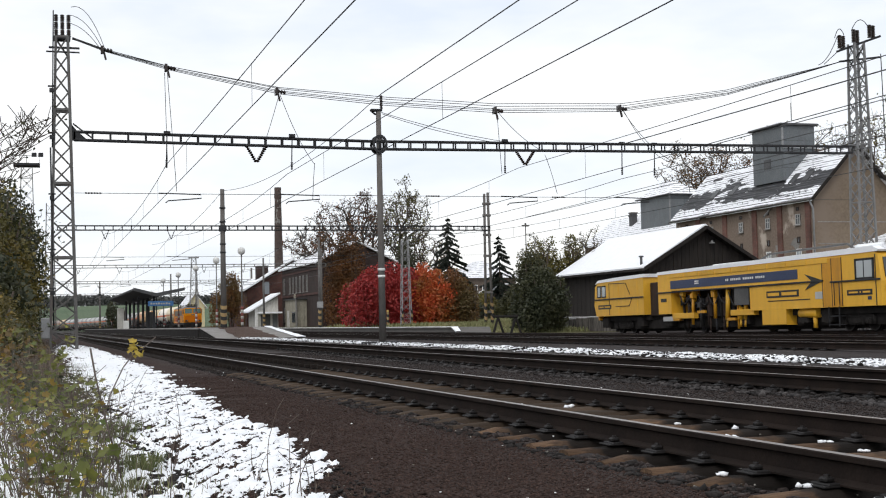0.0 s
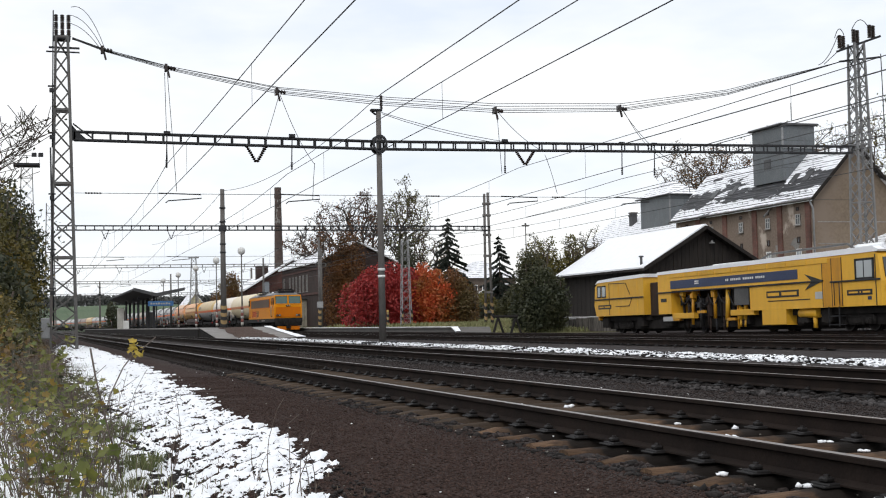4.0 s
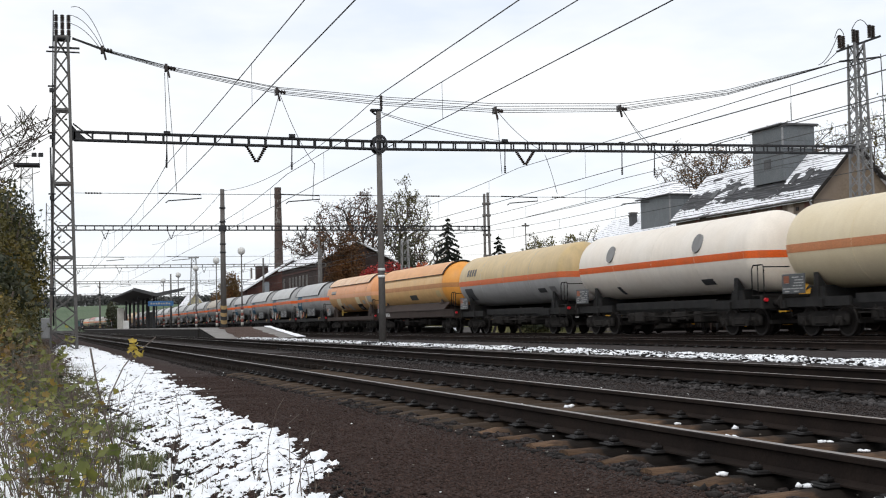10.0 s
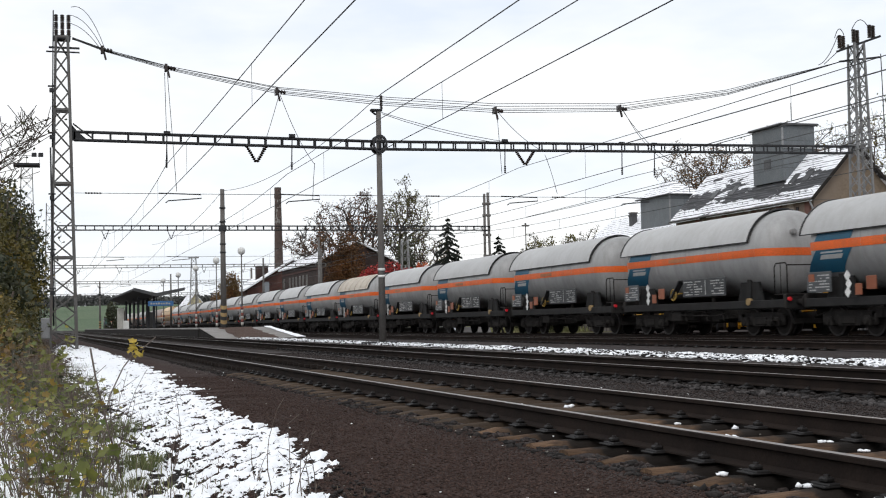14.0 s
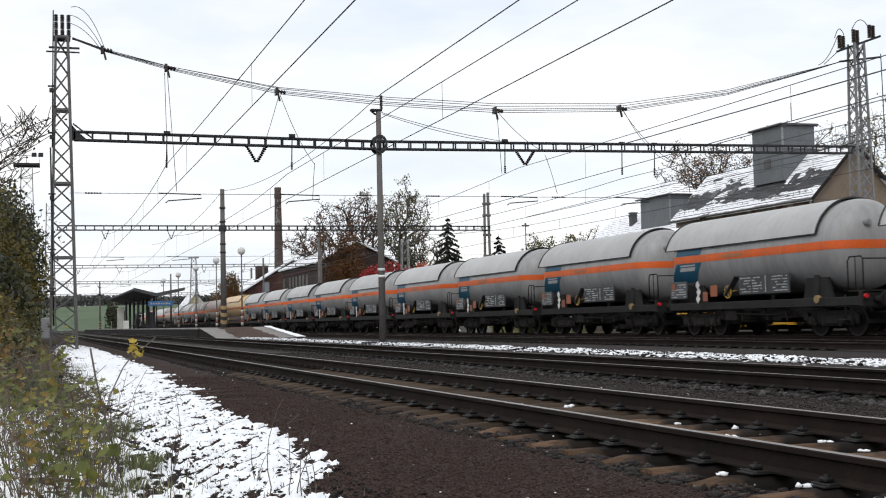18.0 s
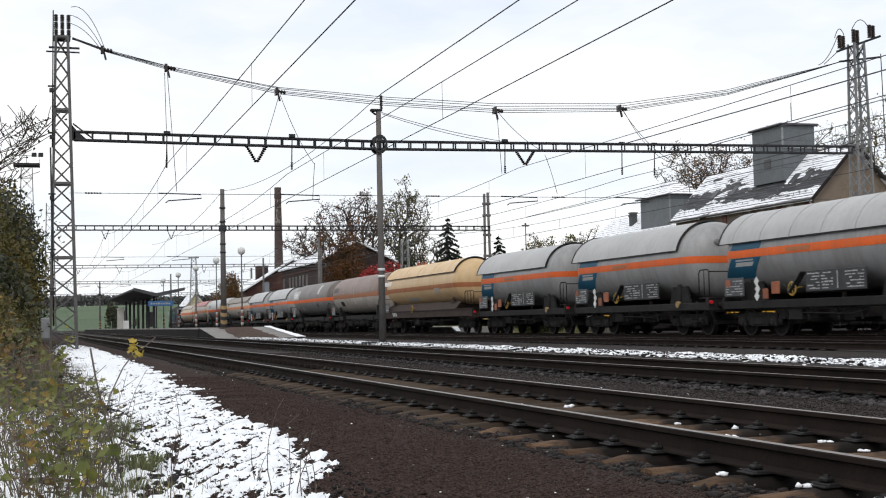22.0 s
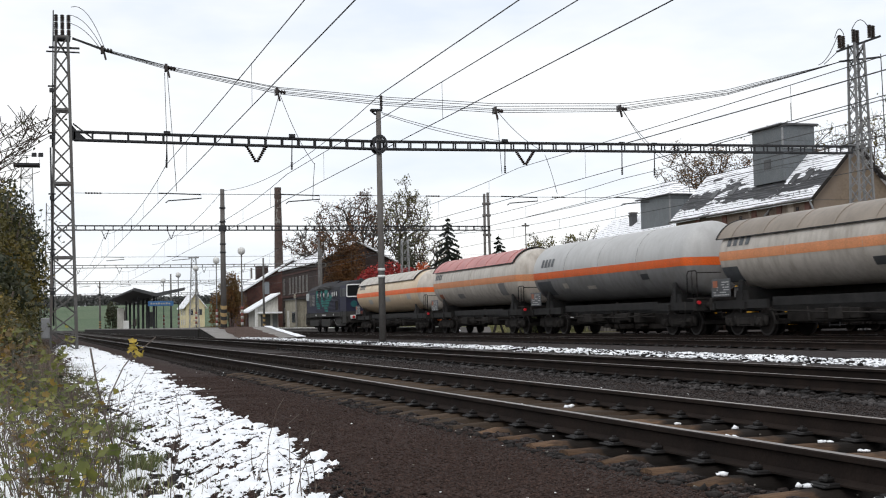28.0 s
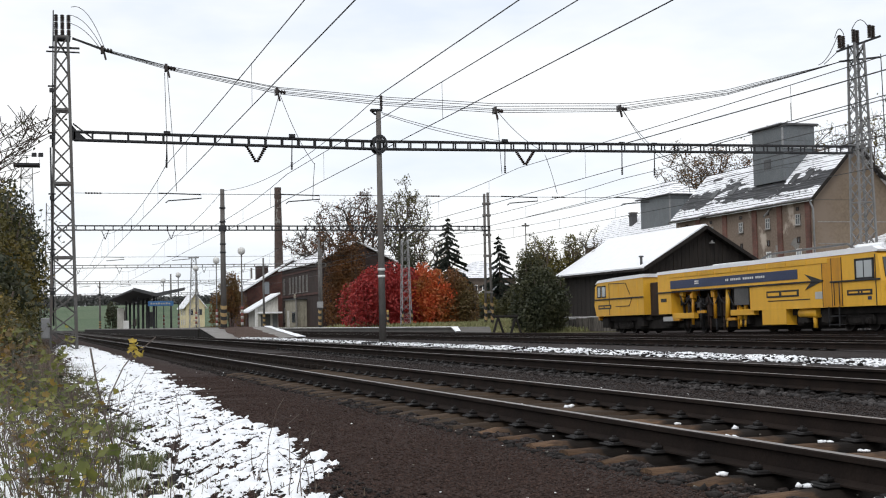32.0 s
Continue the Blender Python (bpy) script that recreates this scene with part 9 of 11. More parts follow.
    for k in range(26):  # flaked pale patches below the crown
        z, a = 15.6 + 4.6 * rs.random() ** 0.8, math.radians(rs.uniform(185, 300))
        q = 0.82 - 0.32 * z / 19.6 + 0.006
        w, h = rs.uniform(0.15, 0.42), rs.uniform(0.12, 0.5)
        sh = Shape()
        sh.add([((q - 0.016 * h * e) * math.cos(a + b * w), (q - 0.016 * h * e) * math.sin(a + b * w), z + h * e) for e in (0, 1) for b in (-0.5, -0.2, 0.2, 0.5)], [(0, 1, 5, 4), (1, 2, 6, 5), (2, 3, 7, 6)])
        part("flaked_patch", sh, "plaster_grey", c)
    sh = Shape()
    for z in (3, 6, 9, 12, 15, 18):
        h = 0.82 - 0.32 * z / 19.6 + 0.012
        sh.lathe((0, 0, z), [(h - 0.03, 0), (h, 0), (h, 0.08), (h - 0.03, 0.08)], 20)
    part("iron_bands", sh, "iron", c)
    # houses further back
    h = empty("village_house", (0, 0, 0), "grey plastered house with snow-dusted hipped roof", "house")
    part("walls", Shape().box(54.6, 160, 0, 62, 170, 6.4), "plaster_stained", h)
    sh = Shape()
    v = [(54.1, 159.5, 6.3), (62.5, 159.5, 6.3), (62.5, 170.5, 6.3), (54.1, 170.5, 6.3), (58.3, 163, 8.8), (58.3, 167, 8.8)]
    sh.add(v, [(0, 1, 4), (1, 2, 5, 4), (2, 3, 5), (3, 0, 4, 5), (3, 2, 1, 0)])
    part("roof", sh, "snow_lines", h)
    for x, z in ((55.6, 3.9), (57.2, 3.9), (55.6, 1.2)):
        win = part("window", Shape().box(x, 159.93, z, x + 0.8, 160.02, z + 1.4), "window_dark", h)
        part("window_frame", Shape().box(x - 0.08, 159.9, z - 0.08, x + 0.88, 159.97, z).box(x - 0.08, 159.9, z + 1.4, x + 0.88, 159.97, z + 1.48).box(x - 0.08, 159.9, z, x, 159.97, z + 1.4).box(x + 0.8, 159.9, z, x + 0.88, 159.97, z + 1.4), "white", win)
    part("porch_roof", Shape().prism([(56.4, 4.2), (59.5, 5.3), (59.5, 5.45), (56.4, 4.35)], "y", 156, 160), "snow", h)
    y = empty("yellow_house", (0, 0, 0), "pale yellow two-storey house with snowy roof", "house")
    gable_walls(y, 37.4, 42.2, 39.8, 0, 6.2, 6.2, 9.2, 334, 350, "plaster_yellow", "plaster_yellow")
    roof_slabs("roof", y, 37.4, 42.2, 39.8, 6.3, 6.3, 9.4, 334, 350, "snow_lines", 0.6, 0.25)
    for yy in (336.5, 340.5, 344.5):
        side_window(y, 37.4, yy, 3.6, 1.4, 1.5, "white", "window_dark", 1, False)
        side_window(y, 37.4, yy, 1.0, 1.4, 1.5, "white", "window_dark", 1, False)
    for xx in (38.1, 40.4):
        part("gable_window", Shape().box(xx, 333.9, 3.6, xx + 1.1, 333.98, 5.1), "window_dark", y)


depot()


# ---- island platform fittings ----
def canopy():
    c = empty("platform_canopy", (0, 0, 0), "dark butterfly-roofed shelter on the island platform", "shelter")
    sh = Shape()
    sec = [(11.0, 5.05), (13.5, 4.35), (16.7, 5.0), (16.7, 5.22), (13.5, 4.6), (11.0, 5.28)]
    sh.prism(sec, "y", 151, 204)
    part("butterfly_roof", sh, "steel_dark", c)
    part("fascia", Shape().prism([(10.9, 5.0), (13.5, 4.28), (16.8, 4.95), (16.8, 5.3), (13.5, 4.68), (10.9, 5.35)], "y", 150.9, 151.0), "tin_dark", c)
    for y in range(154, 204, 8):
        part("column", Shape().box(13.35, y, 0.55, 13.65, y + 0.3, 4.4), "steel_dark", c)
    for x, y in ((12.4, 163), (14.6, 163), (12.4, 171), (14.6, 178), (12.4, 186)):
        part("corner_post", Shape().cyl((x, y, 0.55), (x, y, 4.5), 0.07, 8), "steel_dark", c)
    part("wind_screen", Shape().box(13.9, 171, 0.75, 14.9, 171.1, 2.7), "station_grey", c)
    part("bench_back", Shape().box(13.0, 176, 0.95, 13.1, 182, 1.9), "sill_brown", c, "brown timber bench back")
    part("bench_seat", Shape().box(12.5, 176, 0.9, 13.0, 182, 1.0), "sill_brown", c)
    part("timber_panel", Shape().box(12.36, 186, 1.2, 12.46, 190, 3.2), "sill_brown", c)
    part("side_panel", Shape().box(11.6, 193, 0.6, 12.6, 193.3, 3.6), "plaster_white", c)
    s = empty("station_sign", (0, 0, 0), "blue station name board with a pale name bar", "sign")
    part("board", Shape().box(12.5, 150.3, 3.15, 15.4, 150.42, 3.72, 0.02), "signblue", s)
    sh = Shape()
    for k in range(8):
        sh.box(12.78 + k * 0.29, 150.285, 3.34, 12.98 + k * 0.29, 150.3, 3.50 + (0.0 if k % 3 else 0.05))
    part("name_bars", sh, "dim_band", s)
    for x in (12.9, 15.0):
        part("hanger", Shape().cyl((x, 150.36, 3.72), (x, 150.6, 5.0), 0.025, 6), "steel_dark", s)
    k = empty("platform_cabinet", (0, 0, 0), "white cabinet on the island platform", "cabinet")
    part("cabinet_body", Shape().box(11.4, 176, 0.55, 12.1, 176.6, 1.65, 0.03), "white", k)


canopy()


def globe_lamp(x, y):
    g = empty("globe_lamp", (x, y, 0.55), "slim platform lamp post with opal glass globe", "lamp", "platform lamps")
    part("post", Shape().cyl((0, 0, 0), (0, 0, 6.1), 0.07, 10, 0.05), "steel", g)
    part("globe", Shape().lathe((0, 0, 6.05), [(0.08, 0.0), (0.2, 0.06), (0.29, 0.18), (0.32, 0.34), (0.29, 0.5), (0.2, 0.61), (0.0, 0.68)], 18), "globe", g)
    for k in range(6):
        part("warning_band", Shape().cyl((0, 0, 0.15 + k * 0.26), (0, 0, 0.41 + k * 0.26), 0.12, 10), "dim_red" if k % 2 else "dim_band", g)


for gy in (106.0, 121.5, 137.7, 155.2, 173.7):
    globe_lamp(16.5, gy)


def poles():
    for x, y, z0, h, lab in ((24.75 + 2.0, 154.7, 0.3, 8.6, "plain grey steel pole on the side platform"), (26.5, 189.4, 0.3, 7.6, "plain grey steel pole on the side platform"),
                             (17.9, 178, 0.2, 7.8, "plain grey steel pole by the island platform"), (26.1, 119.7, 0.3, 8.7, "pale grey pole with warning foot and number plate")):
        p = empty("steel_pole", (x, y, z0), lab, "pole", "poles")
        part("shaft", Shape().cyl((0, 0, 0), (0, 0, h), 0.15, 10, 0.10), "steel", p)
        if y < 160:
            stripes(p, 0, 0, 0.05, 0.17, 6, 0.28)
        if y < 130:
            part("plate", Shape().box(-0.3, -0.25, 1.9, 0.3, -0.2, 2.5, 0.02), "steel_light", p)
    m = empty("lattice_mast", (27.9, 96.1, 0.3), "grey lattice signal mast before the red shrub", "mast", "signal masts")
    sh = Shape()
    lattice(sh, (0, 0, 0), 0.80, 0.50, 6.9, 0.5, 0.35, 11, 0.05, 0.025, True)
    part("lattice_frame", sh, "steel_light", m)
    for s in (-0.38, 0.38):
        stripes(m, s, -0.3, 0.05, 0.07, 5, 0.26)
    q = empty("marker_post", (27.6, 100.5, 0.3), "short black and yellow marker post", "post")
    stripes(q, 0, 0, 0.0, 0.11, 6, 0.22)
    part("core", Shape().cyl((0, 0, 0), (0, 0, 1.34), 0.1, 10), "yellow", q)
    l = empty("yard_lamp", (51.8, 130.3, 0.5), "tall thin yard lamp with two lantern heads", "lamp")
    part("post", Shape().cyl((0, 0, 0), (0, 0, 10.5), 0.09, 10, 0.05), "steel", l)
    part("lantern_heads", Shape().box(-0.42, -0.2, 10.42, -0.08, 0.2, 10.58, 0.05).box(0.08, -0.2, 10.42, 0.42, 0.2, 10.58, 0.05).box(-0.1, -0.08, 10.4, 0.1, 0.08, 10.8, 0.03), "steel", l)
    b = empty("buffer_stop", (28.72, 76.0, -0.14), "low dark timber buffer stop on splayed legs", "buffer stop")
    part("beam", Shape().box(-0.88, -0.12, 0.95, 0.8, 0.14, 1.12, 0.03), "underframe", b)
    for x in (-0.55, 0.65):
        part("leg", Shape().bar((x, 0, 0.98), (x - 0.38, -0.1, -0.05), 0.12).bar((x, 0, 0.98), (x + 0.38, 0.1, -0.05), 0.11), "underframe", b)
    f = empty("floodlight_tower", (-0.9, 167, -0.1), "distant lattice floodlight tower above the trees", "tower")
    sh = Shape()
    lattice(sh, (0, 0, 0), 2.4, 1.3, 21.5, 2.4, 1.3, 14, 0.1, 0.06, True)
    part("lattice_frame", sh, "steel", f)
    part("lamp_platform", Shape().box(-1.6, -1.2, 21.4, 1.6, 1.2, 21.7), "steel_dark", f)
    part("railing", Shape().tube([(-1.5, -1.1, 21.7), (-1.5, -1.1, 22.6), (1.5, -1.1, 22.6), (1.5, -1.1, 21.7)], 0.04, 6).tube([(0, -1.1, 21.7), (0, -1.1, 22.6)], 0.03, 6), "steel", f)
    for x in (0.9, 1.7):
        part("floodlight", Shape().box(x - 0.3, -1.3, 22.5, x + 0.3, -0.8, 23.0, 0.05), "steel_dark", f)
    f2 = empty("floodlight_tower", (31, 262, 0), "distant lattice floodlight tower beyond the platforms", "tower")
    sh = Shape()
    lattice(sh, (0, 0, 0), 2.0, 0.9, 14.6, 2.0, 0.9, 12, 0.1, 0.06, True)
    sh.box(-1.0, -0.6, 14.6, 1.0, 0.6, 14.9)
    part("lattice_frame", sh, "steel_light", f2)


poles()


# ---- yellow track machine on the siding ----
def track_machine():
    m = empty("track_machine", pose(32.5, 60, -0.2, -0.45), "yellow track tamping machine with snow on its roof", "rail vehicle")
    W = 1.5
    Y = lambda y: y - 60
    x = -W
    # rear trailer
    sh = Shape()
    sh.prism([(Y(67.2), 1.0), (Y(67.45), 1.6), (Y(67.3), 2.7), (Y(66.9), 2.92), (Y(61.2), 3.0), (Y(61.15), 1.0)], "x", -W, W)
    t = part("rear_body", sh, "machine_yellow", m)
    part("roof_snow", Shape().prism([(Y(67.3), 2.86), (Y(66.8), 3.07), (Y(64.0), 3.15), (Y(61.05), 3.18), (Y(61.1), 3.0), (Y(66.9), 2.92)], "x", -W - 0.02, W), "snow", t, "snow lying on the roof")
    for ya, yb in ((66.98, 66.50), (66.40, 65.85)):
        win = part("cab_window", Shape().box(x - 0.02, Y(ya), 2.12, x, Y(yb), 2.68, 0.02), "bright_glass", t)
        fr = Shape()
        for q in ((ya, 2.06, ya - 0.07, 2.74), (yb + 0.07, 2.06, yb, 2.74), (ya, 2.06, yb, 2.13), (ya, 2.67, yb, 2.74)):
            fr.box(x - 0.03, Y(q[0]), q[1], x - 0.005, Y(q[2]), q[3])
        part("window_frame", fr, "steel_dark", win)
    part("side_ledge", Shape().box(x - 0.06, Y(67.3), 1.92, x, Y(61.2), 1.99, 0.01), "steel_dark", t)
    nb = part("name_bar", Shape().box(x - 0.012, Y(66.9), 1.40, x, Y(65.2), 1.64), "black", t)
    part("name_marks", Shape().box(x - 0.018, Y(66.75), 1.48, x - 0.012, Y(66.2), 1.56).box(x - 0.018, Y(66.05), 1.48, x - 0.012, Y(65.35), 1.56), "machine_yellow", nb)
    for a, b in (((65.3, 2.82), (63.3, 2.78)), ((63.3, 2.78), (62.8, 2.15)), ((64.6, 1.52), (62.9, 1.52)), ((62.9, 1.52), (62.5, 2.0))):
        part("panel_seam", Shape().bar((x - 0.01, Y(a[0]), a[1]), (x - 0.01, Y(b[0]), b[1]), 0.02, 0.035), "steel_dark", t)
    for y in (65.4, 64.2, 61.9):
        part("panel_edge", Shape().box(x - 0.015, Y(y), 1.05, x, Y(y) + 0.04, 2.85), "black" if y > 65 else "machine_yellow", t)
    # main body with the working bay cut out
    sh = Shape()
    sh.prism([(Y(59.5), 0.98), (Y(59.5), 3.02), (Y(41.55), 3.10), (Y(41.3), 2.95), (Y(41.15), 1.95), (Y(41.2), 0.98), (Y(50.6), 0.98), (Y(50.6), 2.1), (Y(58.1), 2.16), (Y(58.1), 0.98)], "x", -W, W)
    b = part("main_body", sh, "machine_yellow", m)
    part("roof_snow", Shape().prism([(Y(59.6), 3.02), (Y(59.5), 3.17), (Y(50.0), 3.25), (Y(41.6), 3.31), (Y(41.25), 3.16), (Y(41.3), 3.08)], "x", -W - 0.03, W), "snow", b, "snow lying on the roof")
    # black backing sheet added to keep the open bay dark
    part("bay_back", Shape().box(0.2, Y(58.1), 0.9, 0.4, Y(50.6), 2.2), "black", b)
    part("sign_band", Shape().box(x - 0.02, Y(58.1), 2.24, x, Y(46.75), 2.66, 0.005), "machine_blue", b, "navy sign band with pale bars")
    sh = Shape()
    for k in range(22):
        if k % 7 != 5:
            sh.box(x - 0.026, Y(49.3) + k * 0.155, 2.42, x - 0.02, Y(49.3) + k * 0.155 + 0.1, 2.52)
    part("sign_bars", sh, "white", b)
    part("sign_emblem", Shape().box(x - 0.026, Y(55.6), 2.40, x - 0.02, Y(55.2), 2.47).box(x - 0.026, Y(55.6), 2.50, x - 0.02, Y(55.2), 2.57), "white", b)
    part("side_ledge", Shape().box(x - 0.07, Y(59.5), 2.05, x, Y(44.9), 2.12, 0.01).box(x - 0.05, Y(44.4), 1.97, x, Y(41.2), 2.04, 0.01), "steel_dark", b)
    part("arrow", Shape().prism([(Y(46.2), 2.42), (Y(44.9), 2.1), (Y(46.2), 1.75), (Y(45.7), 2.1)], "x", x - 0.03, x - 0.002), "black", b, "black painted arrow")
    part("model_bar", Shape().box(x - 0.014, Y(49.2), 1.50, x, Y(46.7), 1.80), "black", b)
    part("model_marks", Shape().box(x - 0.02, Y(49.1), 1.58, x - 0.014, Y(48.2), 1.72).box(x - 0.02, Y(48.0), 1.58, x - 0.014, Y(46.85), 1.72), "machine_yellow", b)
    part("text_bar", Shape().box(x - 0.014, Y(49.1), 1.34, x, Y(45.9), 1.38), "steel_dark", b)
    part("side_mark", Shape().box(x - 0.014, Y(59.2), 1.6, x, Y(58.6), 1.78), "black", b)
    part("shield_mark", Shape().box(x - 0.014, Y(45.5), 1.35, x, Y(45.0), 1.65, 0.01), "grey_low", b)
    part("bay_window", Shape().box(x - 0.02, Y(51.9), 1.25, x + 0.02, Y(50.7), 2.05, 0.02), "station_grey", b)
    for k in range(9):
        y = Y(58.2) + k * (Y(46.0) - Y(58.2)) / 8
        part("roof_panel", Shape().box(x - 0.03, y - 1.45, 2.80, x, y - 0.05, 3.02, 0.02), "machine_yellow", b)
    # recess drawn flat: deeper yellow stands in for its depth
    part("recess_panel", Shape().box(x - 0.012, Y(44.95), 1.0, x, Y(43.62), 2.98), "machine_amber", b, "flat deep amber panel drawn in place of a recess")
    for y in (44.95, 44.30, 43.62, 41.45):
        part("cab_seam", Shape().box(x - 0.02, Y(y), 1.0, x, Y(y) + 0.035, 2.98), "steel_dark", b)
    for y in (44.1, 43.75):
        part("grab_rail", Shape().tube([(x - 0.07, Y(y), 1.05), (x - 0.07, Y(y), 2.0)], 0.018, 6), "steel_dark", b)
    part("cab_window", Shape().box(x - 0.03, Y(42.66), 2.10, x, Y(41.62), 2.78, 0.05), "bright_glass", b, "pale cab window in a dark rubber frame")
    part("cab_window_frame", Shape().box(x - 0.037, Y(42.74), 2.02, x - 0.005, Y(42.64), 2.86, 0.01).box(x - 0.037, Y(41.64), 2.02, x - 0.005, Y(41.54), 2.86, 0.01).box(x - 0.037, Y(42.74), 2.77, x - 0.005, Y(41.54), 2.86, 0.01).box(x - 0.037, Y(42.74), 2.02, x - 0.005, Y(41.54), 2.11, 0.01).box(x - 0.035, Y(42.2), 2.08, x - 0.005, Y(42.15), 2.8), "steel_dark", b)
    part("windscreen", Shape().prism([(Y(41.29), 2.86), (Y(41.16), 2.08), (Y(41.12), 2.08), (Y(41.25), 2.86)], "x", -1.3, 1.3), "dark_glass", b)
    nb = part("name_bar", Shape().box(x - 0.014, Y(43.32), 1.42, x, Y(41.72), 1.64), "black", b)
    part("name_marks", Shape().box(x - 0.02, Y(43.2), 1.50, x - 0.014, Y(42.62), 1.57).box(x - 0.02, Y(42.5), 1.50, x - 0.014, Y(42.42), 1.57).box(x - 0.02, Y(42.3), 1.50, x - 0.014, Y(41.84), 1.57), "machine_yellow", nb)
    part("side_mark", Shape().box(x - 0.014, Y(42.0), 1.22, x, Y(41.78), 1.36), "machine_blue", b)
    part("cab_lamp", Shape().cyl((-1.15, Y(41.2), 1.72), (-1.15, Y(41.02), 1.72), 0.15, 14), "lamp_mid", b)
    # roof bits
    part("roof_hatch", Shape().box(-1.1, Y(54.5), 3.1, -0.2, Y(51.6), 3.3, 0.06), "snow", b)
    part("roof_rail", Shape().tube([(-0.9, Y(50.5), 3.3), (-0.9, Y(49.8), 3.5), (-0.9, Y(44), 3.55), (-0.9, Y(43.5), 3.3)], 0.05, 6), "steel", b)
    part("roof_unit", Shape().box(-1.2, Y(43.0), 3.22, 0.8, Y(41.4), 3.45, 0.08), "snow", b, "snow-covered roof unit")
    # bay machinery: tamping banks, clamps, cylinders
    rng = random.Random(3)
    for k in (0, 2, 5):
        y = Y(57.2) + k * 0.62 * -1
        part("lifting_clamp", Shape().box(-1.35, y, 1.82, -1.1, y + 0.3, 2.15, 0.04).cyl((-1.22, y + 0.15, 1.85), (-1.22, y + 0.15, 1.55), 0.07, 8), "machine_yellow", m)
    for k, y in enumerate((55.6, 54.9, 54.3, 53.6)):
        part("tamping_tine", Shape().box(-1.2, Y(y) - 0.22, 0.75, -0.8, Y(y) + 0.1, 1.7, 0.05).cyl((-1.1, Y(y), 0.8), (-1.15, Y(y) - 0.1, 0.1), 0.06, 8).cyl((-0.8, Y(y), 0.8), (-0.85, Y(y) + 0.1, 0.1), 0.06, 8), "sill_brown" if k % 2 else "steel_dark", m)
    for y, z in ((52.8, 2.05), (51.6, 2.0), (51.2, 1.9)):
        part("hydraulic_cylinder", Shape().cyl((-1.3, Y(y), z), (-1.3, Y(y) + 0.15, 0.6), 0.11, 10).cyl((-1.3, Y(y) + 0.15, 0.6), (-1.3, Y(y) + 0.2, 0.25), 0.05, 8), "machine_yellow", m)
    # crowd of rods, hoses and small cylinders in the working bay
    for k in range(17):
        y = 57.7 - k * 0.41 + rng.uniform(-0.12, 0.12)
        xx, top, low = rng.uniform(-1.4, -0.75), rng.uniform(1.5, 2.15), rng.uniform(0.15, 0.7)
        rr = rng.uniform(0.035, 0.09)
        part("rod", Shape().cyl((xx, Y(y), top), (xx, Y(y) + rng.uniform(-0.15, 0.15), low), rr, 8).box(xx - rr * 1.7, Y(y) - rr * 1.7, top - 0.35, xx + rr * 1.7, Y(y) + rr * 1.7, top - 0.1, 0.01), ("underframe", "black", "sill_brown", "underframe", "machine_amber")[k % 5], m)
    for k in range(7):
        y = 57.4 - k * 0.95
        part("hose", Shape().tube(sag((-1.38, Y(y), 1.9), (-1.3, Y(y) - 0.8, 1.75 - 0.1 * (k % 3)), 0.35 + 0.1 * (k % 2), 8), 0.028, 6), "black", m)
    for y, z in ((57.9, 0.62), (55.4, 0.95), (52.6, 0.55), (50.9, 0.9)):
        part("cross_beam", Shape().box(-1.42, Y(y) - 0.5, z, -1.28, Y(y) + 0.25, z + 0.14, 0.02), "machine_amber", m)
    part("bay_frame", Shape().box(-1.45, Y(58.1), 0.72, -1.2, Y(55.9), 1.0, 0.02).box(-1.45, Y(52.4), 0.78, -1.2, Y(50.4), 1.05, 0.02), "machine_yellow", m)
    part("hose_bundle", Shape().tube([(-1.0, Y(57.5), 2.0), (-1.1, Y(56.8), 1.3), (-1.0, Y(56.0), 1.6), (-1.1, Y(55.0), 1.2), (-1.0, Y(54.0), 1.8), (-1.1, Y(53.0), 1.2)], 0.05, 6), "black", m)
    # below the sill
    part("fuel_tank", Shape().box(x, Y(49.6), 0.30, 0, Y(47.75), 1.0, 0.03), "machine_yellow", m)
    part("oil_tank", Shape().cyl((-1.2, Y(47.0), 0.78), (-1.2, Y(45.7), 0.78), 0.2, 14).cyl((-1.2, Y(46.0), 0.7), (-1.2, Y(46.0), 0.15), 0.1, 8), "machine_yellow", m)
    part("tool_box", Shape().box(-1.4, Y(59.2), 0.6, -0.9, Y(57.6), 0.85, 0.02), "grey_low", m)
    part("end_step", Shape().box(-1.5, Y(44.6), 0.25, -1.2, Y(43.9), 0.29).box(-1.5, Y(44.6), 0.6, -1.2, Y(43.9), 0.64).bar((-1.5, Y(44.6), 0.2), (-1.5, Y(44.6), 1.0), 0.04).bar((-1.5, Y(43.9), 0.2), (-1.5, Y(43.9), 1.0), 0.04), "steel_dark", m)
    part("articulation", Shape().box(-1.1, Y(61.1), 0.9, 1.1, Y(59.5), 2.7, 0.05), "sill_brown", m)
    part("underframe", Shape().box(-0.58, Y(66.6), 0.10, 0.58, Y(41.4), 0.98).box(-0.95, Y(66.5), 0.25, 0.95, Y(41.4), 0.72).box(-1.15, Y(67), 0.7, 1.15, Y(61.2), 1.0).box(-1.15, Y(50.4), 0.7, 1.15, Y(41.3), 1.0).box(-0.9, Y(61.2), 0.75, 0.9, Y(50.4), 1.0), "underframe", m)
    for y in (64.6, 56.9, 43.4):
        bg = bogie(m, Y(y), 1.6, 0.40)
    WHEELS[-6:] = []
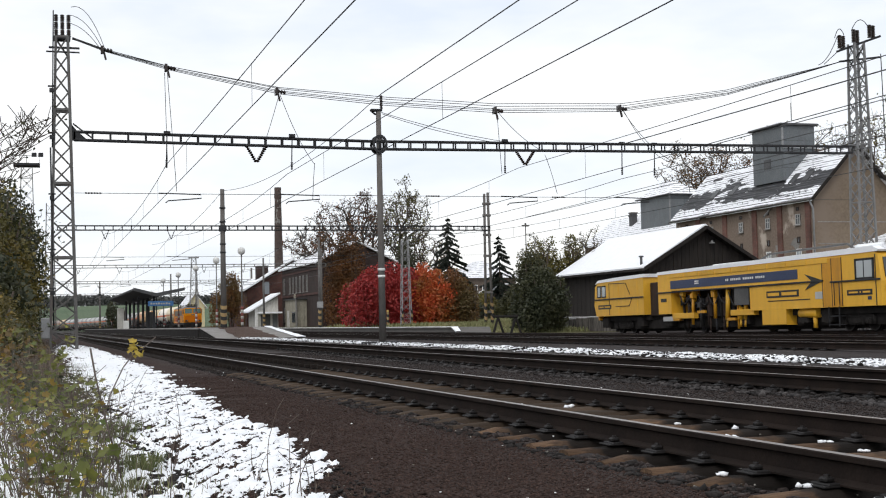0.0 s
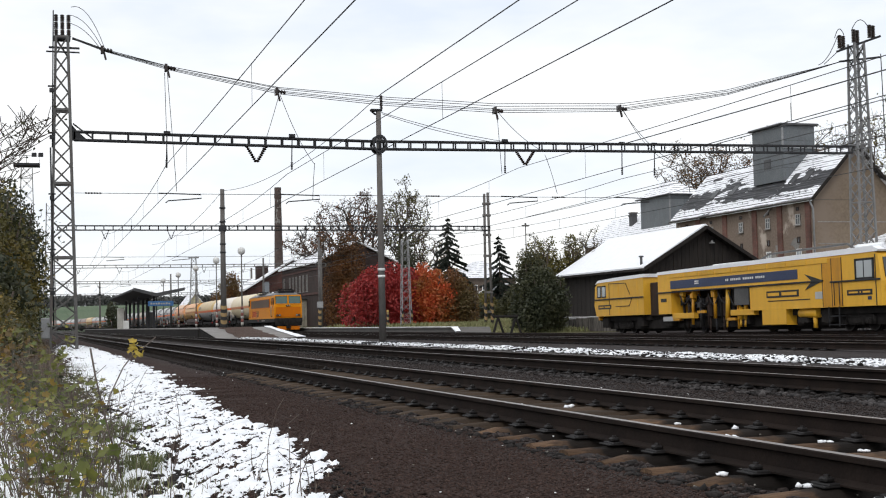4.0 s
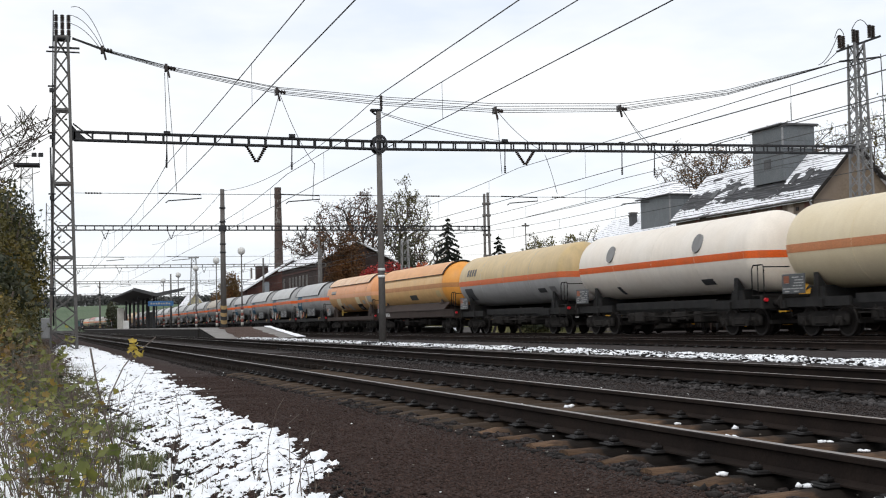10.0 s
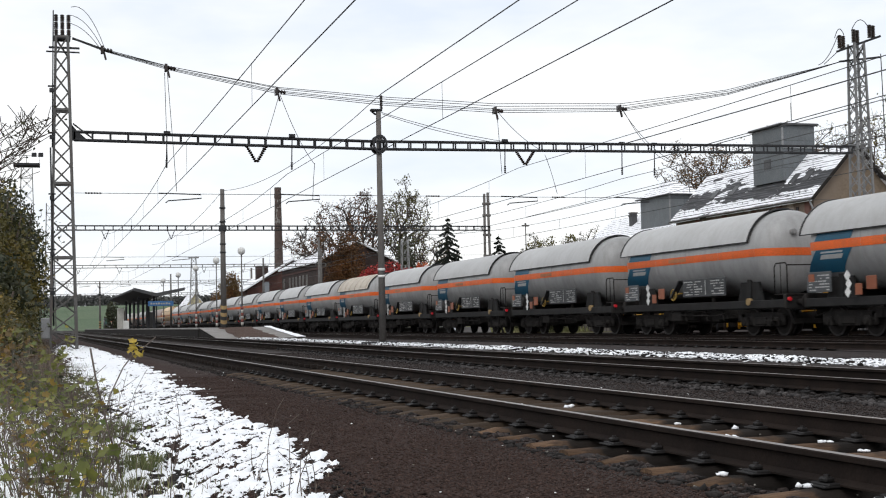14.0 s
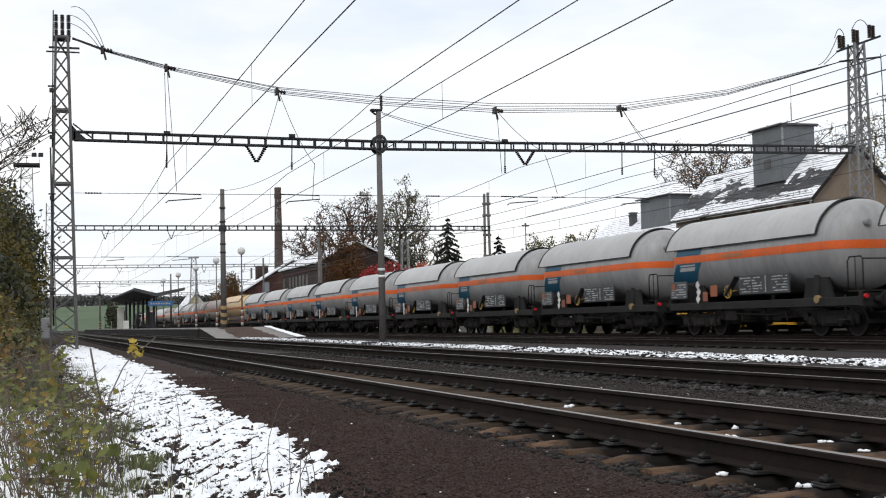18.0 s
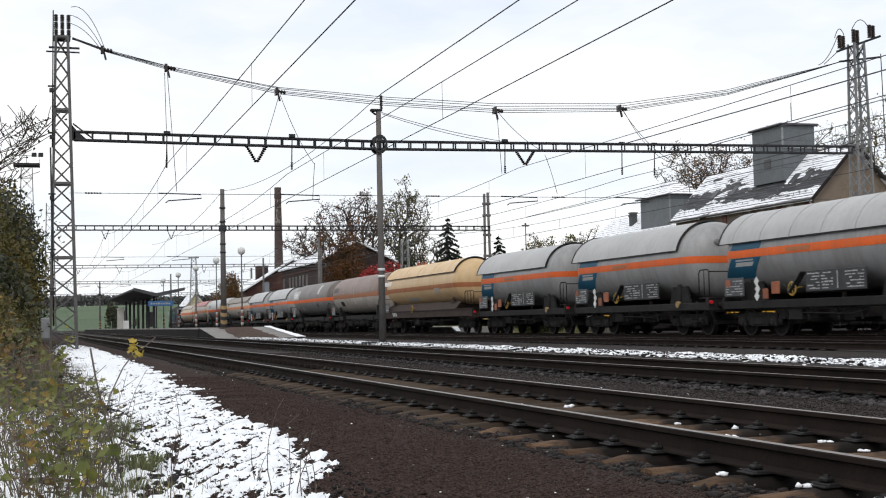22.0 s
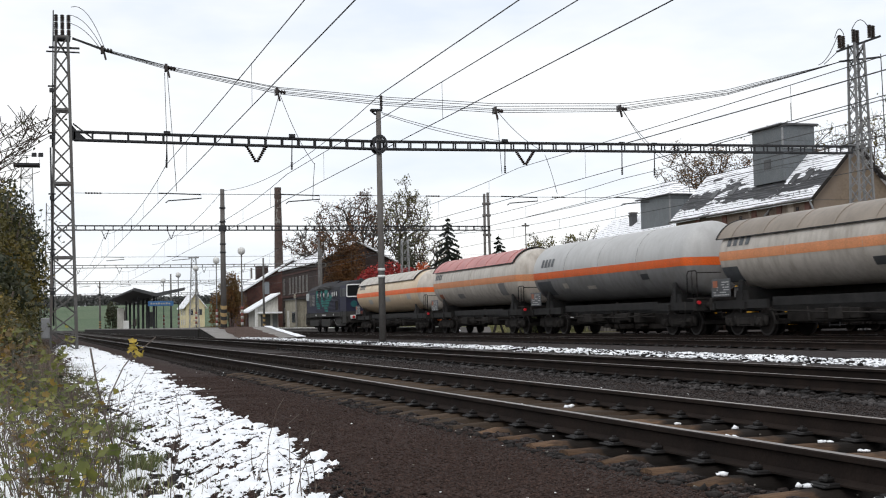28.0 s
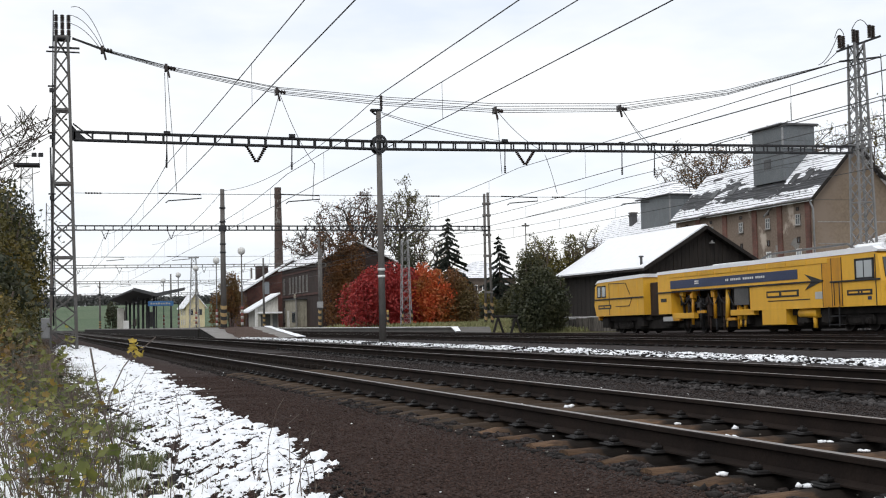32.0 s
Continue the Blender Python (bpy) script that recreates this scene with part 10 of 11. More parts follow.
    for y in (66.6, 62.2, 59.0, 51.6, 46.9, 45.2):
        part("gear_box", Shape().box(-1.28, Y(y) - 0.45, 0.35, -0.6, Y(y) + 0.3, 0.92, 0.04).cyl((-1.3, Y(y) - 0.1, 0.5), (-1.1, Y(y) - 0.1, 0.5), 0.16, 12), "underframe", m)
    part("end_beam", Shape().box(-1.35, Y(67.1), 0.78, 1.35, Y(67.3), 1.06, 0.03), "machine_amber", m)
    buffers(m, Y(67.2), 1, 0.95)
    buffers(m, Y(41.2), -1, 0.95)


track_machine()


def wagons_beyond():
    """A second yellow vehicle's snowy roof and rails, seen over the machine."""
    s = empty("far_wagon", (38.5, 52.0, -0.3), "flat wagon with snow-covered load behind the track machine", "wagon")
    part("flat_bed", Shape().box(-1.4, -9, 1.0, 1.4, 9, 1.25, 0.03), "underframe", s)
    part("load", Shape().box(-1.2, -8.5, 1.25, 1.2, 6, 3.25, 0.1), "steel_dark", s)
    part("load_snow", Shape().box(-1.22, -8.5, 3.25, 1.22, 6, 3.36, 0.05), "snow", s)
    for y in (-6.5, 6.5):
        bogie(s, y, 1.8, 0.46)
    WHEELS[-4:] = []


wagons_beyond()


# ---- plants ----
M.update({
    "leaf_red": leaf_mat("crimson_leaves", (0.30, 0.022, 0.032), (0.60, 0.075, 0.05), (0.40, 0.03, 0.032)),
    "leaf_flame": leaf_mat("flame_leaves", (0.80, 0.085, 0.03), (0.66, 0.15, 0.03), (0.38, 0.16, 0.04)),
    "leaf_dark": leaf_mat("dark_green_leaves", (0.026, 0.036, 0.018), (0.055, 0.066, 0.027), (0.072, 0.074, 0.028)),
    "leaf_autumn": leaf_mat("russet_leaves", (0.20, 0.075, 0.024), (0.28, 0.14, 0.04), (0.14, 0.10, 0.03)),
    "leaf_olive": leaf_mat("yellow_green_leaves", (0.13, 0.13, 0.035), (0.24, 0.20, 0.05), (0.10, 0.10, 0.03)),
    "leaf_weed": leaf_mat("weed_leaves", (0.075, 0.115, 0.022), (0.27, 0.25, 0.035), (0.15, 0.12, 0.03)),
    "leaf_yellow": leaf_mat("yellow_leaves", (0.52, 0.40, 0.04), (0.40, 0.36, 0.05), (0.55, 0.36, 0.05)),
    "grass": leaf_mat("autumn_grass", (0.085, 0.105, 0.03), (0.18, 0.15, 0.07), (0.075, 0.11, 0.028)),
    "grass_pale": leaf_mat("pale_green_grass", (0.13, 0.16, 0.05), (0.26, 0.24, 0.11), (0.10, 0.14, 0.035)),
    "grass_dry": leaf_mat("dry_grass", (0.17, 0.13, 0.095), (0.30, 0.24, 0.175), (0.14, 0.10, 0.08)),
    "needles": leaf_mat("spruce_needles", (0.014, 0.022, 0.016), (0.032, 0.042, 0.026), (0.020, 0.028, 0.019)),
    "leaf_pale": leaf_mat("pale_yellow_green_leaves", (0.28, 0.28, 0.08), (0.42, 0.38, 0.13), (0.20, 0.21, 0.07)),
    "leaf_gold": leaf_mat("golden_leaves", (0.26, 0.16, 0.025), (0.34, 0.22, 0.035), (0.15, 0.12, 0.025)),
    "leaf_bramble": leaf_mat("bramble_leaves", (0.060, 0.105, 0.018), (0.15, 0.18, 0.028), (0.26, 0.22, 0.035)),
    "leaf_brown": leaf_mat("brown_olive_leaves", (0.14, 0.085, 0.028), (0.12, 0.10, 0.03), (0.19, 0.10, 0.03)),
    "grass_yard": leaf_mat("yard_grass_green", (0.28, 0.27, 0.11), (0.42, 0.38, 0.20), (0.21, 0.24, 0.09)),
    "leaf_hedge": leaf_mat("dull_olive_leaves", (0.060, 0.066, 0.024), (0.115, 0.105, 0.034), (0.045, 0.050, 0.020)),
    "leaf_khaki": leaf_mat("olive_brown_leaves", (0.155, 0.135, 0.034), (0.25, 0.195, 0.045), (0.115, 0.108, 0.031)),
    "leaf_dusk": leaf_mat("dull_russet_leaves", (0.10, 0.06, 0.03), (0.15, 0.08, 0.035), (0.20, 0.065, 0.03)),
    "leaf_rust": leaf_mat("rust_brown_leaves", (0.25, 0.080, 0.022), (0.28, 0.125, 0.030), (0.12, 0.065, 0.025)),
    "leaf_mustard": leaf_mat("mustard_leaves", (0.13, 0.095, 0.018), (0.20, 0.145, 0.028), (0.075, 0.075, 0.018)),
    # aerial haze is mixed into these grey leaf colours
    "forest": leaf_mat("hazed_forest", (0.105, 0.108, 0.105), (0.13, 0.125, 0.115), (0.11, 0.115, 0.112)),
})


def limbs(rng, base, height, spread, levels=4, r0=0.22, first=0.25):
    """Forking limbs: list of (start, end, radius) and the tips."""
    segs, tips = [], []

    def grow(p, d, length, r, lev):
        n = 3
        q = Vector(p)
        for k in range(n):
            d = (d + Vector((rng.gauss(0, 0.10), rng.gauss(0, 0.10), 0.05))).normalized()
            e = q + d * (length / n)
            segs.append((q.copy(), e.copy(), r * (1 - 0.12 * k), r * (1 - 0.12 * (k + 1))))
            q = e
            if lev > 0 and k > 0:
                for _ in range(2 if lev > 1 else 3):
                    a = rng.uniform(0, 6.28)
                    side = Vector((math.cos(a), math.sin(a), rng.uniform(-0.1, 0.7)))
                    grow(q, (d * 0.55 + side * spread).normalized(), length * rng.uniform(0.5, 0.72), r * 0.5, lev - 1)
            if lev <= 1:
                tips.append(q.copy())
    grow(Vector(base), Vector((0, 0, 1)), height * 0.42, r0, levels)
    return segs, tips


def tree(name, at, height, spread, seed, leaf, count, size, label, levels=4, r0=0.24, fill=0.5, cat="tree", twig=0.028):
    rng, nr = random.Random(seed), np.random.default_rng(seed)
    t = empty(name, at, label, cat, "trees")
    segs, tips = limbs(rng, (0, 0, -0.2), height, spread, levels, r0)
    top = max(p.z for p in tips)
    k = height / top
    segs = [(a * k, b * k, ra, rb) for a, b, ra, rb in segs]
    sh, lim = Shape(), Shape()
    for s in segs:
        (sh if s[2] > r0 * 0.6 else lim).cyl(s[0], s[1], max(s[2], twig), 8 if s[2] > 0.06 else 4, max(s[3], twig), caps=False)
    part("trunk", sh, "bark", t)
    part("branching", lim, "bark", t)
    if count:
        pts = np.array([tuple(p * k) for p in tips])
        pick = nr.integers(0, len(pts), count)
        pts = pts[pick] + nr.normal(size=(count, 3)) * fill * np.array([1, 1, 0.8])
        pts = pts[pts[:, 2] > height * 0.12]
        v, f = leaf_cards(pts, size, nr)
        ob = new("crown", fast_mesh("crown", v, f, leaf))
        ob.parent = t
    return t


def dome_shrub(name, at, rx, ry, rz, seed, leaf, count, size, label, cat="shrub", lumps=9, shell=0.35, group="shrubs"):
    """A shrub of overlapping leaf clumps on many stems; the outline stays uneven."""
    nr = np.random.default_rng(seed)
    t = empty(name, at, label, cat, group)
    sh = Shape()
    rng = random.Random(seed)
    for _ in range(14):
        a, q = rng.uniform(0, 6.28), rng.uniform(0.1, 0.9)
        sh.tube([(math.cos(a) * q * rx * 0.3, math.sin(a) * q * ry * 0.3, -0.2), (math.cos(a) * q * rx * 0.6, math.sin(a) * q * ry * 0.6, rz * 0.45), (math.cos(a) * q * rx * 0.85, math.sin(a) * q * ry * 0.85, rz * 0.85)], 0.03, 5)
    part("stem", sh, "bark", t)
    cen = []
    for _ in range(lumps):
        a, q = nr.uniform(0, 6.28), math.sqrt(nr.uniform(0, 1))
        cen.append((math.cos(a) * q * rx * 0.72, math.sin(a) * q * ry * 0.72, rz * (0.30 + 0.42 * (1 - q * q)) * nr.uniform(0.75, 1.1), nr.uniform(0.32, 0.5)))
    cen = np.array(cen)
    pick = nr.integers(0, lumps, count)
    d = nr.normal(size=(count, 3))
    d /= np.linalg.norm(d, axis=1)[:, None]
    rad = (1 - shell * nr.uniform(0, 1, count) ** 2)[:, None]
    pts = cen[pick, :3] + d * rad * cen[pick, 3:4] * np.array([rx, ry, rz]) + nr.normal(size=(count, 3)) * 0.08
    pts = pts[pts[:, 2] > 0.02]
    pts *= np.array([rx, ry, rz]) / np.array([np.quantile(np.abs(pts[:, 0]), 0.99), np.quantile(np.abs(pts[:, 1]), 0.99), np.quantile(pts[:, 2], 0.995)])
    v, f = leaf_cards(pts, size, nr)
    ob = new("foliage", fast_mesh("foliage", v, f, leaf))
    ob.parent = t
    return t


def spruce(at, height, r, seed):
    nr, rng = np.random.default_rng(seed), random.Random(seed)
    t = empty("spruce_tree", at, "dark green pointed spruce with drooping boughs", "tree", "trees")
    part("trunk", Shape().cyl((0, 0, -0.2), (0, 0, height), 0.2, 8, 0.02), "bark", t)
    pts = []
    z = height * 0.10
    while z < height * 0.985:
        k = 1 - z / height
        for b in range(max(5, int(9 * k + 5))):
            a = rng.uniform(0, 6.28)
            ln = min(r * (k ** 0.85) * rng.uniform(0.7, 1.12), 1.1 * (height - z)) + 0.08
            n = int(75 * ln) + 8
            s = nr.uniform(0.05, 1, n)
            w = nr.normal(size=n) * 0.050 * ln * (1.05 - s)
            px = np.cos(a) * s * ln - np.sin(a) * w
            py = np.sin(a) * s * ln + np.cos(a) * w
            pz = z + rng.uniform(-0.12, 0.12) - 0.55 * ln * s + 0.08 * ln * s * s - np.abs(nr.normal(size=n)) * 0.035 * ln * s
            pts.append(np.stack([px, py, pz], 1))
        z += 0.46 + 0.42 * k
    pts = np.concatenate(pts)
    v, f = leaf_cards(pts, 0.15, nr, 0.6, 2.2)
    ob = new("foliage", fast_mesh("foliage", v, f, "needles"))
    ob.parent = t


def fan_tree(at, low, centre, radii, seed, leaf, count, size, label, points=420, twig=0.045, r0=0.3, lean=0.25):
    """A broad tree: branches grow from the trunk into the free room of a lumpy crown, with sparse leaves at the twigs."""
    rng, nr = random.Random(seed), np.random.default_rng(seed)
    t = empty("autumn_tree", at, label, "tree", "trees")
    c, rad = np.array(centre, float), np.array(radii, float)
    d = nr.normal(size=(points, 3))
    d /= np.linalg.norm(d, axis=1)[:, None]
    lump = 1 + 0.16 * np.sin(d[:, 0] * 5 + seed) + 0.14 * np.sin(d[:, 2] * 6 + d[:, 1] * 4 + seed * 2)
    goal = c + d * rad * (nr.uniform(0.05, 1, points) ** 0.42 * lump)[:, None]
    step = float(rad.max()) * 0.085
    nodes, up = [np.array((0.0, 0.0, -0.3))], [-1]
    k = max(3, int(low / step))
    for i in range(k):
        nodes.append(np.array((rng.gauss(0, 0.03), rng.gauss(0, 0.03), -0.3 + (low + 0.3) * (i + 1) / k)))
        up.append(len(nodes) - 2)
    near = np.zeros(points, int)
    dist = np.full(points, 1e9)
    fresh = list(range(len(nodes)))
    alive = np.ones(points, bool)
    for _ in range(90):
        for q in fresh:
            dq = np.linalg.norm(goal - nodes[q], axis=1)
            m = dq < dist
            dist[m], near[m] = dq[m], q
        alive &= dist > step * 1.15
        if not alive.any():
            break
        fresh = []
        for q in np.unique(near[alive]):
            pull = goal[alive & (near == q)] - nodes[q]
            pull = (pull / (np.linalg.norm(pull, axis=1)[:, None] + 1e-9)).mean(0)
            pull = pull / (np.linalg.norm(pull) + 1e-9) + nr.normal(size=3) * 0.28 + np.array((0, 0, lean * 0.5))
            nodes.append(nodes[q] + pull / np.linalg.norm(pull) * step)
            up.append(int(q))
            fresh.append(len(nodes) - 1)
    n = len(nodes)
    width = np.zeros(n)
    for i in range(n - 1, 0, -1):
        width[i] = max(width[i], twig ** 2.4)
        width[up[i]] += width[i]
    width[0] = width[1]
    width = np.minimum(width ** (1 / 2.4), r0)
    kids = np.bincount(np.array(up[1:]), minlength=n)
    trunk, lim, tips = Shape(), Shape(), []
    for i in range(1, n):
        a = nodes[up[i]]
        (trunk if i <= k else lim).cyl(a, nodes[i], min(width[up[i]], width[i] * 1.25), 8 if i <= k else (5 if width[i] > 0.1 else 4), width[i], caps=False)
        if i > k and kids[i] < 2:
            for _ in range(3):
                e = np.array((rng.gauss(0, 1), rng.gauss(0, 1), rng.gauss(0.5, 0.8)))
                q = nodes[i] + e / np.linalg.norm(e) * step * rng.uniform(0.8, 1.8)
                b = nodes[i] * 0.5 + q * 0.5 + np.array((0, 0, -0.12 * step))
                lim.cyl(nodes[i], b, twig * 0.8, 3, twig * 0.6, caps=False)
                lim.cyl(b, q, twig * 0.6, 3, twig * 0.4, caps=False)
                tips += [q, b]
    part("trunk", trunk, "bark", t)
    part("branching", lim, "bark", t)
    clump = np.array(tips)
    keep = nr.permutation(len(clump))[:max(10, len(clump) // 2)]
    pick = keep[nr.integers(0, len(keep), count)]
    v, f = leaf_cards(clump[pick] + nr.normal(size=(count, 3)) * 0.045 * rad.max(), size, nr)
    ob = new("crown", fast_mesh("crown", v, f, leaf))
    ob.parent = t
    return t


# red smoke-bush hedge by the platform: crimson first, then scarlet and flame, browning at its far end
dome_shrub("red_shrub", (27.6, 105.0, 0.3), 3.2, 2.6, 4.9, 11, "leaf_red", 16000, 0.16, "dense crimson-leaved autumn shrub beside the platform", lumps=16)
dome_shrub("red_shrub", (30.3, 105.0, 0.3), 2.6, 2.6, 5.2, 12, "leaf_red", 12000, 0.16, "dense scarlet-leaved autumn shrub beside the platform", lumps=14)
dome_shrub("flame_shrub", (32.4, 104.2, 0.3), 2.2, 2.2, 5.0, 13, "leaf_flame", 12000, 0.16, "orange and scarlet turning autumn shrub", lumps=14)
dome_shrub("flame_shrub", (34.6, 104.8, 0.3), 2.1, 2.2, 4.6, 14, "leaf_rust", 9000, 0.16, "orange and green turning autumn shrub", lumps=14)
dome_shrub("brown_shrub", (35.4, 103.2, 0.2), 1.7, 1.6, 4.0, 15, "leaf_brown", 7000, 0.15, "olive-brown shrub at the hedge's end", lumps=12)
# dark overgrown bush before the goods shed
dome_shrub("dark_bush", (31.9, 78.4, -0.2), 1.6, 1.9, 4.1, 21, "leaf_dark", 13000, 0.13, "dark green overgrown bush beside the goods shed", lumps=18)
dome_shrub("dark_bush", (33.0, 79.4, -0.2), 1.5, 1.8, 4.0, 22, "leaf_dark", 11000, 0.13, "tall dark green bush beside the goods shed", lumps=16)
dome_shrub("olive_bush", (32.4, 80.6, -0.1), 1.6, 1.6, 5.3, 26, "leaf_hedge", 9000, 0.12, "dull olive bush rising behind the dark one", lumps=16)
dome_shrub("khaki_bush", (36.9, 89.0, 0.1), 1.7, 1.6, 6.3, 24, "leaf_khaki", 10000, 0.13, "yellowing bush at the far end of the goods shed", lumps=17)
dome_shrub("khaki_bush", (39.2, 89.4, 0.2), 1.6, 1.8, 6.6, 23, "leaf_khaki", 8000, 0.13, "yellowing bush behind the goods shed", lumps=15)
fan_tree((36.6, 89.6, 0.2), 2.0, (0, 0, 5.0), (1.8, 1.6, 2.0), 27, "leaf_khaki", 500, 0.12, "bare twigs standing over the yellowing bush", 240, 0.017, 0.1)
fan_tree((39.9, 88.5, 0.2), 2.0, (0, 0, 5.1), (2.0, 1.8, 2.3), 25, "leaf_khaki", 400, 0.12, "thin twiggy tree behind the goods shed", 240, 0.017, 0.12)
# trees behind the depot and the shrubs
fan_tree((43.2, 172, 0.3), 8.6, (-0.5, 0, 13.9), (5.6, 4.6, 4.9), 31, "leaf_dusk", 1500, 0.23, "half-bare russet autumn tree behind the depot", 520, 0.043)
fan_tree((49.9, 174, 0.3), 8.0, (0.5, 0, 14.0), (4.5, 4.0, 5.9), 32, "leaf_olive", 2000, 0.24, "tall thinning yellow-green tree behind the hedge", 500, 0.040)
fan_tree((35.9, 151.0, 0.2), 4.5, (0.2, 0, 9.6), (3.3, 1.9, 2.9), 37, "leaf_rust", 1100, 0.19, "russet branches rising before the brick gable", 260, 0.030, 0.2)
fan_tree((38.0, 178, 0.3), 6.5, (-0.6, 0, 11.6), (4.4, 3.6, 2.7), 33, "leaf_dusk", 350, 0.22, "low half-bare tree beside the chimney", 260, 0.040)
fan_tree((53.4, 170, 0.3), 3.5, (0, 0, 8.6), (3.4, 3.0, 4.0), 35, "leaf_khaki", 500, 0.24, "nearly bare dark tree behind the hedge", 280, 0.042)
dome_shrub("ivy_tree", (36.4, 150.8, 0.2), 2.9, 2.0, 10.6, 34, "leaf_rust", 13000, 0.18, "russet-leaved tree against the brick gable", "tree", 20)
dome_shrub("ivy_tree", (46.0, 158, 0.2), 2.2, 1.8, 11.0, 36, "leaf_dark", 8000, 0.20, "dark evergreen tree behind the hedge", "tree", 14)
spruce((46.7, 142.5, 0.4), 12.7, 4.6, 41)
spruce((57.6, 154.4, 0.4), 11.4, 4.2, 42)
dome_shrub("yard_bush", (44.4, 124, 0.4), 1.9, 2.0, 3.2, 54, "leaf_khaki", 4500, 0.16, "brownish scrub before the village house", lumps=10)
dome_shrub("yard_bush", (46.8, 121, 0.4), 2.0, 2.2, 3.4, 52, "leaf_hedge", 4500, 0.16, "olive-brown bush beside the yard", lumps=10)
dome_shrub("yard_bush", (43.4, 122, 0.4), 1.3, 1.6, 2.0, 53, "leaf_dark", 2200, 0.16, "low dull green bush beside the yard", lumps=8)
fan_tree((81, 140, 0.5), 9, (0, 0, 16.0), (7.0, 6, 5.5), 61, "leaf_autumn", 5200, 0.19, "russet tree behind the mill", 420, 0.034)
fan_tree((94, 136, 0.5), 10, (0, 0, 17.5), (8, 6, 7), 62, "leaf_khaki", 900, 0.26, "nearly bare tree behind the mill", 420, 0.034)
fan_tree((103, 134, 0.5), 10, (0, 0, 19.0), (8, 6, 7.5), 63, "leaf_khaki", 1100, 0.26, "nearly bare tree behind the mill", 420, 0.034)
dome_shrub("platform_tree", (26.9, 184.0, 0.3), 2.7, 1.9, 7.8, 64, "leaf_autumn", 6500, 0.20, "round russet tree by the station", "tree", 12)
dome_shrub("ivy_mound", (16.8, 300, 0.0), 1.5, 1.5, 6.6, 65, "leaf_dark", 1500, 0.3, "dark ivy-covered tree beyond the canopy", "shrub", 7)
# thicket on the bank by the path
for k, (x, y, h, lf, rx) in enumerate(((-2.3, 60, 7.4, "leaf_dark", 2.5), (-1.6, 64, 7.3, "leaf_dark", 2.1), (-4.4, 66, 9.2, "leaf_dark", 2.9), (-1.5, 74, 8.0, "leaf_dark", 2.2), (-2.4, 50, 4.3, "leaf_mustard", 2.1), (-2.2, 54, 6.0, "leaf_khaki", 2.3), (-2.3, 44, 3.0, "leaf_dark", 2.0), (-2.3, 82, 6.8, "leaf_khaki", 2.3), (-2.2, 100, 7.5, "leaf_dark", 2.4))):
    dome_shrub("bank_tree", (x, y, 0.3), rx, 2.2, h, 70 + k, lf, 10000, 0.13, "dense thicket tree on the grassy bank, leaves turning", "tree", 19, 0.6, group="bank trees")
dome_shrub("bank_bush", (-1.5, 38, 0.2), 1.5, 2.0, 1.9, 91, "leaf_mustard", 7000, 0.08, "low yellowing scrub on the grassy bank", "shrub", 15, 0.7, group="bank trees")
dome_shrub("bank_bush", (-1.3, 31, 0.2), 1.2, 2.0, 1.2, 92, "leaf_mustard", 6000, 0.06, "low yellowing scrub on the grassy bank", "shrub", 15, 0.7, group="bank trees")
tree("bank_tree", (-1.9, 64, 0.2), 8.0, 0.8, 81, "leaf_dark", 3400, 0.12, "thin dark-leaved tree standing on the bank", 4, 0.16, 0.6, twig=0.014)
tree("bank_tree", (-2.0, 25, 0.2), 5.6, 0.9, 83, "leaf_dark", 230, 0.06, "nearly bare tree overhanging the bank", 4, 0.07, 0.12, twig=0.008)



def far_woods():
    nr = np.random.default_rng(5)
    n = 30000
    x = nr.uniform(-630, 1350, n)
    y = 1480 + nr.uniform(0, 80, n)
    h = 10 + 2.2 * np.sin(x * 0.03) * np.sin(x * 0.011 + 1) + nr.normal(size=n) * 0.8
    z = ground_z(x, y) + h * nr.uniform(0.1, 1, n)
    v, f = leaf_cards(np.stack([x, y, z], 1), 3.6, nr)
    tagged(new("far_woods", fast_mesh("far_woods", v, f, "forest")), "distant autumn woods along the ridge, haze mixed into their colour", "woods", kind="stuff")


far_woods()


# ---- weeds, grass and twigs beside the camera ----
def blades(name, n, box, h, w, mat, label, seed, keep=None, lean=0.5):
    nr = np.random.default_rng(seed)
    x = nr.uniform(box[0], box[1], n)
    y = box[2] + (box[3] - box[2]) * nr.uniform(0, 1, n) ** 1.6
    if keep is not None:
        k = keep(x, y, nr)
        x, y = x[k], y[k]
    n = len(x)
    z = ground_z(x, y) - 0.01
    hh = h * nr.uniform(0.35, 1.25, n)
    a = nr.uniform(0, 6.28, n)
    ln = nr.uniform(0.1, 1.0, n) * lean
    dx, dy = np.cos(a), np.sin(a)
    ww = w * nr.uniform(0.6, 1.4, n)
    p0 = np.stack([x, y, z], 1)
    p1 = p0 + np.stack([dx * ln * hh * 0.35, dy * ln * hh * 0.35, hh * 0.6], 1)
    p2 = p0 + np.stack([dx * ln * hh, dy * ln * hh, hh * (1.0 - 0.25 * ln)], 1)
    s = np.stack([-dy * ww, dx * ww, np.zeros(n)], 1)
    v = np.stack([p0 - s, p0 + s, p1 + s * 0.8, p1 - s * 0.8, p2], 1).reshape(-1, 3)
    i = np.arange(n)[:, None] * 5
    f = np.concatenate([i + np.array([[0, 1, 2]]), i + np.array([[0, 2, 3]]), i + np.array([[3, 2, 4]])], 0)
    return tagged(new(name, fast_mesh(name, v, f, mat)), label, "grass", kind="stuff")


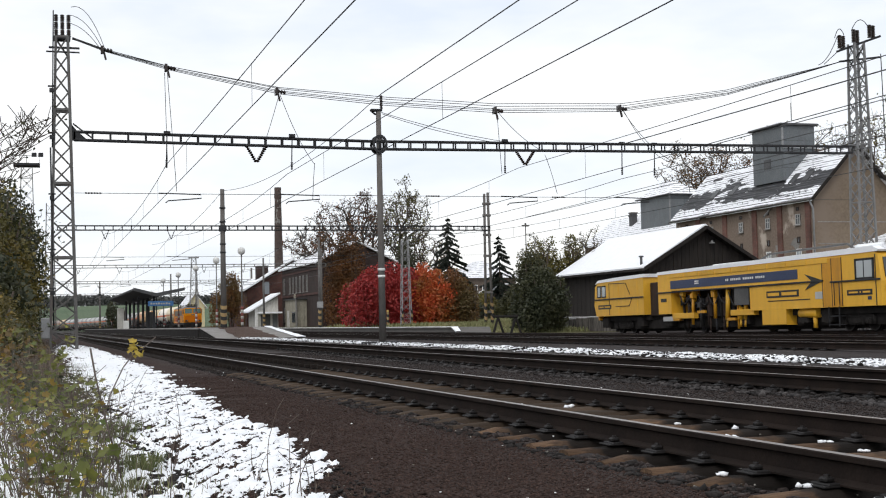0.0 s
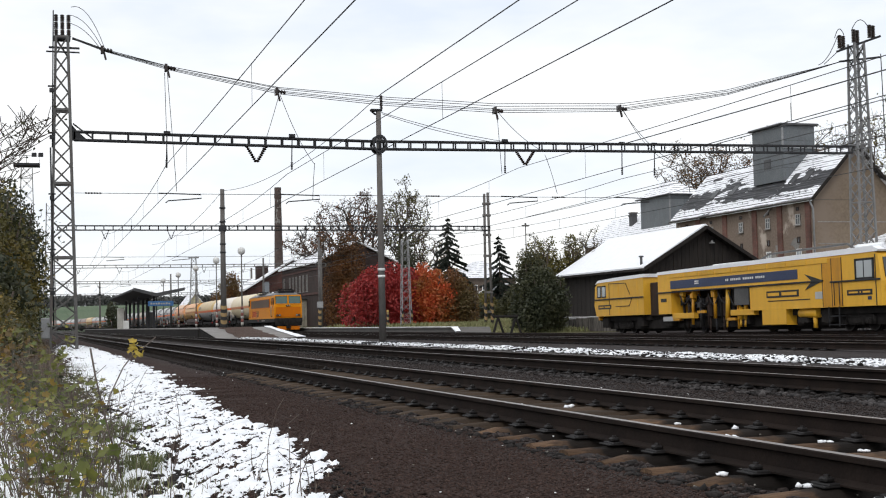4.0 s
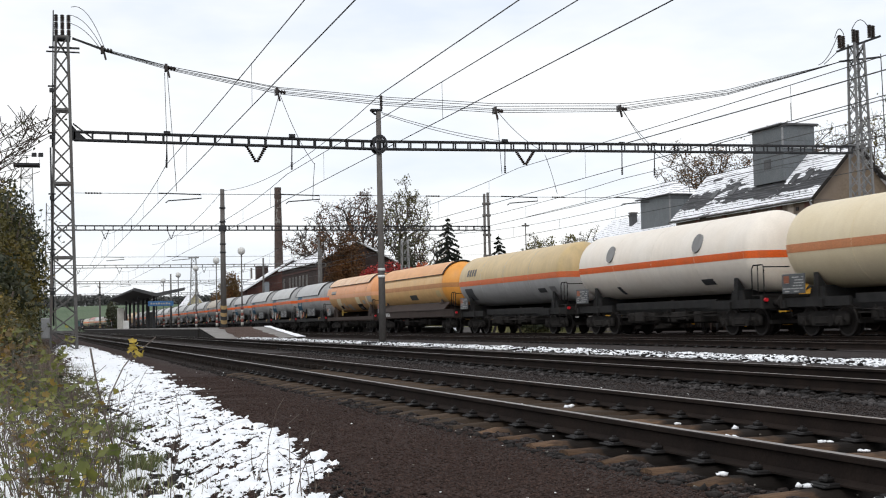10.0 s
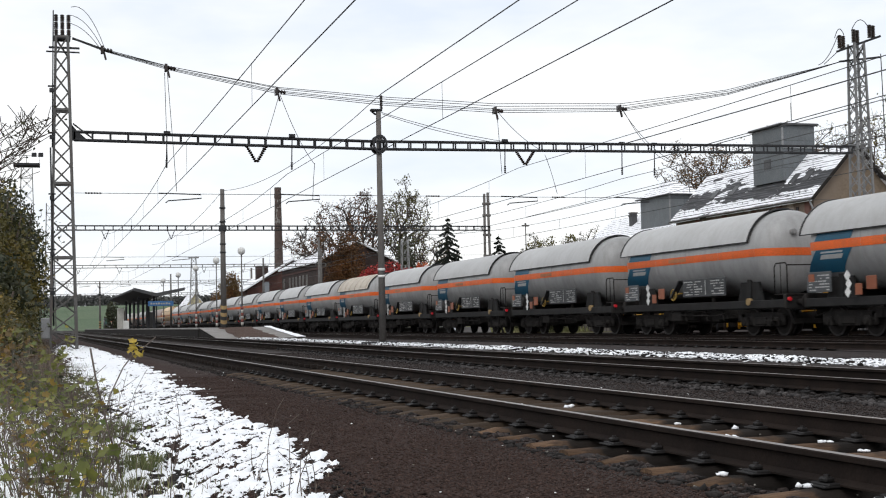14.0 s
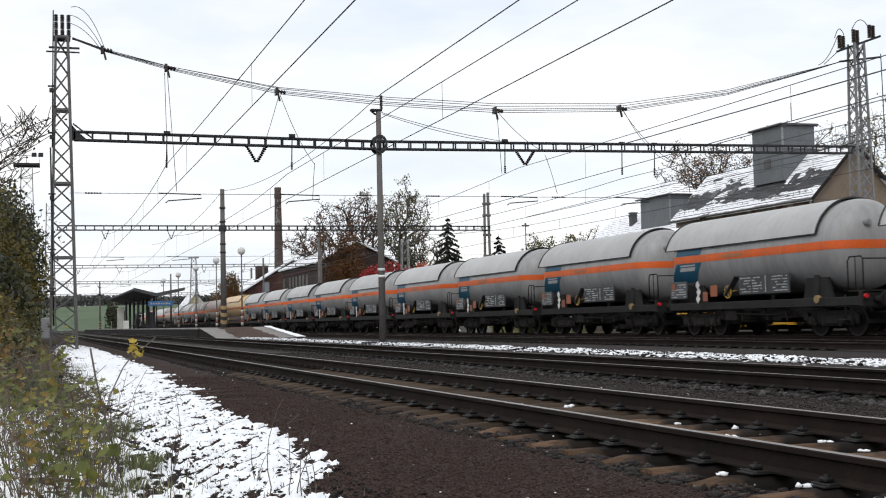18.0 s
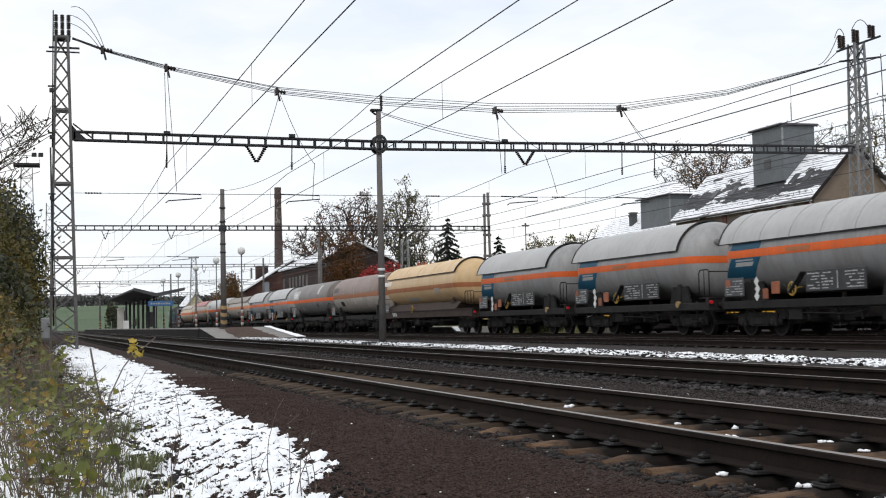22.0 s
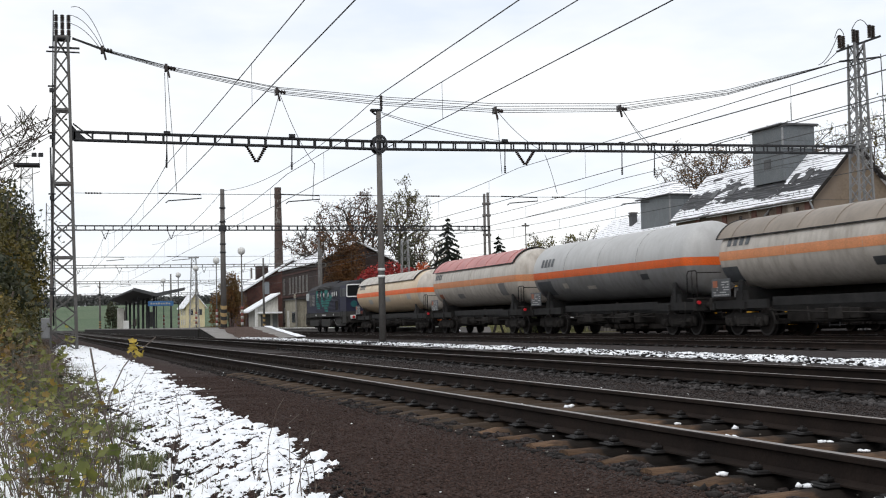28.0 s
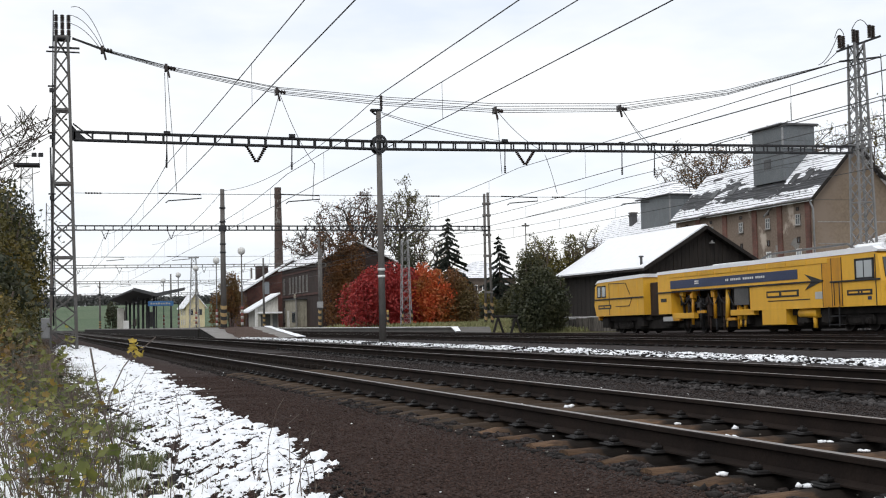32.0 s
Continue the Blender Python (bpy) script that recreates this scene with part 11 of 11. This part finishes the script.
def bank_keep(x, y, nr):
    return x < 0.52 + 0.02 * (y - 7) + 0.28 * np.sin(y * 1.9) * np.cos(y * 0.7 + 1) + nr.normal(size=len(x)) * 0.14


blades("bank_grass", 8000, (-1.2, 1.2, 5.2, 30), 0.14, 0.0035, "grass_pale", "tangled autumn grass on the bank", 101, bank_keep, 0.9)
blades("snow_stubble", 5200, (0.45, 1.75, 5.6, 20), 0.055, 0.003, "grass_dry", "short dry stalks poking through the snow", 106, lambda x, y, nr: nr.uniform(0, 1, len(x)) < np.clip(1.3 - 0.75 * x, 0.10, 1), 0.9)
blades("dry_grass", 5200, (-1.2, 1.1, 5.2, 34), 0.17, 0.0022, "grass_dry", "dry brown grass stalks on the bank", 102, bank_keep, 0.7)
blades("far_grass", 9000, (-6, 0.45, 24, 75), 0.32, 0.010, "grass_dry", "rough brown grass further along the bank", 103, None, 0.6)
blades("yard_grass", 24000, (26.2, 46, 77.5, 122), 0.34, 0.03, "grass_yard", "rough grass behind the side platform", 104, None, 0.6)


def tufts():
    nr = np.random.default_rng(9)
    for k, (x, y, n, r, h) in enumerate(((0.66, 8.5, 170, 0.10, 0.17), (0.60, 11.4, 320, 0.24, 0.20), (0.52, 7.6, 90, 0.10, 0.10), (0.40, 9.0, 200, 0.2, 0.16), (0.74, 8.9, 80, 0.08, 0.12))):
        a, q = nr.uniform(0, 6.28, n), np.sqrt(nr.uniform(0, 1, n)) * r
        px, py = x + np.cos(a) * q, y + np.sin(a) * q
        pz = ground_z(px, py)
        hh = h * nr.uniform(0.5, 1.2, n)
        b = a + nr.normal(size=n) * 0.5
        out = nr.uniform(0.3, 1.15, n)
        p0 = np.stack([px, py, pz], 1)
        p1 = p0 + np.stack([np.cos(b) * hh * out * 0.4, np.sin(b) * hh * out * 0.4, hh * 0.65], 1)
        p2 = p0 + np.stack([np.cos(b) * hh * out, np.sin(b) * hh * out, hh * (1 - 0.4 * out)], 1)
        s = np.stack([-np.sin(b), np.cos(b), np.zeros(n)], 1) * 0.003
        v = np.stack([p0 - s, p0 + s, p1 + s, p1 - s, p2], 1).reshape(-1, 3)
        i = np.arange(n)[:, None] * 5
        f = np.concatenate([i + np.array([[0, 1, 2]]), i + np.array([[0, 2, 3]]), i + np.array([[3, 2, 4]])], 0)
        tagged(new("grass_tuft", fast_mesh("grass_tuft", v, f, "grass_pale")), "fresh green grass tuft poking out of the snow", "grass", "grass tufts", "stuff")


tufts()


def lobed_leaf(sh, c, d, up, s, rng):
    """A lobed, slightly cupped leaf as a fan round its middle."""
    d, up = d.normalized(), up.normalized()
    e = d.cross(up).normalized()
    n = e.cross(d)
    ring = []
    for k, rad in enumerate((0.35, 0.75, 0.6, 1.0, 0.72, 1.15, 0.72, 1.0, 0.6, 0.75)):
        a = math.pi * 2 * k / 10 + math.pi
        ring.append(c + (d * math.cos(a) + e * math.sin(a)) * (s * rad) + n * (s * 0.22 * rad * rad * rng.uniform(0.4, 1.4)))
    v = [c] + ring
    sh.add(v, [(0, 1 + i, 1 + (i + 1) % 10) for i in range(10)])


def weed(at, height, seed, leaf, leaves, size, label, lean=0.15, name="weed", branch=5):
    rng = random.Random(seed)
    w = empty(name, at, label, "plant", "weeds")
    st, lf = Shape(), Shape()
    stems = []
    for b in range(branch):
        a = rng.uniform(0, 6.28)
        p = Vector((rng.uniform(-0.03, 0.03), rng.uniform(-0.03, 0.03), -0.02))
        d = Vector((math.cos(a) * lean * 2, math.sin(a) * lean * 2, 1)).normalized()
        pts = [p.copy()]
        h = height * rng.uniform(0.55, 1.05)
        for k in range(6):
            d = (d + Vector((rng.gauss(0, 0.12), rng.gauss(0, 0.12), 0))).normalized()
            p = p + d * (h / 6)
            pts.append(p.copy())
            if k > 1 and rng.random() < 0.6:
                q = p + Vector((rng.uniform(-1, 1), rng.uniform(-1, 1), rng.uniform(0.1, 0.7))) * (h * 0.2)
                st.cyl(p, q, 0.0022, 4, 0.0014, caps=False)
                stems.append(q)
        for i, (m, n) in enumerate(zip(pts, pts[1:])):
            st.cyl(m, n, 0.0036 - 0.0004 * i, 5, 0.0032 - 0.0004 * i, caps=False)
        stems += pts[2:]
    part("stem", st, "twig", w)
    for _ in range(leaves):
        c = rng.choice(stems) + Vector((rng.gauss(0, 0.03), rng.gauss(0, 0.03), rng.gauss(0, 0.02)))
        lobed_leaf(lf, c, Vector((rng.gauss(0, 1), rng.gauss(0, 1), -0.5)), Vector((rng.gauss(0, 0.6), rng.gauss(0, 0.6) - 0.3, 1)), size * rng.uniform(0.6, 1.3), rng)
    if leaves:
        part("foliage", lf, leaf, w)
    return w


def weeds():
    rng = random.Random(77)
    gz = lambda x, y: float(ground_z(x, y))
    k = 0
    for x, y, h, lf, n, s in ((0.06, 7.8, 0.66, "leaf_bramble", 22, 0.042), (0.20, 8.5, 0.62, "leaf_bramble", 20, 0.040), (-0.02, 6.9, 0.5, "leaf_bramble", 12, 0.034), (0.30, 7.5, 0.40, "leaf_weed", 16, 0.022), (-0.08, 9.0, 0.8, "leaf_weed", 28, 0.034),
                              (0.12, 10.2, 0.85, "leaf_weed", 44, 0.034), (0.30, 9.4, 0.55, "leaf_weed", 34, 0.028), (-0.15, 11.5, 0.95, "leaf_bramble", 50, 0.04), (0.18, 12.4, 0.75, "leaf_weed", 44, 0.036), (0.42, 11.2, 0.45, "leaf_weed", 26, 0.026),
                              (-0.3, 14, 1.1, "leaf_brown", 60, 0.042), (0.1, 15.5, 0.9, "leaf_bramble", 56, 0.042), (-0.2, 18, 0.9, "leaf_brown", 60, 0.042), (-0.4, 20, 1.3, "leaf_gold", 80, 0.045), (-0.45, 21, 0.8, "leaf_dark", 60, 0.045), (-0.6, 25, 1.2, "leaf_bramble", 100, 0.05),
                              (-0.7, 28, 1.0, "leaf_autumn", 70, 0.06), (-0.9, 30, 1.4, "leaf_gold", 120, 0.05), (-0.8, 34, 1.0, "leaf_dark", 90, 0.055), (-1.0, 38, 1.2, "leaf_brown", 120, 0.055)):
        weed((x, y, gz(x, y)), h, 200 + k, lf, n, s, "leafy weed turning yellow, growing in snowy grass", 0.16)
        k += 1
    for _ in range(30):
        x, y = rng.uniform(-0.25, 0.58), rng.uniform(7.0, 13)
        weed((x, y, gz(x, y)), rng.uniform(0.2, 0.45), 300 + _, "leaf_brown" if _ % 2 else "leaf_weed", rng.randrange(3, 14), 0.02, "small half-withered weed in snowy grass", 0.25)
    for j, (x, y, h, lf, n, s) in enumerate(((0.28, 8.9, 0.5, "leaf_pale", 60, 0.022), (0.12, 8.1, 0.6, "leaf_gold", 40, 0.026), (-0.02, 7.7, 0.6, "leaf_bramble", 80, 0.022), (0.2, 7.1, 0.45, "leaf_bramble", 70, 0.020), (0.08, 6.6, 0.4, "leaf_brown", 60, 0.018), (0.36, 8.0, 0.45, "leaf_bramble", 60, 0.02), (0.05, 9.6, 0.7, "leaf_pale", 60, 0.026), (-0.1, 10.4, 0.8, "leaf_bramble", 80, 0.028), (0.22, 11.3, 0.6, "leaf_dark", 70, 0.026), (-0.2, 12.6, 0.9, "leaf_gold", 70, 0.03), (0.0, 13.4, 0.8, "leaf_dark", 90, 0.03), (-0.4, 16.5, 1.1, "leaf_dark", 110, 0.035))):
        weed((x, y, gz(x, y)), h, 500 + j, lf, n, s, "tangled small-leaved weed on the snowy bank", 0.3, "weed", 5)
    # broad bramble leaves low over the bank
    for j, (x, y, h, lf, n, s) in enumerate(((0.15, 6.6, 0.72, "leaf_bramble", 9, 0.044), (0.22, 6.7, 0.50, "leaf_bramble", 7, 0.042), (0.25, 6.9, 0.36, "leaf_bramble", 7, 0.036), (-0.06, 6.7, 0.62, "leaf_gold", 8, 0.036), (0.28, 7.2, 0.55, "leaf_yellow", 16, 0.026), (0.36, 7.3, 0.50, "leaf_yellow", 10, 0.024), (0.05, 6.9, 0.55, "leaf_bramble", 8, 0.040))):
        weed((x, y, gz(x, y)), h, 700 + j, lf, n, s, "bramble with a few broad leaves, beginning to yellow", 0.12, "weed", 3)
    # bare saplings standing in the snow
    for j, (x, y, h) in enumerate(((1.31, 6.75, 0.52), (1.36, 6.7, 0.40), (1.44, 6.8, 0.36), (1.20, 6.8, 0.52), (0.70, 7.1, 0.60), (0.80, 8.3, 0.55), (0.47, 8.0, 0.85), (0.38, 8.6, 0.75), (1.28, 7.6, 0.22), (0.60, 9.6, 0.5), (0.15, 7.9, 0.8), (-0.05, 8.4, 0.9), (0.30, 7.0, 0.6), (0.05, 6.6, 0.55), (0.45, 7.6, 0.45), (0.52, 8.9, 0.6), (-0.1, 7.4, 0.8), (0.2, 9.3, 0.8))):
        weed((x, y, gz(x, y)), h, 400 + j, "twig", 0, 0.01, "bare reddish sapling standing in the snow", 0.10, "bare_sapling", (2, 1, 2, 1, 1)[j] if j < 5 else 3)
    # the bramble arching out with its yellow leaf cluster
    b = empty("bramble", (0.05, 7.4, gz(0.05, 7.4)), "arching bramble stem ending in bright yellow leaves", "plant")
    st = Shape()
    st.tube([(0.30, 0.4, 0.25), (0.38, 0.5, 0.52), (0.46, 0.55, 0.68), (0.52, 0.6, 0.75), (0.58, 0.6, 0.79), (0.66, 0.6, 0.86)], 0.004, 6)
    st.tube([(0.45, 0.6, 0.0), (0.36, 0.6, 0.35), (0.30, 0.6, 0.62), (0.27, 0.6, 0.80)], 0.006, 6)
    part("stem", st, "twig", b)
    lf = Shape()
    r2 = random.Random(5)
    for _ in range(16):
        lobed_leaf(lf, Vector((0.545 + r2.gauss(0, 0.022), 0.6 + r2.gauss(0, 0.02), 0.785 + r2.gauss(0, 0.022))), Vector((r2.gauss(0, 1), r2.gauss(0, 1), -0.6)), Vector((r2.gauss(0, 0.5), -1, 0.8)), 0.026 * r2.uniform(0.7, 1.4), r2)
    part("foliage", lf, "leaf_yellow", b, "bright yellow leaves")


weeds()
# snow caught in the grass of the bank
snow_sheet("bank_snow", axis((-0.7, 0.9, 0.03)), axis((5.2, 15, 0.045)), lambda X, Y: 0.045 * noise_grid(X, Y, 9.0, 4.5, 3, 8.8) + 0.008 + 0.006 * smooth01(0.1, 0.8, X), "thin snow caught between the grass on the bank")


# ---- what moves ----
def motions():
    for ob, front in VEHICLES:
        rows = []
        for k in range(33):
            y = front - SPEED * k
            turn = math.degrees(math.atan(max(y + 7 - 250.0, 0.0) / 2540.0))
            rows.append((float(k), pose(T4 - float(bend(y)), y, 0, 0, 0, turn)))
        walk(ob, rows)
    rolled = {}
    for w in ROLLING:
        r, y = w.location.z, w.location.y
        key = (round(r, 3), round(y, 3))
        if key not in rolled:
            step = math.degrees(SPEED / r / FPS)
            walk(w, [(k / FPS, pose(0, y, r, (k * step) % 360)) for k in range(0, int(32 * FPS) + 1)])
            rolled[key] = w
        else:  # wheelsets of one size at one place in their bogie turn alike
            src = rolled[key].animation_data
            w.rotation_mode = "QUATERNION"
            own = w.animation_data_create()
            own.action, own.action_slot = src.action, src.action_slot


ROLLING = [o for v, _ in VEHICLES for o in v.children_recursive if o.name.startswith("wheelset")]
motions()
